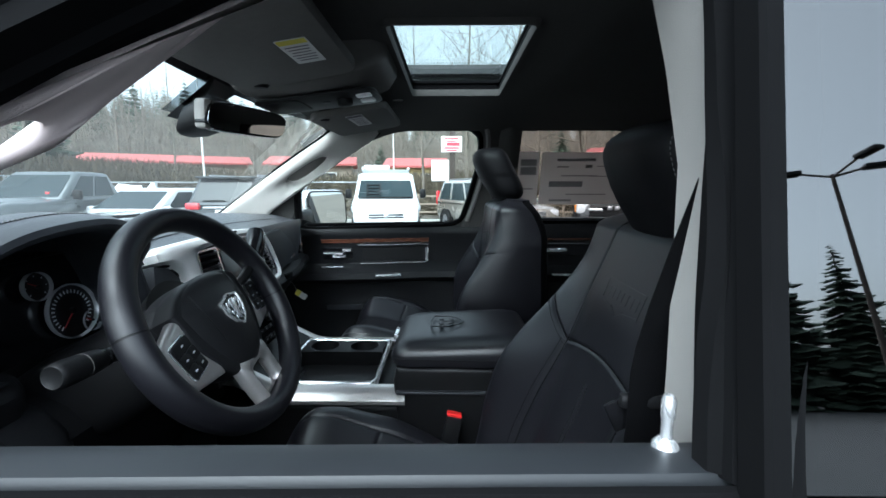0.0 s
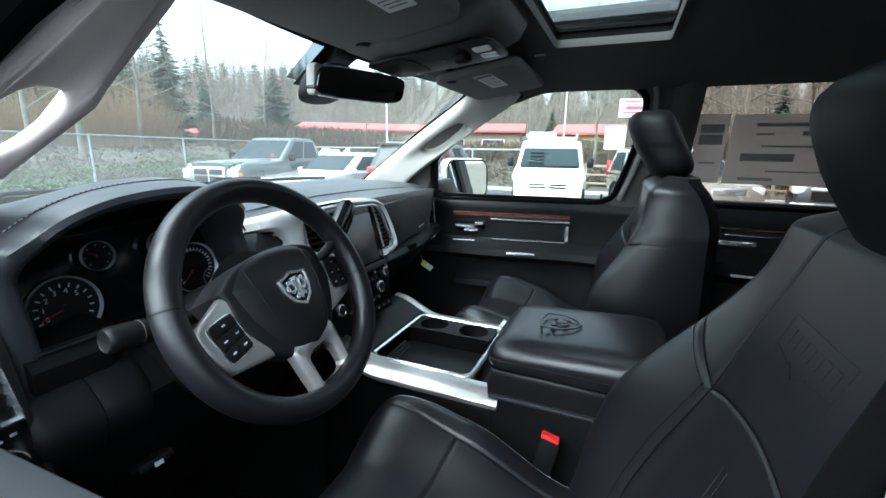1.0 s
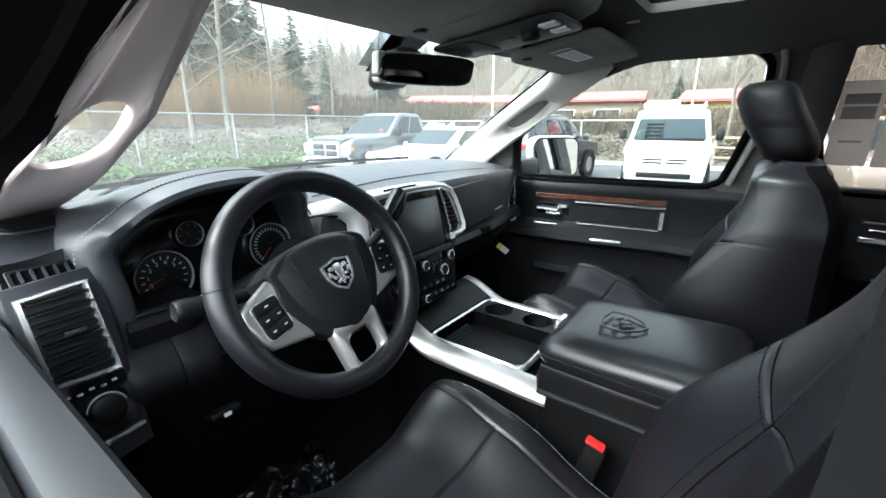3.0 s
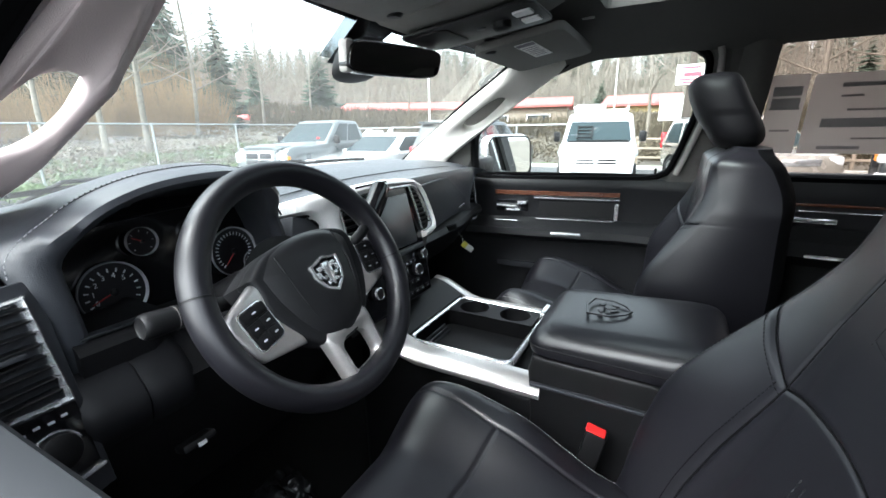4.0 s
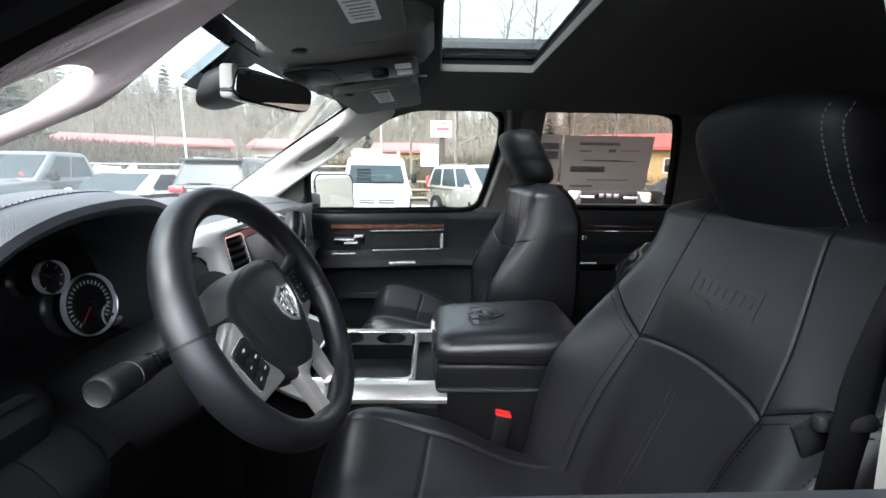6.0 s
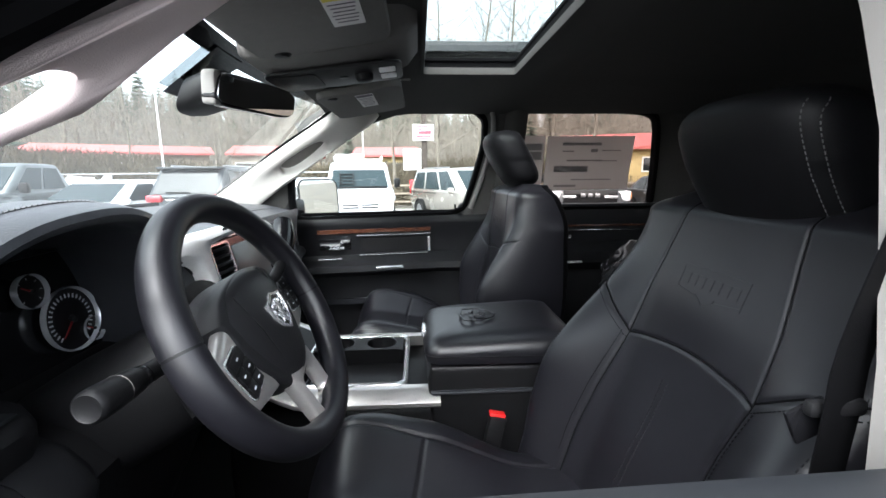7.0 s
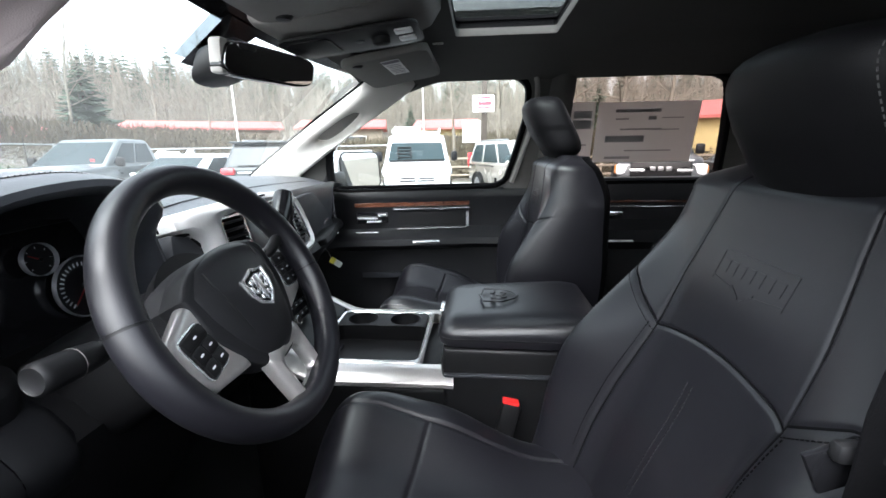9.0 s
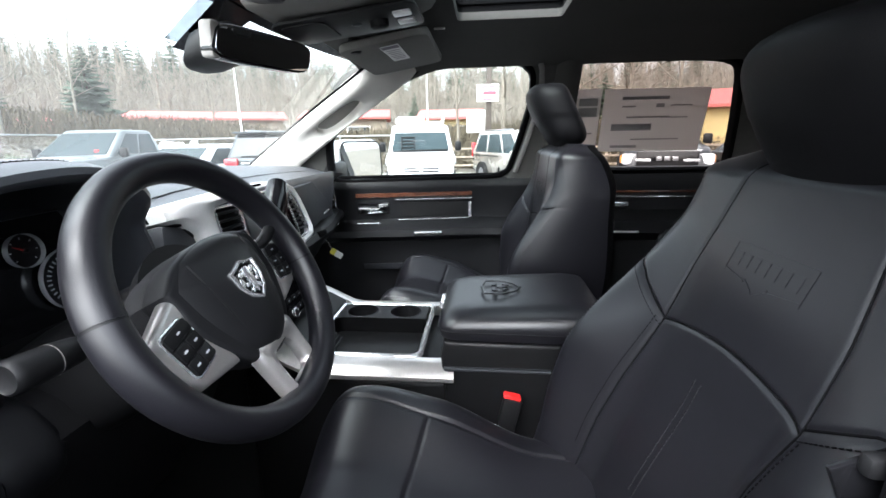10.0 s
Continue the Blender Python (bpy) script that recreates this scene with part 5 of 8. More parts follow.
    sw = put("switch_panel", prism([(-0.037, -0.125), (0.040, -0.118), (0.041, -0.035), (-0.036, -0.030)], 0.004, lm, 0.001), GLOSS_BLACK, d, "gloss black lamp switch panel")
    put("lamp_knob", lathe([(0.021, 0), (0.020, 0.010), (0.015, 0.013), (0, 0.013)], 28, lm @ Matrix.Translation((0.008, -0.082, 0.004))), PLASTIC, sw, "black rotary lamp knob")
    put("knob_ring", tube([lm @ Vector((0.008 + 0.023 * math.cos(a), -0.082 + 0.023 * math.sin(a), 0.006)) for a in np.linspace(0.2, 2.9, 14)], 0.0016, 6), CHROME, sw, "chrome arc")
    for k in range(5):
        put("switch_mark", box(0.006, 0.003, 0.001, (0, 0, 0), 0, m=lm @ Matrix.Translation((-0.026 + 0.013 * k, -0.046 - 0.002 * (k % 2), 0.0045))), WHITE_MARK, sw, "pale mark")
    put("chrome_strip", prism(rounded(0.050, 0.006, 0.002, 2), 0.006, lm @ pose(0.018, -0.122, 0.002, 0, 0, 5), 0.001), CHROME, sw, "chrome strip")
    dm = facing((-0.598, 0.388, 1.490), (-0.05, 1, 0), (-0.9, 0, 0.7))
    dv = put("demister_vent", frame_plate(rounded(0.074, 0.03, 0.004), rounded(0.062, 0.02, 0.003), 0.004, dm), PLASTIC, d, "black side demister vent")
    put("vent_well", prism(rounded(0.064, 0.022, 0.003), 0.001, dm, 0), RUBBER, dv)
    for k in range(5):
        put("slat", prism(rounded(0.003, 0.02, 0.001, 1), 0.006, dm @ Matrix.Translation((-0.024 + 0.012 * k, 0, 0.0)), 0), PLASTIC_GREY, dv)
    sm = facing((-0.78, 0.42, dash_top(-0.78, 0.42) + 0.004), (-0.2, 1, 0), (-1, 0, 0.1))
    grille = put("speaker_grille", prism(rounded(0.10, 0.07, 0.02), 0.004, sm, 0.001), PLASTIC_GREY, d, "dark speaker grille")
    for k in range(9):
        put("grille_rib", prism(rounded(0.084, 0.0025, 0.001, 1), 0.002, sm @ Matrix.Translation((0, -0.026 + 0.0065 * k, 0.004)), 0), PLASTIC, grille)
    # centre stack
    cm = facing((-0.549, 1.055, 1.40), (0, 1, 0), (-0.24, 0, 1))
    outer = [(-0.178, -0.035), (-0.176, 0.0), (-0.175, 0.04), (-0.182, 0.075), (-0.200, 0.097), (-0.236, 0.107), (-0.239, 0.122), (-0.226, 0.132), (-0.146, 0.136), (-0.05, 0.139), (0.05, 0.140), (0.12, 0.135), (0.165, 0.127), (0.196, 0.110), (0.212, 0.08), (0.224, 0.04), (0.231, 0.0), (0.226, -0.018), (0.200, -0.029), (0.165, -0.032)]
    inner = [(-0.150, -0.035), (-0.142, 0.0), (-0.133, 0.05), (-0.131, 0.080), (-0.127, 0.094), (-0.121, 0.101), (-0.115, 0.106), (-0.107, 0.110), (-0.09, 0.112), (-0.045, 0.115), (0.05, 0.117), (0.118, 0.115), (0.155, 0.114), (0.184, 0.104), (0.200, 0.077), (0.211, 0.038), (0.217, 0.002), (0.210, -0.011), (0.192, -0.013), (0.168, -0.015)]
    sec = []
    for (a, b), (c0, d0) in zip(outer, inner):
        mix = lambda k, z: (a + (c0 - a) * k, b + (d0 - b) * k, z)
        sec.append([cm @ Vector(q) for q in (mix(0, -0.05), mix(0, 0.012), mix(0.08, 0.019), mix(0.2, 0.023), mix(0.6, 0.026), mix(0.88, 0.020), mix(1, 0.013), mix(1, -0.01))])
    st = put("centre_bezel", loft(sec, True, True), SILVER, d, "satin silver surround")
    put("bezel_edge", tube([cm @ Vector((x, y, 0.015)) for x, y in inner[9:]], 0.0026, 8), CHROME, st, "bright inner edge")
    back = [(-0.176, -0.178), (0.160, -0.178), (0.182, -0.06), (0.222, 0.0), (0.206, 0.08), (0.188, 0.108), (0.16, 0.122), (0.05, 0.134), (-0.146, 0.130), (-0.222, 0.126), (-0.230, 0.110), (-0.195, 0.092), (-0.176, 0.06)]
    put("stack_body", prism(back, 0.16, cm @ Matrix.Translation((0, 0, -0.157)), 0.004), PLASTIC, st)
    put("side_panel", prism([(-0.262, -0.12), (-0.180, -0.12), (-0.180, 0.066), (-0.202, 0.092), (-0.240, 0.102), (-0.256, 0.06)], 0.05, cm @ Matrix.Translation((0, 0, -0.048)), 0.004), PLASTIC_GREY, st, "charcoal panel beside the gauges")
    put("top_slot", prism(rounded(0.118, 0.011, 0.004), 0.004, cm @ pose(-0.014, 0.1295, 0.0205, 0, 0, 1), 0.001), RUBBER, st, "dark tray slot in the surround's top")
    put("stack_face", prism([(-0.150, -0.172), (0.152, -0.172), (0.166, -0.03), (0.160, 0.112), (-0.10, 0.110), (-0.128, 0.09), (-0.140, 0.0)], 0.004, cm @ Matrix.Translation((0, 0, 0.003)), 0), GLOSS_BLACK, st)
    sc = put("screen", prism(rounded(0.172, 0.130, 0.006), 0.006, cm @ Matrix.Translation((0.046, 0.030, 0.007)), 0.0015), SCREEN, st, "dark touch screen, switched off")
    put("screen_ledge", prism(rounded(0.215, 0.014, 0.004), 0.010, cm @ Matrix.Translation((0.047, -0.048, 0.006)), 0.002), PLASTIC_GREY, st)
    def vent(cx, cy, w, h, n, tilt):
        f = put("vent_frame", frame_plate(rounded(w + 0.010, h + 0.012, 0.008, 5, cx, cy), rounded(w, h, 0.005, 5, cx, cy), 0.010, cm @ Matrix.Translation((0, 0, 0.006))), CHROME, st, "chrome-edged vent")
        put("vent_well", prism(rounded(w, h, 0.005, 5, cx, cy), 0.001, cm @ Matrix.Translation((0, 0, 0.0066)), 0), RUBBER, f)
        for k in range(n):
            put("slat", prism(rounded(w * 0.94, 0.004, 0.001, 1), 0.009, cm @ pose(cx, cy - h * 0.42 + h * 0.84 * k / (n - 1), 0.007, 15, 0, 0), 0.0006), PLASTIC, f)
    vent(-0.088, 0.060, 0.070, 0.088, 6, 0)
    # outboard vent: a slanted well with slats and a bright inner rail
    rv = [(0.150, 0.108), (0.178, 0.101), (0.213, 0.006), (0.168, -0.006)]
    f = put("vent_well", prism(rv[::-1], 0.003, cm @ Matrix.Translation((0, 0, 0.006)), 0), RUBBER, st, "dark vent well")
    for k in range(8):
        y = 0.008 + 0.0125 * k
        xa, xb = 0.168 - 0.018 * (y + 0.006) / 0.114 + 0.003, 0.213 - 0.035 * (y - 0.006) / 0.095 - 0.003
        put("slat", prism(rounded(xb - xa, 0.004, 0.001, 1), 0.009, cm @ pose((xa + xb) / 2, y, 0.008, 15, 0, 0), 0.0006), PLASTIC_GREY, f)
    put("vent_rail", tube([cm @ Vector(q) for q in ((0.150, 0.112, 0.012), (0.158, 0.06, 0.014), (0.166, -0.008, 0.012))], 0.0035, 8), CHROME, st, "chrome rail between screen and vent")
    def knob(x, y, r, name="knob", label="black knob with bright rim"):
        k = put(name, lathe([(r, 0), (r, 0.014), (r * 0.85, 0.017), (0, 0.017)], 24, cm @ Matrix.Translation((x, y, 0.006))), PLASTIC, st, label)
        put("knob_rim", lathe([(r * 1.02, 0.012), (r * 1.02, 0.0165), (r * 0.88, 0.0178), (r * 0.86, 0.0172)], 24, cm @ Matrix.Translation((x, y, 0.006)), False), CHROME, k)
    for x, y, r in ((0.026, -0.076, 0.013), (0.138, -0.072, 0.013), (0.098, -0.104, 0.015), (-0.076, -0.112, 0.014), (0.010, -0.160, 0.011)):
        knob(x, y, r)
    for row, (n, y, w) in enumerate(((4, -0.080, 0.013), (6, -0.132, 0.020), (5, -0.158, 0.020))):
        for k in range(n):
            b = put("button", prism(rounded(w, 0.010, 0.002, 2), 0.004, cm @ Matrix.Translation((0.048 + 0.018 * k if row == 0 else (-0.035 if row == 1 else 0.03) + 0.026 * k, y, 0.006)), 0.001), PLASTIC, st)
            put("button_mark", box(0.005, 0.0018, 0.0006, (0, 0, 0), 0, m=cm @ Matrix.Translation((0.048 + 0.018 * k if row == 0 else (-0.035 if row == 1 else 0.03) + 0.026 * k, y, 0.0104))), WHITE_MARK, st, "pale mark")
    # passenger side: glove boxes, end vent
    gm = facing((-0.628, 1.50, 1.44), (-0.10, 1, 0), (-0.05, 0, 1))
    gb = put("glove_box_door", prism([(-0.172, 0.056), (-0.085, -0.092), (0.10, -0.078), (0.196, -0.064), (0.214, -0.02), (0.208, 0.02), (0.160, 0.060), (0.02, 0.062)], 0.016, gm @ Matrix.Translation((0, 0, -0.004)), 0.006, 3), PLASTIC_GREY, d, "charcoal upper glove box door")
    put("name_strip", prism(rounded(0.060, 0.007, 0.002, 2), 0.003, gm @ pose(0.150, -0.058, 0.012, 0, 0, 6), 0.0008), CHROME, gb, "bright name strip")
    lg = put("lower_glove_box", loft([[(x - 0.05 * soft(1.55, 1.86, y), y, z + 0.015 * soft(1.3, 1.8, y)) for x, z in ((-0.68, 1.350), (-0.620, 1.346), (-0.592, 1.338), (-0.584, 1.322), (-0.590, 1.306), (-0.625, 1.285), (-0.66, 1.22), (-0.72, 1.20))] for y in np.linspace(1.245, 1.86, 16)], True, True), PLASTIC, d, "black lower glove box with a shelf lip")
    put("latch", box(0.02, 0.06, 0.020, (-0.594, 1.50, 1.334), 0.004), RUBBER, lg, "black latch recess")
    em = facing((-0.683, 1.842, 1.395), (0.30, 1, 0), (0.0, 0.36, 1))
    ev = put("end_vent", frame_plate(rounded(0.046, 0.205, 0.014), rounded(0.030, 0.184, 0.009), 0.014, em), CHROME, d, "chrome-framed end vent")
    put("vent_well", prism(rounded(0.032, 0.186, 0.009), 0.002, em, 0), RUBBER, ev)
    for k in range(9):
        put("slat", prism(rounded(0.030, 0.004, 0.001, 1), 0.010, em @ pose(0, -0.072 + 0.018 * k, 0.002, 15, 0, 0), 0.0006), PLASTIC, ev)
    # the seam that runs along the dash top on the passenger side
    put("top_seam", tube([(x, y, dash_top(x, y) + 0.0006) for x, y in ((-0.66, 0.86), (-0.685, 1.0), (-0.70, 1.15), (-0.70, 1.35), (-0.69, 1.6), (-0.69, 1.80))], 0.0014, 6), PLASTIC, d)
    return d


build_dashboard()


def build_tag():
    t = thing("paper_tag", "small yellow and white paper tag hanging under the dash", "paper tag", (-0.620, 1.655, 1.236))
    m = facing((0, 0, 0), (0.45, 0.35, -0.45), (0.3, 0.3, 0.9))
    part("tag_sheet", prism(rounded(0.045, 0.022, 0.003, 2, 0.022), 0.0008, m, 0), PAPER, t, "white paper")
    part("tag_head", prism(rounded(0.020, 0.0225, 0.003, 2, 0.004), 0.0011, m, 0), YELLOW, t, "yellow paper")
    part("string", tube([(0, 0, 0), (-0.01, 0.0, 0.03), (-0.04, 0.0, 0.06)], 0.0007, 5), PAPER, t)


build_tag()


# ---- centre console ----
def build_console():
    c = thing("centre_console", "black centre console with silver edges, cup holders and bin", "console", (-0.33, 1.165, 0.66))
    O = Vector((0.33, -1.165, -0.66))
    def put(name, bm, mat, parent=c, label="", sharp=40):
        bm.transform(Matrix.Translation(O))
        return part(name, bm, mat, parent, label, True, sharp)
    zt = lambda x: 1.160 + 0.05 * soft(-0.42, -0.56, x)
    put("body", box(0.50, 0.35, 0.46, (-0.36, 1.185, 0.895), 0.02, 3), PLASTIC, label="black plastic body")
    for side, y0, sg in ((0, 1.012, 1), (1, 1.352, -1)):
        prof = [(0.004, 0.006), (-0.006, 0.004), (-0.022, -0.004), (-0.031, -0.014), (-0.031, -0.022), (-0.024, -0.028), (0.012, -0.03), (0.022, 0.004)]
        put("side_trim", loft([[(x, y0 + sg * o, zt(x) + h) for o, h in prof] for x in np.linspace(-0.565, -0.130, 16)], True, True), SILVER_WARM, c, "satin silver side trim")
    put("pad", slab(lambda u, v: (-0.565 + 0.098 * u, 1.03 + 0.305 * v, zt(-0.565 + 0.098 * u) + 0.003), lambda u, v: (-0.565 + 0.098 * u, 1.03 + 0.305 * v, zt(-0.565 + 0.098 * u) - 0.02), 8, 2), PLASTIC, c, "black rubber pad")
    tray = rounded(0.272, 0.305, 0.024, 5, -0.338, 1.183)
    put("tray_frame", frame_plate(tray, rounded(0.246, 0.279, 0.018, 5, -0.338, 1.183), 0.010, None, (0, 0, 1.158), 0.002), CHROME, c, "chrome tray frame")
    put("bin_wall", loft([[(x, y, z) for x, y in rounded(0.244, 0.186, 0.020, 5, -0.338, 1.138)] for z in (1.166, 1.035)], True, False), RUBBER, c, "black open bin")
    put("bin_floor", prism(rounded(0.242, 0.184, 0.020, 5, -0.338, 1.138), 0.004, None, 0, 1, (0, 0, 1.035)), RUBBER, c)
    for k in range(5):
        put("bin_rib", box(0.004, 0.10, 0.05, (-0.450 + 0.008 * k, 1.14, 1.118 - 0.006 * k), 0.001), PLASTIC_GREY, c)
    # cup holder shelf: a plate with two round wells
    def cup_plate():
        bms = []
        for k, cx in enumerate((-0.401, -0.281)):
            n = 40
            sq, ci = [], []
            for i in range(n):
                a = 2 * math.pi * i / n
                q = max(abs(math.cos(a)) / 0.0605, abs(math.sin(a)) / 0.0455)
                sq.append((cx + math.cos(a) / q, 1.277 + math.sin(a) / q, 1.1665))
                ci.append((cx + 0.042 * math.cos(a), 1.277 + 0.042 * math.sin(a), 1.1665))
            low = [(cx + (x - cx) * 0.93, 1.277 + (y - 1.277) * 0.93, 1.095) for x, y, _ in ci]
            b = loft([sq, ci, low], True, False)
            bms.append(b)
        return join(*bms)
    put("cup_holder", cup_plate(), PLASTIC, c, "black double cup holder")
    for cx in (-0.401, -0.281):
        put("cup_floor", lathe([(0.0395, 0), (0.02, -0.002), (0, -0.002)], 24, Matrix.Translation((cx, 1.277, 1.0965))), PLASTIC_GREY, c)
        put("cup_rim", tube([(cx + 0.0425 * math.cos(a), 1.277 + 0.0425 * math.sin(a), 1.167) for a in np.linspace(0, 2 * math.pi, 33)[:-1]], 0.0014, 6, True), PLASTIC_GREY, c)
    return c


def build_armrest():
    a = thing("armrest_box", "black leather centre armrest with an embossed shield on its lid", "armrest", (0.04, 1.135, 0.66))
    O = Vector((-0.04, -1.135, -0.66))
    def put(name, bm, mat, parent=a, label="", sharp=40):
        bm.transform(Matrix.Translation(O))
        return part(name, bm, mat, parent, label, True, sharp)
    def lid(h, grow):
        pts = []
        for x, y in rounded(0.345 + grow, 0.300 + grow, 0.035, 8, 0.012, 1.135):
            t = soft(0.185, -0.16, x)
            pts.append((x, 1.135 + (y - 1.135) * (0.93 + 0.07 * soft(-0.16, -0.05, x)), h - 0.012 * t * (1 if h > 1.25 else 0)))
        return pts
    rings = [lid(1.226, -0.02), lid(1.228, 0.0), lid(1.245, 0.006), lid(1.268, 0.0), lid(1.283, -0.022), lid(1.2915, -0.06), lid(1.2945, -0.12), lid(1.296, -0.2)]
    L = put("lid", loft(rings, True, True), LEATHER, a, "padded leather lid", 60)
    put("lid_seam", tube([(x, y, 1.2455) for x, y, _ in lid(1.245, 0.0075)], 0.0012, 6, True), PLASTIC, L)
    low = [(-0.150, 0.66), (-0.150, 1.10), (-0.158, 1.19), (-0.150, 1.224), (0.165, 1.224), (0.18, 1.19), (0.20, 0.66)]
    bm = prism(low, 0.285, Matrix(((1, 0, 0, 0), (0, 0, 1, 0.992), (0, 1, 0, 0), (0, 0, 0, 1))), 0.012, 3)
    put("box", bm, PLASTIC, a, "black plastic box")
    put("side_ledge", box(0.34, 0.012, 0.008, (0.02, 0.990, 1.165), 0.003), PLASTIC_GREY, a)
    put("latch", prism(rounded(0.055, 0.018, 0.004, 3), 0.010, Matrix.Translation((0.002, 0, 0)) @ facing((-0.160, 1.13, 1.258), (0, -1, 0), (0.25, 0, 1)), 0.002), CHROME, a, "chrome latch")
    # embossed shield
    sh = [(-0.030, 0.034), (0.0, 0.042), (0.030, 0.034), (0.030, -0.006), (0.016, -0.034), (0.0, -0.044), (-0.016, -0.034), (-0.030, -0.006)]
    sm = facing((-0.032, 1.130, 1.2935), (0, 1, 0), (-1, 0, 0.0)) @ Matrix.Diagonal((1.5, 1.06, 1, 1))
    put("embossing", frame_plate(sh, [(x * 0.88, y * 0.88) for x, y in sh], 0.0030, sm), LEATHER, L, "pressed shield outline")
    for x, y, w, h, r in ((-0.012, 0.012, 0.016, 0.012, 30), (0.012, 0.012, 0.016, 0.012, -30), (0.0, -0.004, 0.012, 0.022, 0), (-0.010, -0.012, 0.006, 0.016, 20), (0.010, -0.012, 0.006, 0.016, -20)):
        put("emboss_bar", prism(oval(w, h, 14, 2.4), 0.0030, sm @ pose(x, y, 0, 0, 0, r), 0.0010), LEATHER, L)


build_console()
build_armrest()


# ---- overhead ----
def build_overhead():
    o = thing("overhead_console", "grey overhead console with black switch strip under the headliner", "overhead console", (-0.32, YC, 1.90))
    O = Vector((0.32, -YC, -1.90))
    def put(name, bm, mat, parent=o, label="", sharp=40):
        bm.transform(Matrix.Translation(O))
        return part(name, bm, mat, parent, label, True, sharp)
    rings = []
    for k, (x, w, z) in enumerate(((-0.52, 0.20, 1.872), (-0.505, 0.24, 1.860), (-0.46, 0.275, 1.855), (-0.36, 0.285, 1.862), (-0.26, 0.285, 1.878), (-0.19, 0.26, 1.905), (-0.165, 0.20, 1.93))):
        rings.append([(x, 1.135 + a * w / 2, z + h) for a, h in ((-1, 0.08), (-1, 0.02), (-0.94, 0.004), (-0.85, 0), (0.85, 0), (0.94, 0.004), (1, 0.02), (1, 0.08))])
    put("housing", loft(rings, True, True), VISOR, label="grey moulded housing")
    m = facing((-0.345, 1.150, 1.8595), (1, 0, 0.12), (0, 1, 0)) @ pose(0, 0, 0, 180, 0, 0)
    s = put("switch_strip", prism(rounded(0.29, 0.165, 0.03), 0.006, m, 0.002), PLASTIC, label="black switch strip")
    put("dial", lathe([(0.020, 0), (0.019, 0.012), (0.013, 0.016), (0, 0.016)], 20, m @ Matrix.Translation((0.058, 0.0, 0.006))), PLASTIC, s, "black rocker knob")
    for k in range(2):
        put("button", prism(rounded(0.036, 0.030, 0.004), 0.005, m @ Matrix.Translation((0.112, 0.030 - 0.056 * k, 0.005)), 0.001), SILVER, s, "bright lit button")
    put("lens", lathe([(0.011, 0), (0.009, 0.003), (0, 0.004)], 18, m @ Matrix.Translation((0.012, 0.0, 0.005))), PLASTIC_GREY, s)
    put("side_panel", prism(rounded(0.09, 0.13, 0.02), 0.004, m @ Matrix.Translation((-0.085, 0, 0.0045)), 0.001), PLASTIC, s)


def build_visor(cy, label, y0, y1):
    v = thing("sun_visor", label, "sun visor", (-0.33, cy, 1.87), "sun visors")
    pts = rounded(0.235, y1 - y0, 0.035, 6)
    rings = []
    slope = lambda x: 0.16 * (x)
    for k, z in ((0.96, -0.012), (0.99, -0.010), (1.0, -0.004), (1.0, 0.006), (0.98, 0.010)):
        rings.append([(x * k, y * k, z + slope(x)) for x, y in pts])
    part("panel", loft(rings, True, True), VISOR, v, "grey cloth-covered panel")
    lx = 0.060 if cy < 1 else 0.012
    m = facing((lx, 0.02 if cy < 1 else -0.07, -0.0128 + 0.16 * lx), (1, 0, 0.16), (0, 1, 0)) @ pose(0, 0, 0, 180, 0, 0) @ Matrix.Diagonal((0.66, 0.92 if cy < 1 else 1.55, 1, 1))
    lab = part("warning_label", prism(rounded(0.075, 0.125, 0.002, 2), 0.0006, m, 0), PAPER, v, "white printed paper label")
    part("label_bar", prism(rounded(0.070, 0.02, 0.001, 1, 0, 0.05), 0.0004, m @ Matrix.Translation((0, 0, 0.0006)), 0), YELLOW if cy < 1 else INK, lab, "coloured heading bar")
    for k in range(6):
        part("text_bar", prism(rounded(0.060 - 0.006 * (k % 3), 0.004, 0.0004, 1, 0, 0.026 - 0.014 * k), 0.0003, m @ Matrix.Translation((0, 0, 0.0006)), 0), INK, lab, "grey printed bar")
    part("pivot", lathe([(0.017, 0.02), (0.017, -0.010), (0.012, -0.016), (0, -0.017)], 18, Matrix.Translation((-0.075, (0.17 if cy < 1.15 else -0.17), -0.012))), PLASTIC, v, "dark pivot clip")


build_overhead()
build_visor(0.770, "grey cloth sun visor with white label, folded up over driver", 0.58, 0.965)
build_visor(1.545, "grey cloth sun visor with white label, folded up over passenger", 1.345, 1.75)


def coat_hook(x, y):
    h = thing("ceiling_clip", "small grey plastic clip in the headliner", "clip", (x, y, headliner_z(x, y)))
    part("bezel", frame_plate(rounded(0.034, 0.014, 0.004), rounded(0.020, 0.006, 0.002), 0.004, pose(0, 0, 0, 180, 0, 0)), TRIM, h)
    part("slot", prism(rounded(0.022, 0.008, 0.002), 0.002, pose(0, 0, 0, 180, 0, 0), 0), PLASTIC, h)


coat_hook(-0.207, 1.60)
coat_hook(-0.20, 0.66)


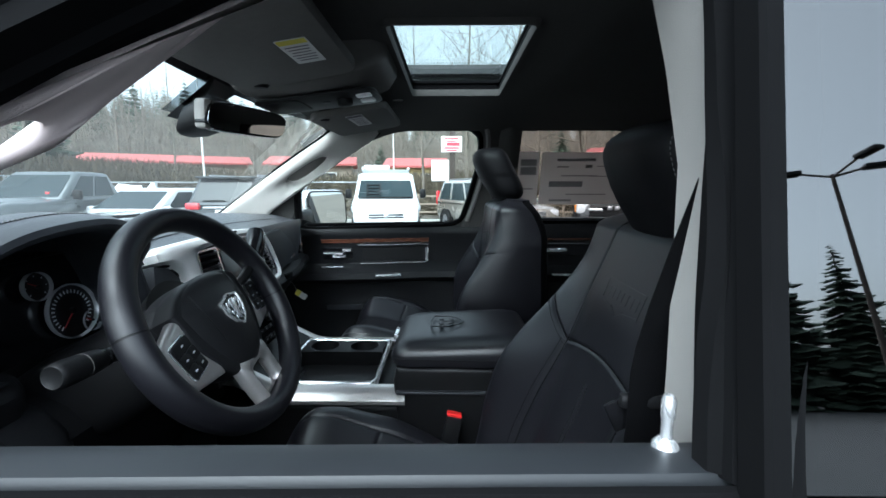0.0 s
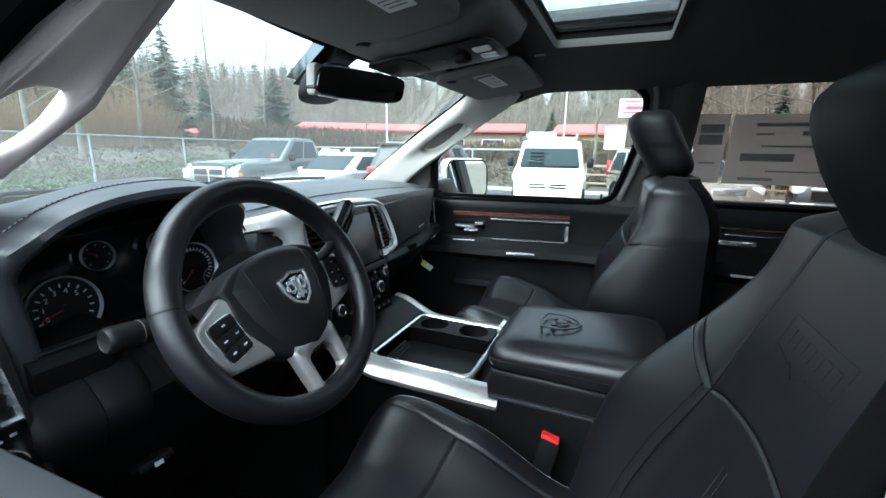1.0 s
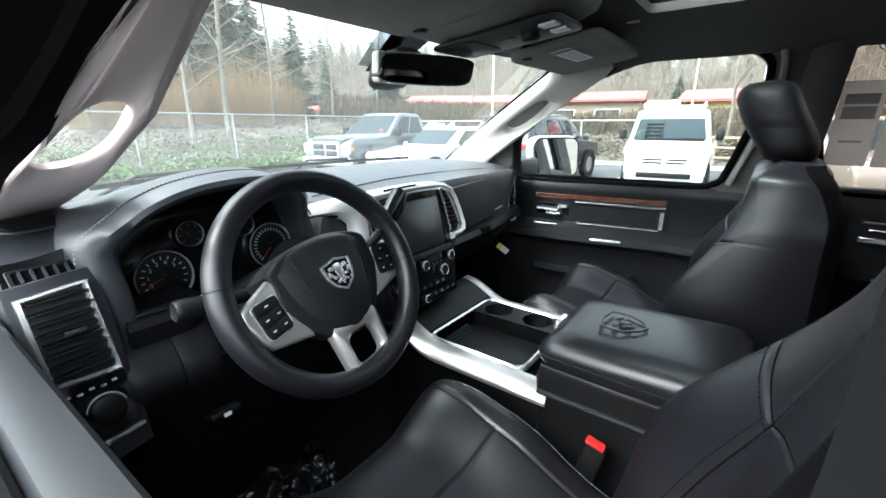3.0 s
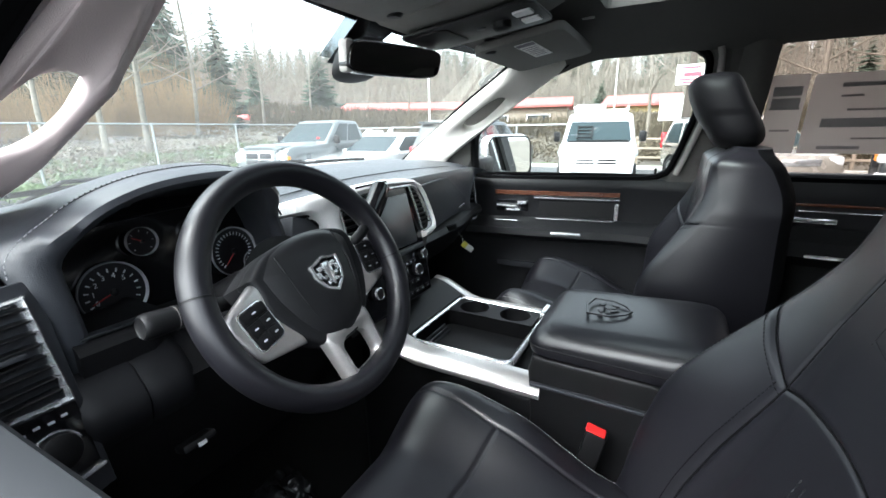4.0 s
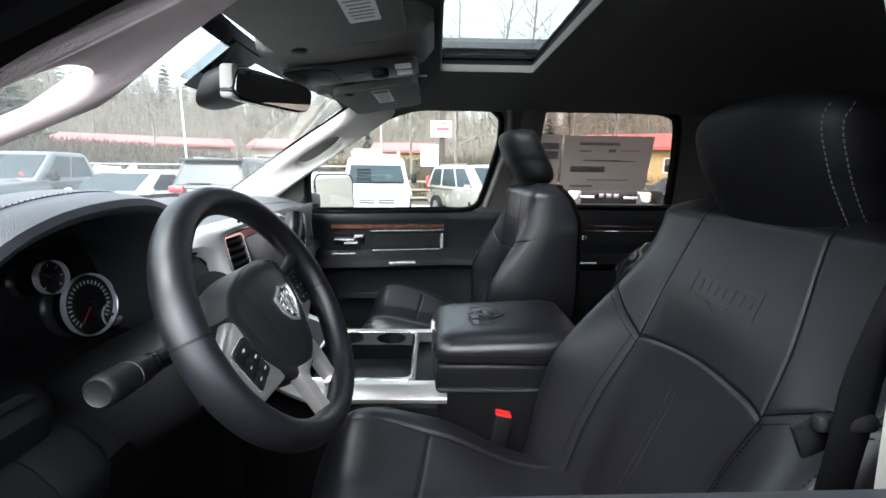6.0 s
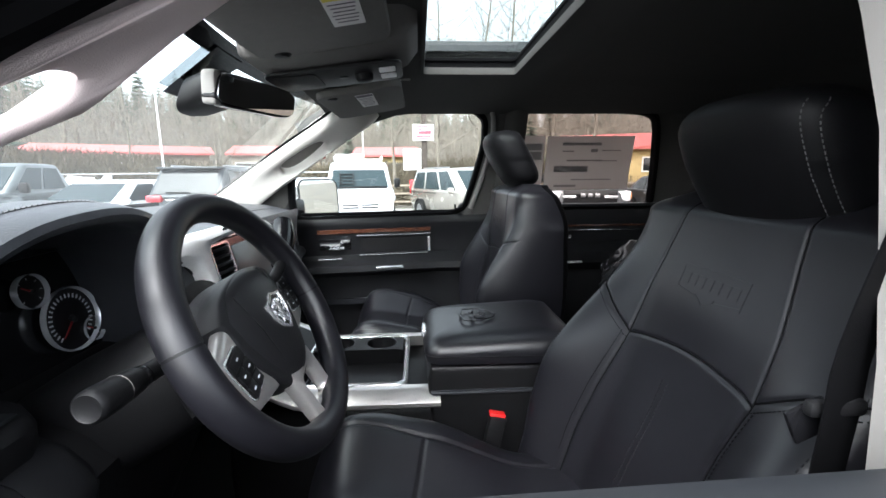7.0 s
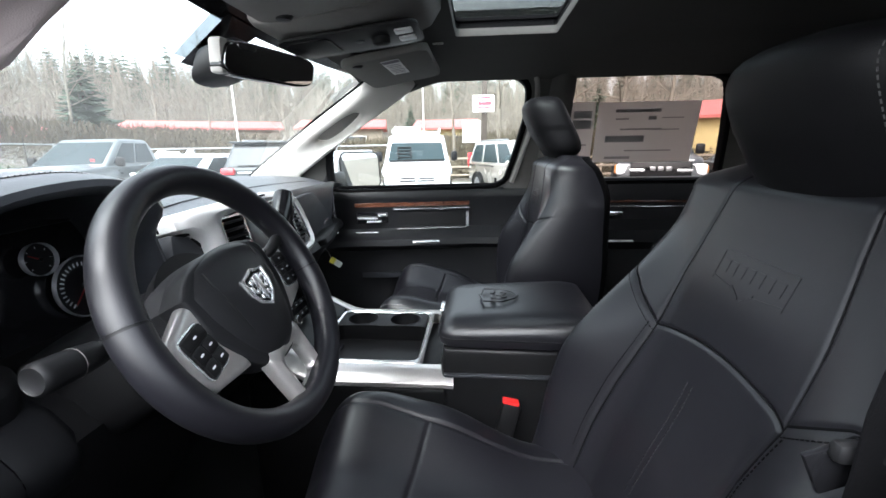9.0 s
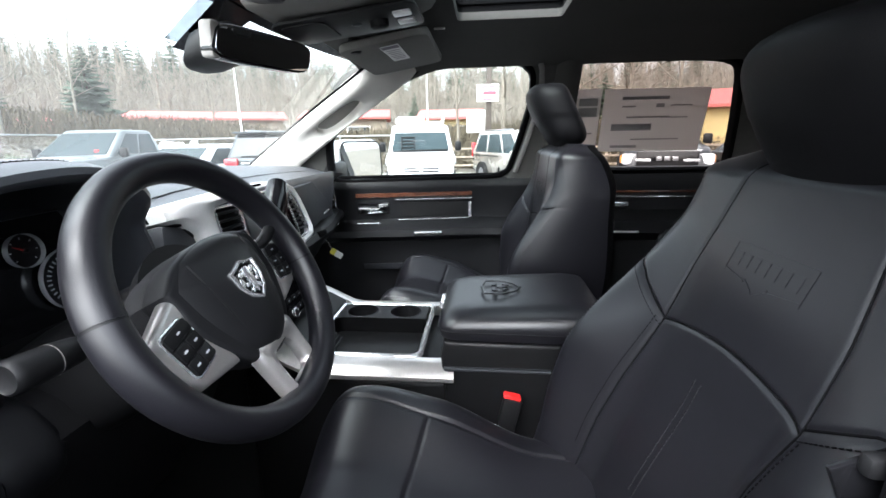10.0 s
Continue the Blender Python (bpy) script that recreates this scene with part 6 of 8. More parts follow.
def build_mirror():
    r = thing("rear_view_mirror", "black rear-view mirror on a windshield mount", "mirror", (-0.502, 1.084, 1.800))
    m = facing((0, 0, 0), (0.070, 0.25, 0.004), (0.05, -0.02, 1))
    sh = [(x + 0.004 + 0.010 * (y / 0.04), y) for x, y in oval(0.262, 0.066, 48, 5.0)]
    part("shell", prism(sh, 0.034, m @ Matrix.Translation((0, 0, -0.030)), 0.009, 4), GLOSS_BLACK, r, "gloss black shell")
    part("mirror_glass", prism([(x * 0.955, y * 0.86) for x, y in sh], 0.002, m @ Matrix.Translation((0, 0, 0.0030)), 0), MIRROR, r, "silver mirror glass")
    part("end_cap", prism([(x * 0.09 - 0.118, y * 0.93) for x, y in sh], 0.030, m @ Matrix.Translation((0, 0, -0.0285)), 0.006), TRIM_B, r, "pale grey end cap")
    part("arm", tube([m @ Vector((0, 0.0, -0.03)), m @ Vector((0.0, 0.02, -0.08)), Vector((-0.14, -0.01, 0.03))], 0.012, 10), PLASTIC, r, "black arm")
    rings = []
    for s, w, h in ((0.0, 0.09, 0.05), (0.3, 0.12, 0.09), (0.7, 0.125, 0.10), (1.0, 0.11, 0.09)):
        p = Vector((-0.045 - 0.09 * s, 0.004, 0.020 - 0.02 * s))
        rings.append([p + Vector((0.35 * y, x, 0.8 * y)) for x, y in oval(w, h, 28, 3.2)])
    part("sensor_housing", loft(rings, True, True), PLASTIC, r, "black sensor housing")


build_mirror()


# ---- outside: the lot, its vehicles, fences, trees and buildings ----
GZ = 0.08
ASPHALT = material("wet_asphalt", (0.055, 0.056, 0.058), 0.6, vary=0.35, scale=3.0, patch=0.25, bump=0.4, bump_scale=90)
SOIL = material("brown_bank", (0.12, 0.105, 0.085), 0.9, vary=0.45, scale=2.0, patch=0.2, bump=0.5, bump_scale=12)
PAINT_LINE = material("white_road_paint", (0.6, 0.6, 0.58), 0.7, vary=0.25, scale=14)
CAR_WHITE = material("white_car_paint", (0.66, 0.67, 0.68), 0.2, coat=1.0, vary=0.02)
CAR_GREY = material("grey_green_car_paint", (0.10, 0.114, 0.120), 0.30, metal=0.35, coat=0.9, vary=0.03)
CAR_SLATE = material("slate_car_paint", (0.035, 0.04, 0.046), 0.35, metal=0.3, coat=0.3, vary=0.03)
CAR_GOLD = material("champagne_car_paint", (0.42, 0.39, 0.35), 0.25, metal=0.4, coat=1.0, vary=0.03)
CAR_GLASS = material("car_glass", (0.022, 0.034, 0.038), 0.06, vary=0.05, spec=0.35)
CAR_GLASS_DARK = material("dark_car_glass", (0.015, 0.018, 0.02), 0.05, vary=0.05)
TYRE = material("tyre_rubber", (0.02, 0.02, 0.02), 0.8)
ALLOY = material("wheel_alloy", (0.4, 0.4, 0.42), 0.3, metal=0.9)
LAMP_LENS = material("clear_lamp", (0.7, 0.72, 0.75), 0.1, coat=1.0)
AMBER = material("amber_lens", (0.7, 0.25, 0.03), 0.2)
TAIL_RED = material("red_lens", (0.55, 0.02, 0.03), 0.2, coat=1.0)
BARK_PALE = material("pale_alder_bark", (0.19, 0.172, 0.142), 0.9, vary=0.4, scale=9, patch=1.5)
BARK_GREY = material("grey_brown_twigs", (0.18, 0.157, 0.13), 0.9, vary=0.35, scale=5)
BARK_DARK = material("dark_bark", (0.06, 0.048, 0.04), 0.9, vary=0.3)
NEEDLES = material("conifer_needles", (0.062, 0.088, 0.062), 0.8, vary=0.5, scale=6, patch=0.6)
WILLOW = material("orange_willow_twigs", (0.21, 0.145, 0.08), 0.9, vary=0.35, scale=5)
IVY = material("green_ivy", (0.075, 0.118, 0.036), 0.6, vary=0.5, scale=8, patch=0.7)
BRAMBLE = material("brown_bramble", (0.088, 0.072, 0.048), 0.9, vary=0.45, scale=6, patch=0.6)
GALV = material("galvanised_steel", (0.42, 0.44, 0.45), 0.45, metal=0.7, vary=0.15)
ROOF_RED = material("red_metal_roof", (0.42, 0.105, 0.095), 0.55, vary=0.12, scale=2)
WALL_TAN = material("tan_siding", (0.26, 0.215, 0.17), 0.85, vary=0.12, scale=2)
WALL_YELLOW = material("yellow_siding", (0.46, 0.36, 0.17), 0.85, vary=0.08, scale=2)
SIGN_WHITE = material("white_sign_board", (0.75, 0.74, 0.73), 0.5, vary=0.06)
SIGN_RED = material("red_sign_ink", (0.6, 0.06, 0.09), 0.5)
SNOW = material("old_snow", (0.8, 0.82, 0.85), 0.7, vary=0.1)


def soup(name, verts, faces, mat, parent=None, label="", smooth=False):
    me = bpy.data.meshes.new(name)
    me.from_pydata([tuple(map(float, v)) for v in verts], [], faces)
    me.materials.append(mat)
    if smooth:
        me.polygons.foreach_set("use_smooth", [True] * len(me.polygons))
    ob = new(name, me)
    if parent is not None:
        ob.parent = parent
    if label:
        ob["label"] = label
    return ob


def build_ground():
    def g(x, y):
        d = math.hypot(x, y)
        rise = (0.9 * soft(20, 42, d) + 16.0 * soft(64, 150, d)) * soft(-10, 14, y + 0.25 * abs(x)) + 1.0 * soft(-17, -26, x)
        return GZ + rise + (0.25 * noise.noise(Vector((x * 0.15, y * 0.15, 0))) * soft(17, 24, max(y, -x)))
    xs = [-3000, -1000, -300, -160, -120, -90, -70, -55, -45, -38, -32, -27, -23, -20, -18, -16.6, -16.4, -12, -8, -4, 0, 4, 8, 12, 18, 26, 40, 60, 90, 160, 400, 1200, 3000]
    ys = [-3000, -800, -200, -80, -40, -20, -10, 0, 5, 10, 15, 18.4, 18.6, 21, 25, 30, 36, 42, 50, 60, 72, 84, 98, 112, 128, 150, 200, 400, 1000, 3000]
    verts = [(x, y, g(x, y)) for x in xs for y in ys]
    n = len(ys)
    faces = [(i * n + j, (i + 1) * n + j, (i + 1) * n + j + 1, i * n + j + 1) for i in range(len(xs) - 1) for j in range(n - 1)]
    ob = soup("ground", verts, faces, SOIL, None, "", True)
    tagged(ob, "brown winter ground rising to a wooded hillside", "ground", kind="structure")
    me = bpy.data.meshes.new("road")
    bm = bmesh.new()
    vs = [bm.verts.new((x, y, GZ + 0.012)) for x, y in ((-16.4, -60), (70, -60), (70, 18.4), (-16.4, 18.4))]
    bm.faces.new(vs)
    bmesh.ops.subdivide_edges(bm, edges=bm.edges[:], cuts=6, use_grid_fill=True)
    tagged(part("pavement", bm, ASPHALT, None, "", False), "damp grey asphalt of the parking lot", "asphalt", kind="structure")
    for k in range(9):
        x = -11.6 + 2.75 * k
        tagged(part("lane_line", box(0.10, 5.2, 0.004, (x, 13.2, GZ + 0.016), 0), PAINT_LINE), "worn white parking bay line on asphalt", "parking line", group="parking bay lines", kind="structure")
    tagged(part("kerb", box(34, 0.18, 0.16, (0.6, 18.3, GZ + 0.08), 0.03), material("concrete_kerb", (0.4, 0.39, 0.37), 0.85, vary=0.2)), "grey concrete kerb at the lot's edge", "kerb", kind="structure")
    return g


ground_at = build_ground()


def vehicle(name, label, at, heading, L, W, H, paint, side, belt, roof, zb, glass, panes, wheels, wr=0.36, extras=None, top=0.385, brow=0.09):
    """A parked vehicle. Its front lies along +x before it is turned; heading in degrees."""
    v = thing(name, label, name.replace("_", " "), (at[0], at[1], GZ + 0.012))
    v.rotation_euler = (0, 0, radians(heading))
    bm = prism(side, W, Matrix(((1, 0, 0, 0), (0, 0, 1, -W / 2), (0, 1, 0, 0), (0, 0, 0, 1))), 0.07, 3)
    for q in bm.verts:  # tumblehome of the sides
        k = soft(0.75, 0.3, q.co.z) * 0.05 + soft(0.85, 1.35, q.co.z) * 0.03
        q.co.y *= 1 - k
        q.co.y *= 1 - 0.10 * soft(L / 2 - 0.55, L / 2, abs(q.co.x))
    part("body", bm, paint, v)
    (b0, b1), (r0, r1) = belt, roof
    wb, wr_ = W * 0.47, W * top
    ring = lambda u0, u1, w, z, r: [(x, y, z) for x, y in rounded(u0 - u1, 2 * w, r, 4, (u0 + u1) / 2)]
    cab = loft([ring(b0 + 0.05, b1 - 0.03, wb, zb - 0.05, 0.12), ring(b0, b1, wb, zb, 0.12), ring(r0 + 0.06, r1 - 0.05, wr_ + 0.02, H - 0.07, 0.14), ring(r0, r1, wr_ - 0.02, H - 0.02, 0.16), ring(r0 - 0.15, r1 + 0.15, wr_ - 0.15, H, 0.16)], True, True)
    part("cabin", cab, paint, v)
    # panes lie just proud of the cabin's faces
    def quad(pts, nm, out):
        part(nm, loft([[Vector(p) for p in pts], [Vector(p) + Vector(out) * 0.012 for p in pts]], True, True), glass, v, "", False)
    zt, zl = H - brow, zb + 0.03
    f = lambda z: (z - zb) / (H - 0.07 - zb)
    xf = lambda z: b0 + (r0 + 0.06 - b0) * f(z)
    xr = lambda z: b1 + (r1 - 0.05 - b1) * f(z)
    yw = lambda z: wb + (wr_ + 0.02 - wb) * f(z)
    o = 0.006
    quad([(xf(zl) + o, -yw(zl) * 0.88, zl), (xf(zl) + o, yw(zl) * 0.88, zl), (xf(zt) + o, yw(zt) * 0.86, zt), (xf(zt) + o, -yw(zt) * 0.86, zt)], "windshield", (0.8, 0, 0.4))
    quad([(xr(zl) - o, yw(zl) * 0.85, zl), (xr(zl) - o, -yw(zl) * 0.85, zl), (xr(zt) - o, -yw(zt) * 0.83, zt), (xr(zt) - o, yw(zt) * 0.83, zt)], "rear_window", (-0.9, 0, 0.2))
    for s in (1, -1):
        for a, b in panes:
            P = lambda t, z: (xf(z) + (xr(z) - xf(z)) * t, s * (yw(z) + 0.004), z)
            quad([P(a, zl), P(b, zl), P(b, zt - 0.02), P(a + 0.02, zt - 0.02)][::s], "side_window", (0, s * 0.7, 0.2))
    for x in wheels:
        for s in (1, -1):
            m = Matrix.Translation((x, s * (W / 2 - 0.12), wr)) @ pose(0, 0, 0, 90 * -s, 0, 0)
            w = part("wheel", lathe([(wr * 0.62, -0.10), (wr * 0.95, -0.10), (wr, -0.06), (wr, 0.07), (wr * 0.95, 0.11), (wr * 0.64, 0.11), (wr * 0.62, 0.06)], 28, m), TYRE, v, "black tyre")
            part("rim", lathe([(wr * 0.63, 0.10), (wr * 0.55, 0.07), (wr * 0.2, 0.09), (wr * 0.12, 0.12), (0, 0.12)], 20, m), ALLOY, w)
            part("wheel_arch", lathe([(wr * 1.18, 0.02), (wr * 1.18, 0.124), (wr * 1.02, 0.118), (wr * 1.0, 0.02)], 28, m), PLASTIC, v)
    if extras:
        extras(v)
    return v


def block(v, nm, size, at, mat, label="", bevel=0.03, rz=0.0):
    return part(nm, box(*size, at, bevel, 2, pose(0, 0, 0, 0, 0, rz)), mat, v, label)


def both(v, nm, size, at, mat, label="", bevel=0.03, rz=0.0):
    for s in (1, -1):
        block(v, nm, size, (at[0], s * at[1], at[2]), mat, label, bevel, rz * s)


PICKUP_SIDE = [(2.88, 0.42), (2.93, 0.62), (2.90, 1.02), (2.80, 1.12), (2.2, 1.20), (1.25, 1.27), (-0.9, 1.32), (-2.86, 1.34), (-2.9, 0.58), (-2.4, 0.45)]


def pickup_front(chrome, grille, lamp):
    def go(v):
        def crown(u, w):
            x, t = 1.22 + 1.66 * u, 2 * w - 1
            return Vector((x, t * (0.66 - 0.10 * u), 1.255 - 0.03 * u - 0.055 * u**3 + 0.075 * (1 - abs(t) ** 3.5) - 0.10 * max(0.0, u - 0.9) * 10 * 0.4))
        part("hood", slab(crown, lambda u, w: crown(u, w) - Vector((0, 0, 0.16)), 16, 16), v.children[0].data.materials[0], v, "raised rounded hood")
        for s in (1, -1):
            part("fender", loft([[(x, s * (0.80 + a * w), z0 + b * h) for a, b in oval(2.0, 2.0, 20, 2.6)] for x, w, z0, h in ((2.88, 0.10, 0.86, 0.20), (2.80, 0.17, 0.88, 0.29), (2.5, 0.205, 0.90, 0.33), (1.9, 0.215, 0.90, 0.345), (1.3, 0.205, 0.90, 0.36), (0.95, 0.18, 0.90, 0.34))], True, True), v.children[0].data.materials[0], v, "rounded front fender")
        block(v, "window_sticker", (0.02, 0.10, 0.07), (1.18, 0.55, 1.40), TAIL_RED, "red sticker in the windshield", 0.005)
        block(v, "bumper", (0.18, 1.90, 0.24), (2.93, 0, 0.58), chrome, "bright bumper", 0.06)
        block(v, "grille_surround", (0.08, 1.02, 0.42), (2.93, 0, 0.90), chrome, "bright grille surround", 0.05)
        for y in (-0.245, 0.245):
            for z in (0.80, 0.985):
                block(v, "grille_opening", (0.05, 0.43, 0.155), (2.965, y, z), grille, "dark mesh grille", 0.03)
        both(v, "headlight", (0.10, 0.34, 0.26), (2.87, 0.73, 0.92), lamp, "clear headlight", 0.05, -14)
        both(v, "turn_signal", (0.10, 0.10, 0.10), (2.83, 0.90, 0.93), AMBER, "amber turn signal", 0.03, -20)
        both(v, "side_mirror", (0.12, 0.20, 0.24), (1.0, 1.08, 1.36), PLASTIC, "black door mirror", 0.05)
        both(v, "taillight", (0.05, 0.16, 0.40), (-2.90, 0.88, 1.02), TAIL_RED, "red taillight", 0.02)
        both(v, "door_handle", (0.20, 0.03, 0.04), (-0.05, 0.985, 1.16), PLASTIC, "", 0.01)
        block(v, "wiper", (0.03, 1.2, 0.02), (1.23, 0.05, 1.31), PLASTIC, "black wiper", 0.008)
        part("bed_opening", prism(rounded(1.75, 1.55, 0.05, 3, -1.92), 0.01, None, 0, 1, (0, 0, 1.338)), PLASTIC, v)
        block(v, "antenna", (0.008, 0.008, 0.7), (1.35, -0.85, 1.6), PLASTIC, "thin antenna", 0.0)
    return go


vehicle("pickup_truck", "grey-green four-door pickup truck with chrome grille, parked", (-10.0, 10.9), -85, 5.8, 2.0, 1.92, CAR_GREY, PICKUP_SIDE, (1.28, -0.75), (0.50, -0.52), 1.29, CAR_GLASS, ((0.10, 0.46), (0.50, 0.86)), (1.95, -1.75), 0.39, pickup_front(CHROME, PLASTIC_GREY, LAMP_LENS))


def sedan_bits(v):
    both(v, "headlight", (0.16, 0.40, 0.16), (2.36, 0.66, 0.74), LAMP_LENS, "clear headlight", 0.05, -16)
    block(v, "grille", (0.06, 0.8, 0.26), (2.46, 0, 0.66), CHROME, "bright grille", 0.04)
    both(v, "side_mirror", (0.12, 0.18, 0.14), (0.75, 1.0, 1.02), CAR_WHITE, "white door mirror", 0.05)
    both(v, "taillight", (0.05, 0.22, 0.22), (-2.5, 0.74, 0.86), TAIL_RED, "red taillight", 0.03)
    both(v, "door_handle", (0.18, 0.03, 0.035), (-0.25, 0.955, 0.92), CHROME, "", 0.01)


vehicle("sedan", "white four-door sedan parked between truck and wagon", (-7.7, 10.9), -94, 5.0, 1.9, 1.52, CAR_WHITE, [(2.46, 0.32), (2.5, 0.62), (2.40, 0.86), (1.0, 1.0), (-1.7, 1.04), (-2.45, 1.0), (-2.5, 0.55), (-2.3, 0.34)], (1.0, -1.95), (0.15, -1.15), 1.0, CAR_GLASS, ((0.12, 0.48), (0.52, 0.84)), (1.55, -1.5), 0.35, sedan_bits)


def suv_bits(v):
    both(v, "taillight", (0.14, 0.36, 0.17), (-2.36, 0.74, 1.08), TAIL_RED, "red taillight", 0.04)
    block(v, "bumper", (0.16, 1.8, 0.30), (-2.38, 0, 0.60), CAR_SLATE, "", 0.07)
    block(v, "number_plate", (0.02, 0.32, 0.16), (-2.42, 0, 0.92), PAPER, "plain pale plate", 0.01)
    block(v, "chrome_bar", (0.02, 0.9, 0.05), (-2.43, 0, 1.05), CHROME, "chrome tailgate bar", 0.01)
    block(v, "spoiler", (0.30, 1.42, 0.05), (-2.10, 0, 1.775), CAR_SLATE, "roof spoiler", 0.02)
    block(v, "rear_wiper", (0.02, 0.55, 0.025), (-2.37, 0.2, 1.22), PLASTIC, "black wiper", 0.008)
    both(v, "roof_rack_bar", (1.8, 0.05, 0.05), (-0.9, 0.62, 1.82), ALLOY, "silver roof rail", 0.02)
    both(v, "side_mirror", (0.12, 0.18, 0.18), (0.85, 1.05, 1.22), CAR_SLATE, "door mirror", 0.05)
    both(v, "headlight", (0.16, 0.40, 0.16), (2.25, 0.66, 0.92), LAMP_LENS, "clear headlight", 0.05, -16)


vehicle("sport_utility_car", "dark grey sport utility car parked with its tail to the aisle", (-5.35, 12.5), 87, 4.8, 1.94, 1.80, CAR_SLATE, [(2.36, 0.40), (2.4, 0.80), (2.25, 1.06), (1.0, 1.16), (-2.3, 1.20), (-2.4, 0.9), (-2.36, 0.45)], (1.05, -2.36), (0.25, -2.05), 1.16, CAR_GLASS_DARK, ((0.10, 0.36), (0.40, 0.66), (0.70, 0.92)), (1.5, -1.5), 0.38, suv_bits)


def van_bits(v):
    both(v, "headlight", (0.34, 0.20, 0.20), (2.04, 0.77, 0.99), LAMP_LENS, "clear swept headlight", 0.07, -28)
    for y in (-0.25, 0.25):
        for z in (0.77, 0.84):
            block(v, "grille_opening", (0.05, 0.40, 0.04), (2.32, y, z), PLASTIC, "dark grille slot", 0.015)
    block(v, "badge", (0.04, 0.10, 0.10), (2.335, 0, 0.80), CHROME, "plain bright badge", 0.03)
    block(v, "lower_grille", (0.05, 1.1, 0.12), (2.34, 0, 0.50), PLASTIC, "dark lower grille", 0.04)
    both(v, "fog_lamp", (0.05, 0.16, 0.10), (2.27, 0.72, 0.52), PLASTIC_GREY, "dark fog lamp pocket", 0.03, -20)
    both(v, "side_mirror", (0.14, 0.17, 0.26), (1.25, 1.02, 1.36), PLASTIC, "black door mirror", 0.05)
    block(v, "wiper", (0.02, 1.2, 0.02), (1.59, 0.1, 1.275), PLASTIC, "black wiper", 0.006)
    block(v, "cowl", (0.10, 1.45, 0.03), (1.60, 0, 1.250), PLASTIC, "dark cowl under the windshield", 0.012)
    for x in (0.45, -0.6, -1.75):
        block(v, "rack_bar", (0.06, 1.40, 0.05), (x, 0, 2.02), GALV, "white rack bar", 0.015)
        both(v, "rack_foot", (0.08, 0.06, 0.10), (x, 0.64, 1.97), GALV, "", 0.015)
    both(v, "rack_rail", (2.6, 0.05, 0.08), (-0.6, 0.66, 2.07), CAR_WHITE, "white rack rail", 0.02)
    block(v, "rack_box", (0.5, 0.75, 0.13), (0.20, -0.26, 2.11), CAR_WHITE, "white box on the rack", 0.03)
    for y in (-0.16, -0.50):
        part("ladder_rail", box(0.02, 0.035, 0.50, (1.38, y, 1.47), 0.0, 1, pose(0, 0, 0, 0, -52, 0)), PLASTIC, v, "dark ladder rail")
    for k in range(4):
        block(v, "ladder_rung", (0.02, 0.36, 0.03), (1.53 - 0.10 * k, -0.33, 1.345 + 0.083 * k), PLASTIC, "", 0.0)


vehicle("cargo_van", "white compact cargo van with roof rack facing the aisle", (-1.95, 13.05), -82, 4.7, 1.83, 1.94, CAR_WHITE, [(2.28, 0.34), (2.35, 0.58), (2.31, 0.90), (2.20, 1.00), (1.95, 1.10), (1.60, 1.24), (-2.3, 1.24), (-2.35, 0.4)], (1.60, -2.33), (0.80, -2.2), 1.23, CAR_GLASS, ((0.10, 0.34),), (1.45, -1.55), 0.33, van_bits, 0.415, 0.22)


def minivan_bits(v):
    both(v, "headlight", (0.22, 0.36, 0.20), (2.36, 0.72, 0.80), LAMP_LENS, "clear headlight", 0.05, -20)
    block(v, "grille", (0.06, 0.8, 0.16), (2.50, 0, 0.78), CHROME, "bright grille", 0.03)
    both(v, "side_mirror", (0.14, 0.20, 0.18), (1.05, 1.10, 1.10), CAR_GOLD, "door mirror", 0.05)
    both(v, "roof_rack_bar", (2.0, 0.05, 0.05), (-0.9, 0.62, 1.80), ALLOY, "silver roof rail", 0.02)
    both(v, "side_groove", (2.0, 0.02, 0.03), (-1.2, 0.985, 0.98), PLASTIC, "sliding door groove", 0.0)
    both(v, "taillight", (0.06, 0.16, 0.5), (-2.5, 0.84, 1.15), TAIL_RED, "red taillight", 0.03)


vehicle("minivan", "champagne minivan parked at a slant beside the white van", (1.35, 14.2), -66, 5.1, 1.98, 1.78, CAR_GOLD, [(2.48, 0.34), (2.55, 0.62), (2.40, 0.92), (1.55, 1.08), (-2.4, 1.12), (-2.55, 0.7), (-2.5, 0.36)], (1.6, -2.48), (0.60, -2.15), 1.06, CAR_GLASS, ((0.12, 0.36), (0.39, 0.66), (0.69, 0.92)), (1.6, -1.55), 0.35, minivan_bits)


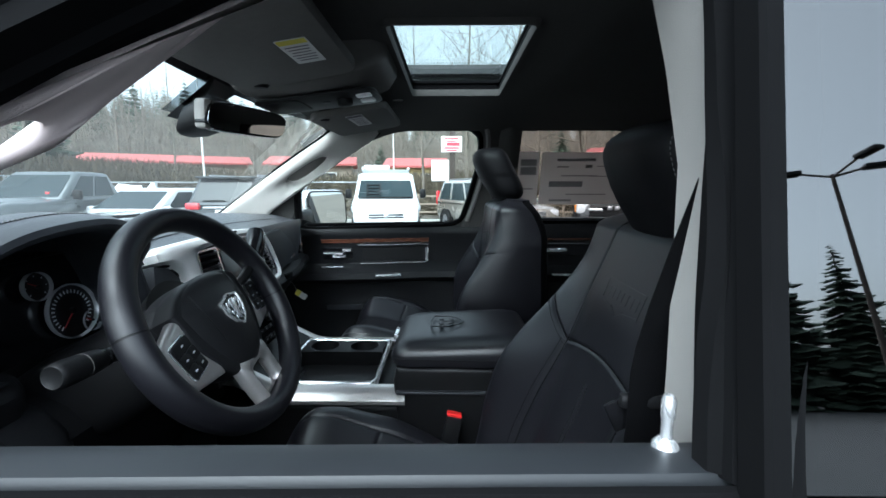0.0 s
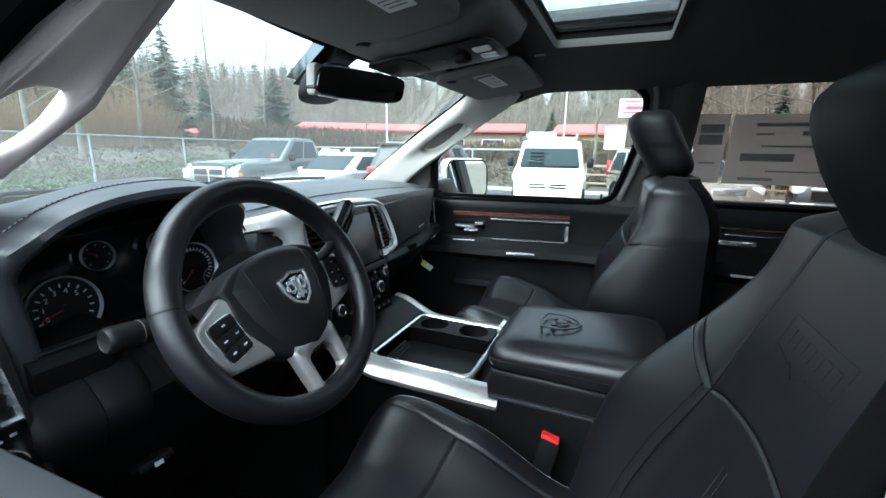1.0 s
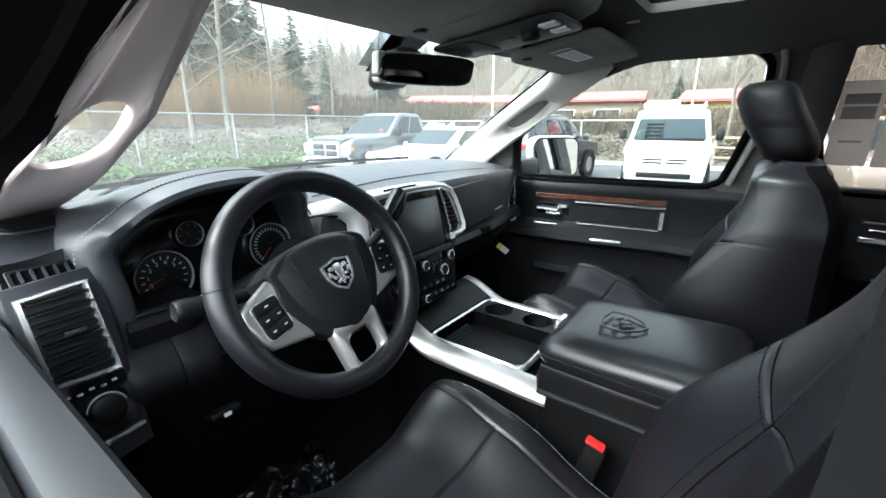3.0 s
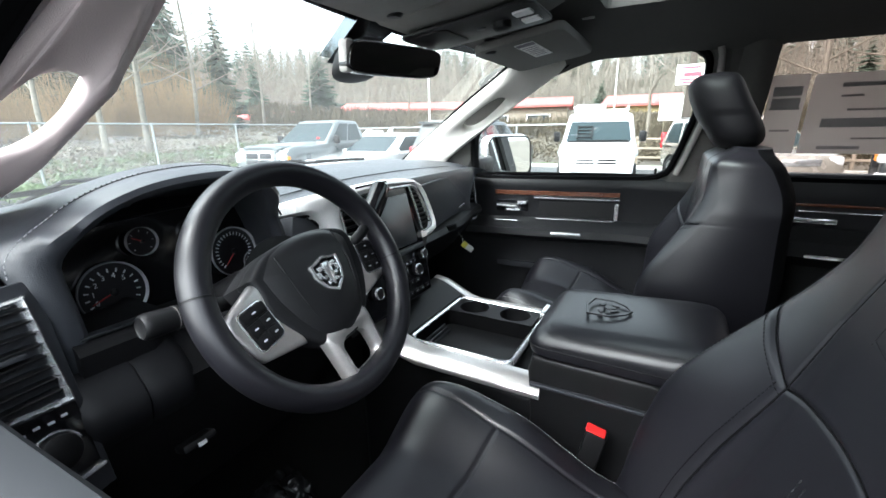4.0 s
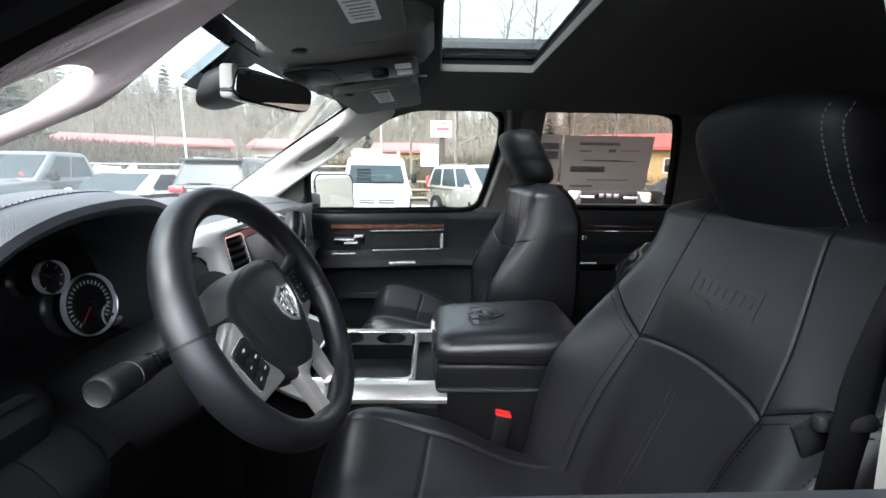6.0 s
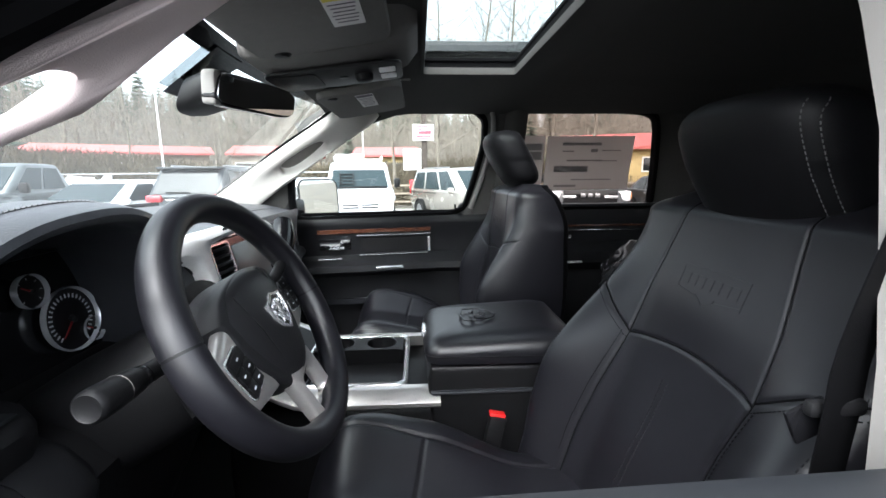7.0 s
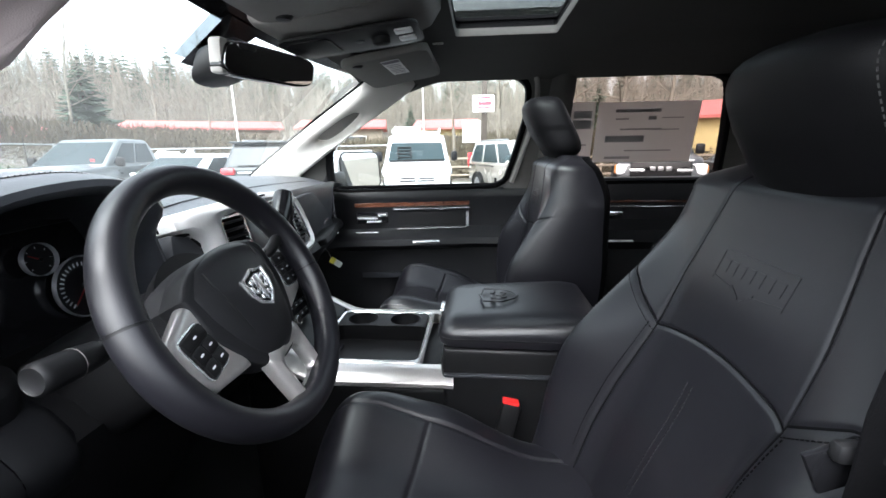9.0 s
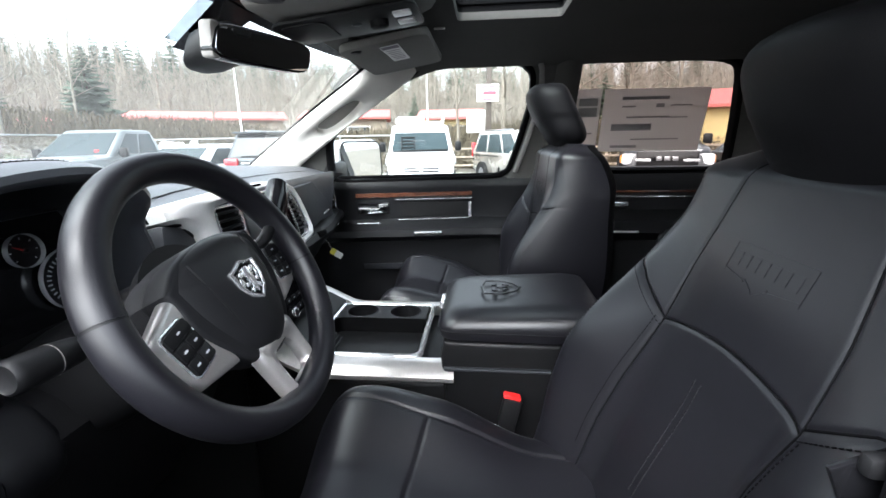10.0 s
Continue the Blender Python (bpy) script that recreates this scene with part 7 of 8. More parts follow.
def black_front(v):
    block(v, "bumper", (0.18, 1.96, 0.22), (2.93, 0, 0.60), CHROME, "chrome bumper", 0.06)
    block(v, "grille", (0.10, 1.30, 0.46), (2.92, 0, 0.98), GLOSS_BLACK, "black grille", 0.05)
    block(v, "grille_rim", (0.06, 1.36, 0.05), (2.95, 0, 1.20), CHROME, "chrome grille rim", 0.02)
    for s in (1, -1):
        block(v, "grille_wing", (0.06, 0.34, 0.07), (2.975, s * 0.50, 0.98), CHROME, "chrome wing", 0.02, s * 10)
    for k in range(3):
        block(v, "grille_bar", (0.04, 0.12, 0.10), (2.985, -0.17 + 0.17 * k, 1.02), ALLOY, "silver block in the grille", 0.015)
    both(v, "headlight", (0.12, 0.34, 0.26), (2.86, 0.80, 1.0), LAMP_LENS, "clear headlight", 0.05, -14)
    both(v, "turn_signal", (0.10, 0.08, 0.20), (2.80, 0.96, 1.0), AMBER, "amber turn signal", 0.03, -20)
    both(v, "side_mirror", (0.12, 0.22, 0.26), (1.0, 1.1, 1.45), PLASTIC, "black door mirror", 0.05)


vehicle("pickup_truck", "black pickup truck with bright grille parked facing the aisle", (4.95, 13.4), -106, 5.8, 2.02, 1.95, CAR_SLATE, [(x, z + 0.06) for x, z in PICKUP_SIDE], (1.28, -0.98), (0.50, -0.80), 1.34, CAR_GLASS, ((0.10, 0.46), (0.50, 0.86)), (1.95, -1.75), 0.41, black_front)
vehicle("sedan", "dark blue sedan parked beyond the black pickup", (8.3, 13.6), -95, 4.8, 1.85, 1.48, CAR_SLATE, [(2.36, 0.32), (2.4, 0.62), (2.30, 0.86), (1.0, 1.0), (-1.7, 1.04), (-2.35, 1.0), (-2.4, 0.55), (-2.2, 0.34)], (1.0, -1.95), (0.15, -1.15), 1.0, CAR_GLASS, ((0.12, 0.48), (0.52, 0.84)), (1.5, -1.45), 0.34, sedan_bits)


# ---- fences ----
def chain_fence(p0, p1, height, label):
    f = thing("chain_link_fence", label, "fence", (*p0, GZ))
    d = Vector((p1[0] - p0[0], p1[1] - p0[1], 0))
    L = d.length
    d /= L
    n = int(L / 3.0)
    for k in range(n + 1):
        p = d * (L * k / n)
        part("post", tube([p + Vector((0, 0, 0)), p + Vector((0, 0, height + 0.04))], 0.036, 10), GALV, f)
    part("top_rail", tube([d * 0 + Vector((0, 0, height)), d * L + Vector((0, 0, height))], 0.026, 8), GALV, f)
    part("bottom_wire", tube([Vector((0, 0, 0.08)), d * L + Vector((0, 0, 0.08))], 0.004, 4), GALV, f)
    verts, faces = [], []
    def wire(a, b, r=0.0016):
        k = len(verts)
        s = Vector((d.y, -d.x, 0)) * r
        for q in (a, b):
            verts.extend((q + s, q - s * 0.5 + Vector((0, 0, r)), q - s * 0.5 - Vector((0, 0, r))))
        for i in range(3):
            j = (i + 1) % 3
            faces.append((k + i, k + j, k + 3 + j, k + 3 + i))
    step, h = 0.085, height - 0.1
    for k in range(int((L + h) / step)):
        s = k * step
        for sg in (1, -1):
            a = s if sg > 0 else s - h
            b = a - h if sg > 0 else a + h
            z0, z1 = 0.08, 0.08 + h
            lo, hi = min(a, b), max(a, b)
            if lo < 0 or hi > L:
                continue
            wire(d * a + Vector((0, 0, z0)), d * b + Vector((0, 0, z1)))
    tagged(soup("wire_mesh", verts, faces, GALV, f, "woven wire mesh"), kind="stuff")


chain_fence((-16.2, -1.0), (-16.2, 18.6), 1.95, "galvanised chain-link fence along the planted bank")
chain_fence((-16.2, 18.6), (-3.0, 18.6), 1.75, "galvanised chain-link fence behind the parked row")


def rail_fence():
    f = thing("rail_fence", "weathered tan wooden rail fence behind the parked row", "fence", (-3.0, 18.7, GZ))
    for k in range(9):
        part("post", box(0.10, 0.10, 1.25, (1.6 * k, 0, 0.62), 0.01), WALL_TAN, f)
    for z in (0.45, 0.80, 1.15):
        part("rail", box(12.9, 0.04, 0.08, (6.4, -0.06, z), 0.008), WALL_TAN, f)


rail_fence()


# ---- trees ----
def branch_soup(rng, height, r0, spread, levels, n1, lean=0.0, start=0.25, up=0.5):
    """A leafless tree: trunk and forked limbs, as triangles-sided rods."""
    verts, faces, tv, tf = [], [], [], []
    def rod(V, F, pts, r_a, r_b, n):
        k0 = len(V)
        m = len(pts)
        for i, p in enumerate(pts):
            dd = (pts[min(i + 1, m - 1)] - pts[max(i - 1, 0)]).normalized()
            s = dd.cross(Vector((0.3, 0.9, 0.2))).normalized()
            t = s.cross(dd)
            r = r_a + (r_b - r_a) * i / (m - 1)
            V.extend(p + r * (math.cos(2 * math.pi * j / n) * s + math.sin(2 * math.pi * j / n) * t) for j in range(n))
        for i in range(m - 1):
            for j in range(n):
                a, b = k0 + i * n + j, k0 + i * n + (j + 1) % n
                F.append((a, b, b + n, a + n))
    trunk = []
    p = Vector((0, 0, 0))
    dirn = Vector((lean, rng.uniform(-0.05, 0.05), 1)).normalized()
    segs = 14
    for i in range(segs + 1):
        trunk.append(p.copy())
        dirn = (dirn + Vector((rng.uniform(-0.06, 0.06), rng.uniform(-0.06, 0.06), 0.02))).normalized()
        p = p + dirn * height / segs
    rod(tv, tf, trunk, r0, r0 * 0.12, 7)
    def grow(p, dirn, length, r, level):
        pts = [p]
        q, dd = p.copy(), dirn.copy()
        for i in range(4):
            dd = (dd + Vector((rng.uniform(-0.22, 0.22), rng.uniform(-0.22, 0.22), rng.uniform(-0.06, 0.10) + 0.05 * up))).normalized()
            q = q + dd * length / 4
            pts.append(q.copy())
        rod(verts, faces, pts, r, r * 0.35, 4 if level == 1 else 3)
        if level < levels:
            for _ in range(rng.randint(3, 4) if level == 1 else 3):
                k = rng.randint(1, 4)
                a = rng.uniform(0, 2 * math.pi)
                side = Vector((math.cos(a), math.sin(a), rng.uniform(0.1, 0.8)))
                grow(pts[k], (dd * 0.6 + side * 0.7).normalized(), length * rng.uniform(0.4, 0.62), r * 0.45, level + 1)
    for i in range(n1):
        h = start + (0.97 - start) * (i / n1) ** 0.9
        k = h * segs
        j = min(int(k), segs - 1)
        p = trunk[j].lerp(trunk[j + 1], k - j)
        a = i * 2.4 + rng.uniform(-0.5, 0.5)
        dirn = Vector((math.cos(a), math.sin(a), rng.uniform(0.15, 0.9) * up * 1.6)).normalized()
        grow(p, dirn, height * spread * (1.05 - h) * rng.uniform(0.7, 1.2) + 0.4, r0 * 0.38 * (1.1 - h), 1)
    return (tv, tf), (verts, faces)


def conifer_soup(rng, height, radius, rows=26, droop=0.35):
    """A conifer's crown: whorls of ragged drooping sprays."""
    V, F = [], []
    for i in range(rows):
        h = 0.06 + 0.94 * i / rows
        R = radius * (1 - h) ** 0.85 * rng.uniform(0.75, 1.15) + 0.12
        n = max(5, int(15 * (1 - h) + 5))
        for k in range(n):
            a = 2 * math.pi * k / n + rng.uniform(-0.3, 0.3) + i * 0.7
            r = R * rng.uniform(0.6, 1.12)
            c, s = math.cos(a), math.sin(a)
            z = height * h + rng.uniform(-0.15, 0.15)
            w = r * 0.26 + 0.05
            base = len(V)
            for f, ww, dz in ((0.08, 0.2, 0.0), (0.45, 1.0, -droop * 0.25), (0.75, 0.8, -droop * 0.55), (1.0, 0.06, -droop * 0.75 + 0.05)):
                x, y = r * f * c, r * f * s
                V.append(Vector((x - s * w * ww, y + c * w * ww, z + dz * r - 0.18 * w * ww * 2)))
                V.append(Vector((x, y, z + dz * r + 0.10 * w)))
                V.append(Vector((x + s * w * ww, y - c * w * ww, z + dz * r - 0.18 * w * ww * 2)))
            for q in range(3):
                b = base + 3 * q
                F.append((b, b + 1, b + 4, b + 3))
                F.append((b + 1, b + 2, b + 5, b + 4))
    return V, F


rng = random.Random(7)
ALDERS = [branch_soup(random.Random(11 + k), 11.0 + k, 0.115, 0.36, 3, 32, 0.03 * (k - 1), 0.2, 0.55) for k in range(3)]
CONIFERS = [conifer_soup(random.Random(31 + k), 10.0, 2.3 + 0.3 * k, 30, 0.35) for k in range(3)]


def bare_tree(x, y, scale, k, turn, label, bark=BARK_PALE, twig=BARK_PALE):
    t = thing("tree", label, "tree", (x, y, ground_at(x, y) - 0.05))
    t.rotation_euler = (0, 0, turn)
    t.scale = (scale, scale, scale)
    (a, b), (c, d) = ALDERS[k]
    soup("trunk", a, b, bark, t, "", True)
    soup("crown", c, d, twig, t, "leafless branches")
    return t


def conifer(x, y, height, k, turn, label, wide=1.0):
    t = thing("conifer_tree", label, "tree", (x, y, ground_at(x, y) - 0.05))
    t.rotation_euler = (0, 0, turn)
    s = height / 10.0
    t.scale = (s * wide, s * wide, s)
    part("trunk", tube([(0, 0, 0), (0, 0, 9.4)], 0.20, 8, taper=lambda q: 1 - 0.9 * q), BARK_DARK, t)
    soup("crown", *CONIFERS[k], NEEDLES, t, "dark green needle sprays")
    return t


def polar(az, d):
    return d * math.sin(radians(az)), d * math.cos(radians(az))


for az, d, s, k, turn in ((-66.0, 23, 1.15, 0, 0.4), (-62.3, 25, 1.3, 1, 2.1), (-70.5, 24, 1.0, 2, 3.3), (-57.5, 30, 1.0, 2, 1.0), (-75, 27, 1.1, 1, 4.4), (-50.5, 36, 1.0, 0, 5.0), (-45.0, 40, 0.9, 1, 2.7), (-33, 46, 0.9, 2, 0.8), (-24, 48, 0.95, 0, 3.9)):
    bare_tree(*polar(az, d), s, k, turn, "pale-barked leafless alder behind the fence")
for az, d, s, k, turn in ((2.5, 29, 1.35, 0, 0.2), (7.5, 32, 1.5, 1, 1.9), (12.0, 30, 1.4, 2, 3.0), (17.0, 33, 1.45, 0, 4.2), (-3.5, 34, 1.1, 2, 5.1), (22.0, 30, 1.2, 1, 0.9)):
    bare_tree(*polar(az, d), s, k, turn, "grey-brown leafless tree beyond the parked row", BARK_GREY, BARK_GREY)
for az, d, h, k, turn, wide in ((-54.6, 42, 10.0, 0, 0.3, 0.95), (-68, 40, 17, 1, 1.0, 1.0), (-62.5, 42, 17, 2, 2.0, 1.0), (-59.2, 45, 13.5, 0, 2.6, 0.9), (-73, 38, 15, 0, 3.1, 1.1), (-78, 36, 14, 1, 4.1, 1.1), (-43.7, 44, 7.2, 2, 0.9, 1.35), (-51.2, 60, 9, 1, 2.2, 0.9), (-9, 70, 8, 0, 1.1, 1.2), (14.5, 60, 8.5, 1, 4.0, 1.3)):
    conifer(*polar(az, d), h, k, turn, "dark green conifer among bare trees", wide)


def shrub(x, y, w, h, mat, label, seed):
    """A bush of thin upright twigs."""
    r = random.Random(seed)
    V, F = [], []
    for _ in range(760):
        a, q = r.uniform(0, 2 * math.pi), math.sqrt(r.random())
        base = Vector((0.35 * w * q * math.cos(a), 0.35 * w * q * math.sin(a), 0))
        top = Vector((0.5 * w * q * math.cos(a) + r.uniform(-0.9, 0.9), 0.5 * w * q * math.sin(a) + r.uniform(-0.9, 0.9), h * (1 - 0.5 * q * q) * r.uniform(0.35, 1.08)))
        mid = base.lerp(top, 0.55) + Vector((r.uniform(-0.15, 0.15), r.uniform(-0.15, 0.15), 0.1))
        k = len(V)
        for p, rr in ((base, 0.013), (mid, 0.009), (top, 0.002)):
            V.extend((p + Vector((rr, 0, 0)), p + Vector((-rr * 0.5, rr * 0.87, 0)), p + Vector((-rr * 0.5, -rr * 0.87, 0))))
        for i in range(2):
            for j in range(3):
                F.append((k + 3 * i + j, k + 3 * i + (j + 1) % 3, k + 3 * i + 3 + (j + 1) % 3, k + 3 * i + 3 + j))
    ob = soup("shrub", V, F, mat)
    ob.location = (x, y, ground_at(x, y))
    return tagged(ob, label, "shrub")


for i, (az, d, w, h) in enumerate(((-60.5, 31, 5, 5.2), (-57.5, 33, 5, 5.0), (-64, 32, 5, 4.5), (-69, 30, 5, 4.2), (-74, 28, 4, 3.5))):
    shrub(*polar(az, d), w, h, WILLOW, "orange-brown leafless willow thicket behind the fence", 50 + i)
for i, (az, d, w, h) in enumerate(((4.5, 24, 3.5, 3.0), (1.5, 25, 3.5, 2.6), (9, 24, 4, 3.2), (14, 25, 4, 3.4), (-1.5, 23.5, 3, 1.9), (20, 25, 4, 3.2))):
    shrub(*polar(az, d), w, h, BRAMBLE, "brown leafless thicket behind the rail fence", 70 + i)


def leaf_bed(name, label, x0, x1, y0, y1, h, count, mat, size, seed):
    """Low growth: many small tilted leaves over a strip of ground."""
    r = random.Random(seed)
    V, F = [], []
    for _ in range(count):
        x, y = r.uniform(x0, x1), r.uniform(y0, y1)
        lump = 0.5 + 0.5 * noise.noise(Vector((x * 0.6, y * 0.6, seed)))
        z = ground_at(x, y) + h * lump * math.sqrt(r.random())
        s = size * r.uniform(0.5, 1.3)
        a, t = r.uniform(0, 6.28), r.uniform(-0.9, 0.9)
        u = Vector((math.cos(a), math.sin(a), t)).normalized() * s
        v = u.cross(Vector((r.uniform(-1, 1), r.uniform(-1, 1), 0.6))).normalized() * s * 0.7
        p = Vector((x, y, z))
        k = len(V)
        V.extend((p - u, p + v * 0.6, p + u, p - v * 0.6))
        F.append((k, k + 1, k + 2, k + 3))
    tagged(soup(name, V, F, mat), label, name.replace("_", " "), kind="stuff")


leaf_bed("ivy", "low green ivy on the bank before the fence", -21.5, -13.6, -4, 19, 0.60, 48000, IVY, 0.075, 3)
leaf_bed("bramble", "brown dead brambles along the fence line", -24, -16.6, -6, 24, 1.15, 22000, BRAMBLE, 0.07, 4)
leaf_bed("bramble", "brown dead brambles behind the parked row", -24, 26, 19.2, 30, 1.25, 42000, BRAMBLE, 0.085, 5)
leaf_bed("grass", "sparse green grass strip by the kerb", -14, 16, 18.4, 19.1, 0.22, 9000, IVY, 0.05, 6)


def build_woods():
    """The far hillside's trees: bare ones below, conifers on the crest."""
    r = random.Random(5)
    V, F, CV, CF = [], [], [], []
    parts = []
    for k in range(2):
        (a, b), (c, d) = branch_soup(random.Random(90 + k), 10.0, 0.15, 0.26, 2, 15, 0, 0.3, 0.8)
        va = np.array([tuple(q) for q in a + c])
        fa = list(b) + [tuple(i + len(a) for i in f) for f in d]
        parts.append((va, fa))
    vs, fs, n = [], [], 0
    for _ in range(640):
        az = r.uniform(-82, 40)
        d = r.uniform(66, 135)
        x, y = polar(az, d)
        va, fa = parts[r.randint(0, 1)]
        a, s = r.uniform(0, 6.28), r.uniform(0.8, 1.3)
        m = np.array([[math.cos(a), -math.sin(a), 0], [math.sin(a), math.cos(a), 0], [0, 0, 1]]) * s
        vs.append(va @ m.T + (x, y, ground_at(x, y)))
        fs.extend(tuple(i + n for i in f) for f in fa)
        n += len(va)
    tagged(soup("bare_woods", np.concatenate(vs), fs, BARK_GREY), "grey-brown leafless woods covering the far hillside", "woods", kind="stuff")
    vs, fs, n = [], [], 0
    base = [(np.array([tuple(q) for q in a]), b) for a, b in (conifer_soup(random.Random(140 + k), 10.0, 2.0, 15, 0.35) for k in range(2))]
    for _ in range(380):
        az = r.uniform(-85, 45)
        d = r.uniform(112, 165)
        x, y = polar(az, d)
        va, fa = base[r.randint(0, 1)]
        a, s = r.uniform(0, 6.28), r.uniform(0.6, 1.15) * (1.35 if r.random() < 0.12 else 1.0)
        m = np.array([[math.cos(a), -math.sin(a), 0], [math.sin(a), math.cos(a), 0], [0, 0, 1]]) * s
        vs.append(va @ m.T + (x, y, ground_at(x, y)))
        fs.extend(tuple(i + n for i in f) for f in fa)
        n += len(va)
    tagged(soup("conifer_woods", np.concatenate(vs), fs, NEEDLES), "dark conifers along the crest of the hillside", "woods", kind="stuff")


build_woods()


def twig_haze(name, label, count, az0, az1, d0, d1, low, high, length, thick, mat, seed):
    """Fine leafless growth: many thin upright slivers over a belt of ground."""
    r = np.random.default_rng(seed)
    az, d = np.radians(r.uniform(az0, az1, count)), r.uniform(d0, d1, count)
    x, y = d * np.sin(az), d * np.cos(az)
    lump = np.array([0.5 + 0.5 * noise.noise(Vector((a * 0.11, b * 0.11, seed))) for a, b in zip(x, y)])
    z = np.array([ground_at(a, b) for a, b in zip(x, y)]) + low + (high - low) * r.random(count) ** 1.3 * (0.45 + 0.9 * lump)
    p = np.stack([x, y, z], 1)
    up = np.stack([r.normal(0, 0.35, count), r.normal(0, 0.35, count), np.ones(count)], 1) * (length * r.uniform(0.5, 1.3, count))[:, None]
    a = r.uniform(0, math.pi, count)
    w = np.stack([np.cos(a), np.sin(a), np.zeros(count)], 1) * thick
    vs = np.stack([p - up - w, p - up + w, p + up * 1.1, p + up * 0.2 - 2.2 * w], 1).reshape(-1, 3)
    fs = [(4 * i, 4 * i + 1, 4 * i + 2, 4 * i + 3) for i in range(count)]
    tagged(soup(name, vs, fs, mat), label, name.replace("_", " "), kind="stuff")


TWIG_PALE = material("pale_grey_twigs", (0.165, 0.145, 0.122), 0.95, vary=0.4, scale=0.35, patch=0.06)
twig_haze("hillside_twigs", "fine grey-brown winter twigs of the hillside woods", 150000, -85, 45, 64, 138, 0.4, 8.5, 0.40, 0.022, TWIG_PALE, 8)
twig_haze("thicket", "brown leafless thicket before the low buildings", 42000, -52, 36, 36, 47, 0.0, 1.9, 0.30, 0.022, BRAMBLE, 9)


def snow_patch(x, y, w, h, seed):
    """A sagging mound of old snow."""
    b = bmesh.new()
    bmesh.ops.create_icosphere(b, subdivisions=3, radius=1.0)
    for v in b.verts:
        d = v.co.normalized()
        k = 1 + 0.35 * noise.noise(d * 1.6 + Vector((seed, 0, 0))) + 0.12 * noise.noise(d * 5.0)
        v.co = Vector((d.x * w * k, d.y * w * 0.5 * k, max(-0.05, d.z * h * k)))
    b.transform(Matrix.Translation((x, y, ground_at(x, y))))
    tagged(part("snow_pile", b, SNOW), "old white snow pile among the brambles", "snow pile", group="snow piles")


for i, (az, d, w, h) in enumerate(((-37.5, 27, 1.3, 1.5), (-35.2, 27.5, 0.8, 1.35), (-28.6, 28, 0.9, 1.5), (-41.0, 28, 0.6, 1.3))):
    snow_patch(*polar(az, d), w, h, i)


# ---- buildings, signs, poles ----
def shed(az, d, length, depth, eave, ridge, wall, turn, label, windows, base=0.9):
    x, y = polar(az, d)
    h = thing("low_building", label, "building", (x, y, base))
    h.rotation_euler = (0, 0, turn)
    part("wall", box(length, depth, eave, (0, 0, eave / 2), 0.02), wall, h)
    rf = prism([(-depth / 2 - 0.6, eave - 0.05), (0, ridge), (depth / 2 + 0.6, eave - 0.05), (depth / 2 + 0.6, eave + 0.15), (0, ridge + 0.2), (-depth / 2 - 0.6, eave + 0.15)], length + 1.0, Matrix(((0, 0, 1, -length / 2 - 0.5), (1, 0, 0, 0), (0, 1, 0, 0), (0, 0, 0, 1))), 0.03)
    part("roof", rf, ROOF_RED, h, "red metal roof")
    for k in range(int(length / 0.9)):
        part("roof_seam", box(0.05, depth / 2 + 0.6, 0.05, (-length / 2 + 0.9 * k, -depth / 4 - 0.3, (eave + ridge) / 2 + 0.17), 0, 1, pose(0, 0, 0, math.degrees(math.atan2(ridge - eave, depth / 2 + 0.6)), 0, 0)), ROOF_RED, h) if k % 2 else None
    for wx, ww, wh in windows:
        w = part("window", box(ww, 0.10, wh, (wx, -depth / 2 - 0.02, eave * 0.55), 0.02), CAR_GLASS_DARK, h, "dark window")
        part("window_frame", frame_plate(rounded(ww + 0.15, wh + 0.15, 0.01, 2), rounded(ww - 0.05, wh - 0.05, 0.01, 2), 0.06, facing((wx, -depth / 2 - 0.05, eave * 0.55), (1, 0, 0), (0, 0, 1))), SIGN_WHITE, w)


shed(-33, 58, 15, 8, 3.2, 4.1, WALL_TAN, 0.5, "long tan building with a red metal roof", [(-5, 1.2, 1.0), (0, 1.2, 1.0), (4, 2.0, 1.0)])
shed(-17.5, 54, 9, 8, 3.1, 4.1, WALL_TAN, 0.2, "low tan building with a red metal roof", [(-3, 2.2, 1.1), (1.5, 2.4, 1.1)])
shed(-4.3, 50, 6, 7, 2.8, 3.8, WALL_YELLOW, 0.0, "low yellow building with a red metal roof", [(-1.8, 1.2, 1.0), (1.5, 1.2, 1.0)])
shed(27, 40, 12, 8, 2.6, 3.9, WALL_YELLOW, -0.4, "yellow building with a red metal roof beyond the lot", [(-3, 1.4, 1.0), (1, 1.4, 1.0)])
shed(-52, 62, 12, 6, 2.4, 3.4, WALL_TAN, 0.8, "pale low building seen among the trees", [(-2, 1.2, 0.9)])


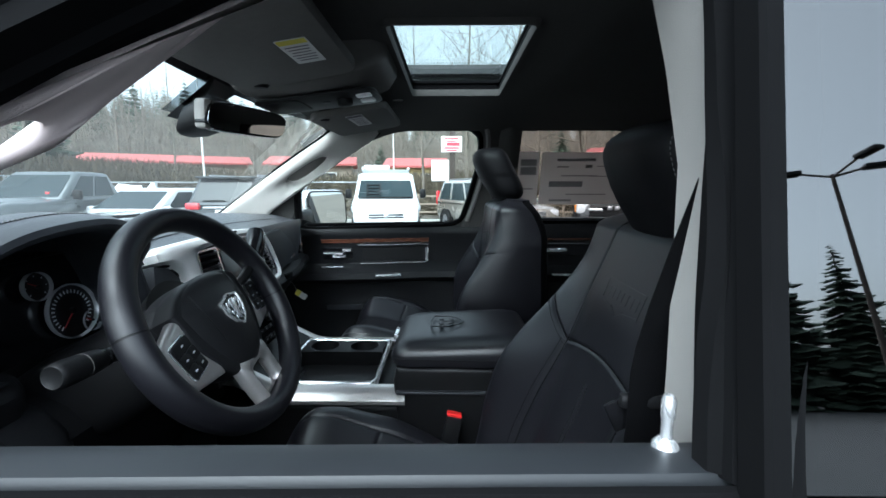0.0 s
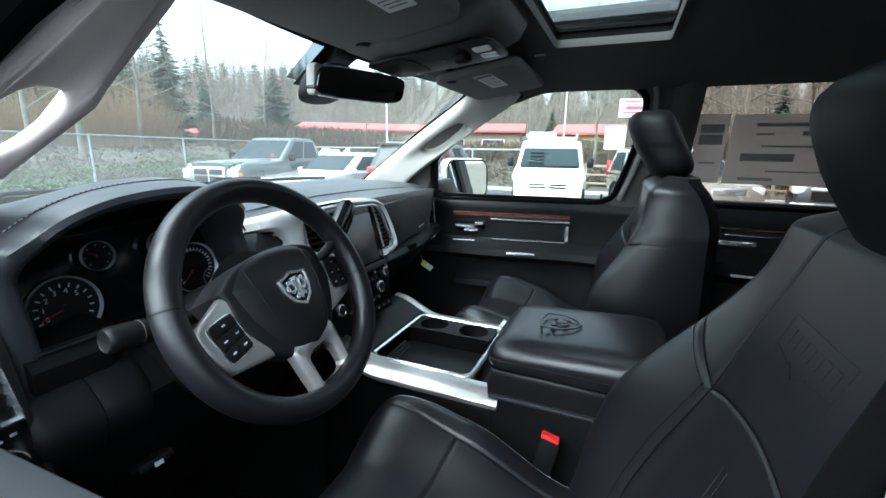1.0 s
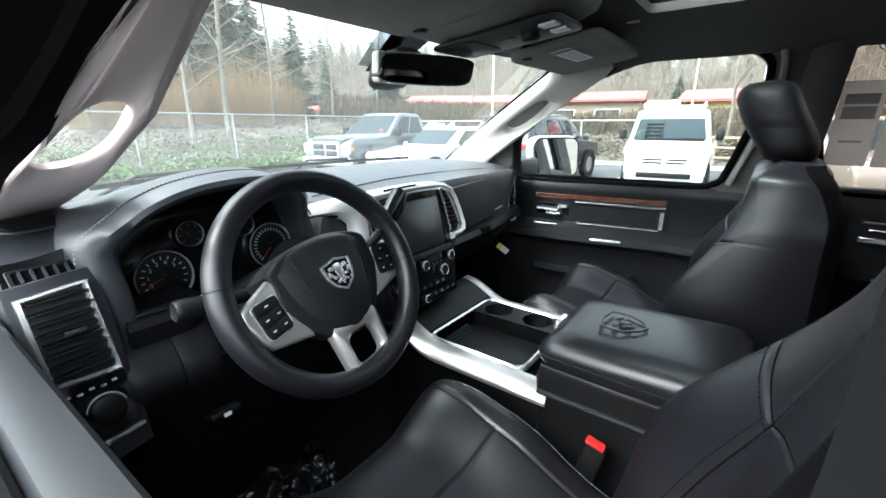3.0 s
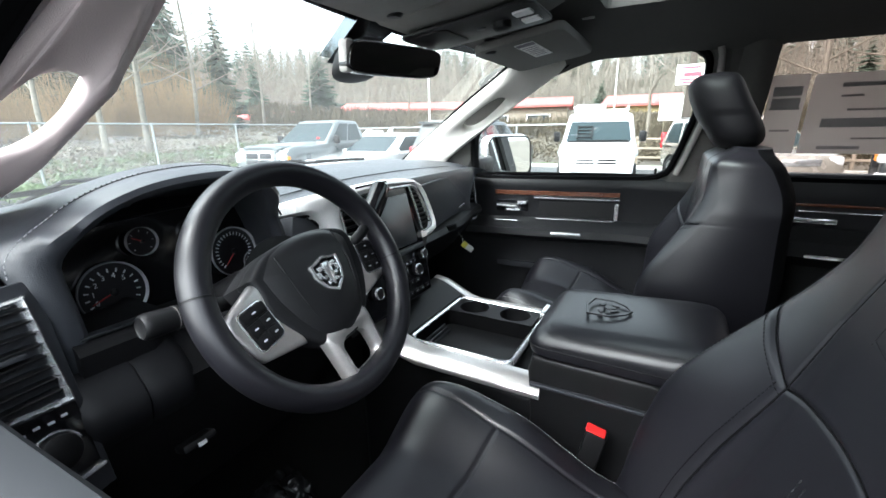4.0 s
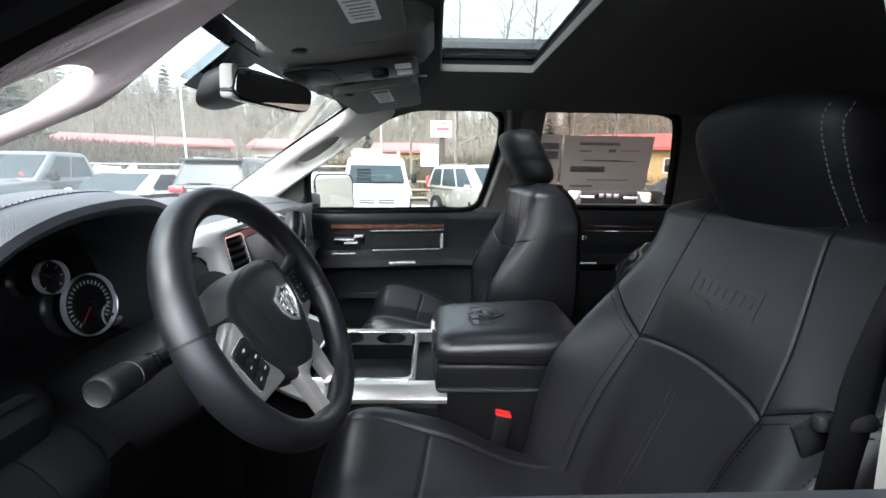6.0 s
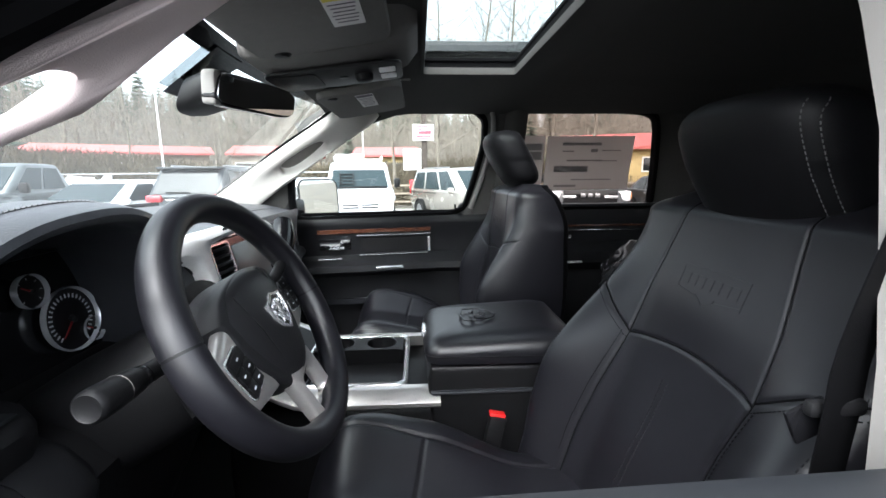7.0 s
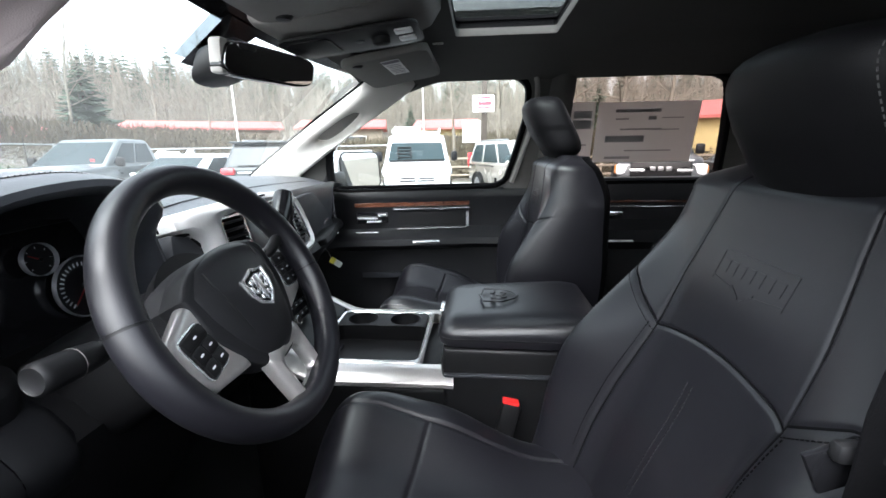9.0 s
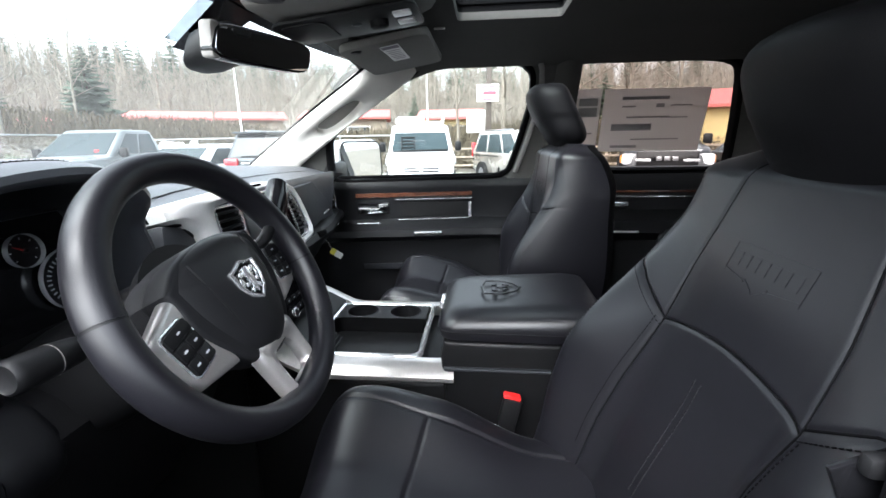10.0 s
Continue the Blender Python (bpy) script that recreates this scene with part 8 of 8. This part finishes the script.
def build_sign():
    x, y = polar(0.25, 21)
    s = thing("lot_sign", "white sign board with red bars on a dark post", "sign", (x, y, ground_at(x, y)))
    part("post", box(0.26, 0.26, 5.6, (0.05, 0.08, 2.8), 0.03), BARK_DARK, s, "dark wooden post")
    b = part("board", box(1.0, 0.05, 0.75, (0, -0.12, 3.60), 0.01), SIGN_WHITE, s, "white board")
    for k, (z, h, w) in enumerate(((3.86, 0.08, 0.7), (3.74, 0.06, 0.5), (3.60, 0.16, 0.62), (3.42, 0.07, 0.72), (3.31, 0.06, 0.5))):
        part("text_bar", box(w, 0.01, h, (0.08 * (k == 2), -0.148, z), 0), SIGN_RED, b, "red printed bar")
    c = part("lower_board", box(0.85, 0.05, 1.0, (-0.55, -0.10, 2.35), 0.01), SIGN_WHITE, s, "plain white lower board")
    for k in range(5):
        part("text_bar", box(0.6, 0.01, 0.06, (-0.55, -0.13, 2.7 - 0.15 * k), 0), PAPER_BACK, c, "faint printed bar")


build_sign()


def pole(az, d, h, r, label, mat=SIGN_WHITE):
    x, y = polar(az, d)
    p = thing("flag_pole", label, "pole", (x, y, ground_at(x, y)))
    part("shaft", tube([(0, 0, 0), (0, 0, h)], r, 10, taper=lambda t: 1 - 0.4 * t), mat, p)
    part("cap", lathe([(r * 0.8, 0), (r * 1.0, r), (r * 0.6, r * 2), (0, r * 2.4)], 12, Matrix.Translation((0, 0, h))), mat, p)


pole(-30.0, 26, 6.8, 0.06, "slim white pole behind the parked row")
pole(-7.4, 40, 7.5, 0.07, "slim pale pole beside the low building")


def street_lamp(x, y, h, heads):
    l = thing("street_lamp", "tall dark lot lamp with several heads behind the camera side", "street lamp", (x, y, GZ))
    part("pole", tube([(0, 0, 0), (0, 0, h)], 0.10, 12, taper=lambda t: 1 - 0.4 * t), BARK_DARK, l)
    part("base", lathe([(0.28, 0), (0.28, 0.6), (0.24, 0.65), (0, 0.65)], 16), material("concrete", (0.4, 0.4, 0.38), 0.9), l)
    for a in heads:
        e = Vector((math.cos(a) * 1.1, math.sin(a) * 1.1, h + 0.15))
        part("arm", tube([(0, 0, h - 0.1), tuple(e * 1.0)], 0.04, 8), BARK_DARK, l)
        part("head", box(0.75, 0.36, 0.16, tuple(e + Vector((math.cos(a) * 0.2, math.sin(a) * 0.2, 0))), 0.05, 2, pose(0, 0, 0, 0, 0, math.degrees(a))), PLASTIC, l, "dark lamp head")


street_lamp(13.5, -13.0, 8.5, (0.3, 1.5, 3.4))
for x, y, h, k in ((16, -24, 9, 0), (20, -26, 12, 1), (24, -25, 10, 2), (29, -24, 9, 0), (35, -26, 11, 1), (11, -27, 8, 2)):
    conifer(x, y, h, k, x, "dark conifer behind the camera side of the lot", 1.15)


# ---- the truck's own outside: hood, wipers, mirror ----
def build_hood():
    h = thing("hood", "black metallic hood of the truck ahead of the windshield", "hood", (-1.9, YC, 1.3))
    def top(u, v):
        x, t = -1.22 - 1.45 * u, 2 * v - 1
        z = 1.405 - 0.12 * u * u - 0.085 * abs(t) ** 3 + 0.022 * bell(abs(t) - 0.42, 0.12) - 0.06 * soft(0.93, 1, abs(t))
        return Vector((x + 1.9, 0.90 * t, z - 1.3))
    part("panel", slab(top, lambda u, v: top(u, v) - Vector((0, 0, 0.05)), 24, 36), BODY, h, "black metallic panel")
    def cowl(u, v):
        x = -1.235 + 0.09 * v - 0.12 * (1 - (2 * u - 1) ** 2) * v * 0
        t = 2 * u - 1
        return Vector((x + 1.9 + 0.02, 0.84 * t, 1.435 + 0.03 * v - 0.06 * abs(t) ** 3 - 1.3))
    part("cowl_panel", slab(cowl, lambda u, v: cowl(u, v) - Vector((0, 0, 0.04)), 20, 4), PLASTIC, h, "black plastic cowl")


def build_wiper(y0, y1, label):
    w = thing("wiper", label, "wiper", (-1.16, y0, 1.50), "windshield wipers")
    o = Vector((1.16, -y0, -1.50))
    n = 16
    pts = []
    for k in range(n + 1):
        y = y0 + (y1 - y0) * k / n
        u = (y - YC) / (2 * WIN_B * 1.05) + 0.5
        pts.append(Vector(screen_at(u, 0.07)) + Vector((-0.022, 0, 0.016)) + o)
    part("blade", tube(pts, 0.0042, 8, squash=1.4), RUBBER, w, "black rubber blade")
    part("arm", tube([Vector((-1.20, y0 - 0.05, 1.455)) + o, pts[3] + Vector((-0.01, 0, 0.012)), pts[8] + Vector((-0.008, 0, 0.008))], 0.005, 8), PLASTIC, w, "black wiper arm")


def build_outside_mirror():
    m = thing("door_mirror", "large chrome-capped tow mirror outside the passenger window", "door mirror", (-0.66, 2.25, 1.53))
    f = facing((0, 0, 0), (0.62, 0.78, 0), (-0.05, 0.05, 1))
    sh = rounded(0.255, 0.205, 0.05, 8)
    part("shell", prism(sh, 0.085, f @ Matrix.Translation((0, 0, -0.085)), 0.028, 4), CHROME, m, "chrome shell")
    part("inner_rim", frame_plate(rounded(0.236, 0.186, 0.040, 8), rounded(0.222, 0.172, 0.034, 8), 0.006, f), PLASTIC, m, "black inner rim")
    part("upper_glass", prism(rounded(0.224, 0.174, 0.034, 8), 0.002, f @ Matrix.Translation((0, 0, 0.002)), 0), MIRROR, m, "mirror glass")
    part("arm", box(0.05, 0.22, 0.09, (-0.07, -0.19, -0.04), 0.02), PLASTIC, m, "black mirror arm")


def build_front_body():
    """The plain body under the hood, the frame rails and the wheels."""
    b = thing("truck_body", "black metallic front body, frame and wheels of the truck", "truck body", (-1.9, YC, GZ + 0.012))
    o = Vector((1.9, -YC, -GZ - 0.012))
    def put(name, bm, mat, parent=b, label=""):
        bm.transform(Matrix.Translation(o))
        return part(name, bm, mat, parent, label)
    arch = [(-1.90 + 0.47 * math.cos(a), 0.52 + 0.47 * math.sin(a)) for a in np.linspace(math.pi, 0, 15)]
    side = [(-1.16, 0.50), (-1.16, 1.30), (-1.9, 1.285), (-2.66, 1.19), (-2.68, 0.62), (-2.60, 0.52)] + arch
    for y in (0.235, 1.985):
        put("fender", prism(side, 0.08, Matrix(((1, 0, 0, 0), (0, 0, 1, y), (0, 1, 0, 0), (0, 0, 0, 1))), 0.02, 2), BODY, b, "black metallic fender")
    put("front_panel", box(0.08, 1.68, 0.66, (-2.64, YC, 0.86), 0.03), BODY, b, "black front panel")
    put("bumper", box(0.20, 1.86, 0.24, (-2.72, YC, 0.60), 0.06), CHROME, b, "chrome bumper")
    for y in (0.72, 1.58):
        put("frame_rail", box(4.4, 0.09, 0.16, (-0.55, y, 0.54), 0.01), PLASTIC, b, "black frame rail")
    for x in (-1.90, 1.62):
        put("axle", tube([(x, 0.45, 0.52), (x, 1.85, 0.52)], 0.045, 10), PLASTIC, b)
        for y, sg in ((0.36, 1), (1.94, -1)):
            m = Matrix.Translation((x, y, 0.50)) @ pose(0, 0, 0, 90 * sg, 0, 0)
            w = put("wheel", lathe([(0.25, -0.12), (0.38, -0.12), (0.405, -0.08), (0.405, 0.08), (0.38, 0.12), (0.26, 0.12), (0.25, 0.06)], 32, m), TYRE, b, "black tyre")
            put("rim", lathe([(0.255, 0.11), (0.22, 0.07), (0.08, 0.09), (0.05, 0.12), (0, 0.12)], 24, m), ALLOY, w)


build_hood()
build_front_body()
build_wiper(0.55, 1.12, "black windshield wiper resting on the driver side")
build_wiper(1.12, 1.66, "black windshield wiper resting on the passenger side")
build_outside_mirror()


# ---- papers on the rear passenger window ----
def sticker(x0, z0, w, h, tilt, label, bars):
    s = thing("window_sticker", label, "sticker", (x0, side_y(0, z0) + 0.016, z0), "window stickers")
    m = facing((0, 0, 0), (1, 0, 0), (0, -0.23, 1)) @ pose(0, 0, 0, 0, 0, tilt)
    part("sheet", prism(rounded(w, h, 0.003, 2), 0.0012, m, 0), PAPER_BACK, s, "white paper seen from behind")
    for x, y, bw, bh in bars:
        part("print_bar", prism(rounded(bw, bh, 0.0008, 1, x * w, y * h), 0.0006, m @ Matrix.Translation((0, 0, 0.0014)), 0), INK_FAINT, s, "grey printed bar")


sticker(0.573, 1.680, 0.380, 0.234, 0.0, "large white printed price sheet taped in window", [(-0.10, 0.36, 0.17, 0.012), (0.05, 0.24, 0.03, 0.014), (-0.25, 0.23, 0.05, 0.006), (0.25, 0.24, 0.08, 0.004), (-0.05, 0.06, 0.16, 0.006), (-0.20, -0.10, 0.15, 0.026), (0.05, -0.30, 0.18, 0.005), (-0.25, -0.42, 0.10, 0.010), (0.2, 0.05, 0.10, 0.004)])
sticker(0.326, 1.682, 0.092, 0.236, 0.0, "narrow white printed sheet taped in the window", [(0, 0.30, 0.07, 0.028), (0, 0.08, 0.075, 0.006), (0, 0.15, 0.07, 0.03), (0, -0.2, 0.05, 0.006)])
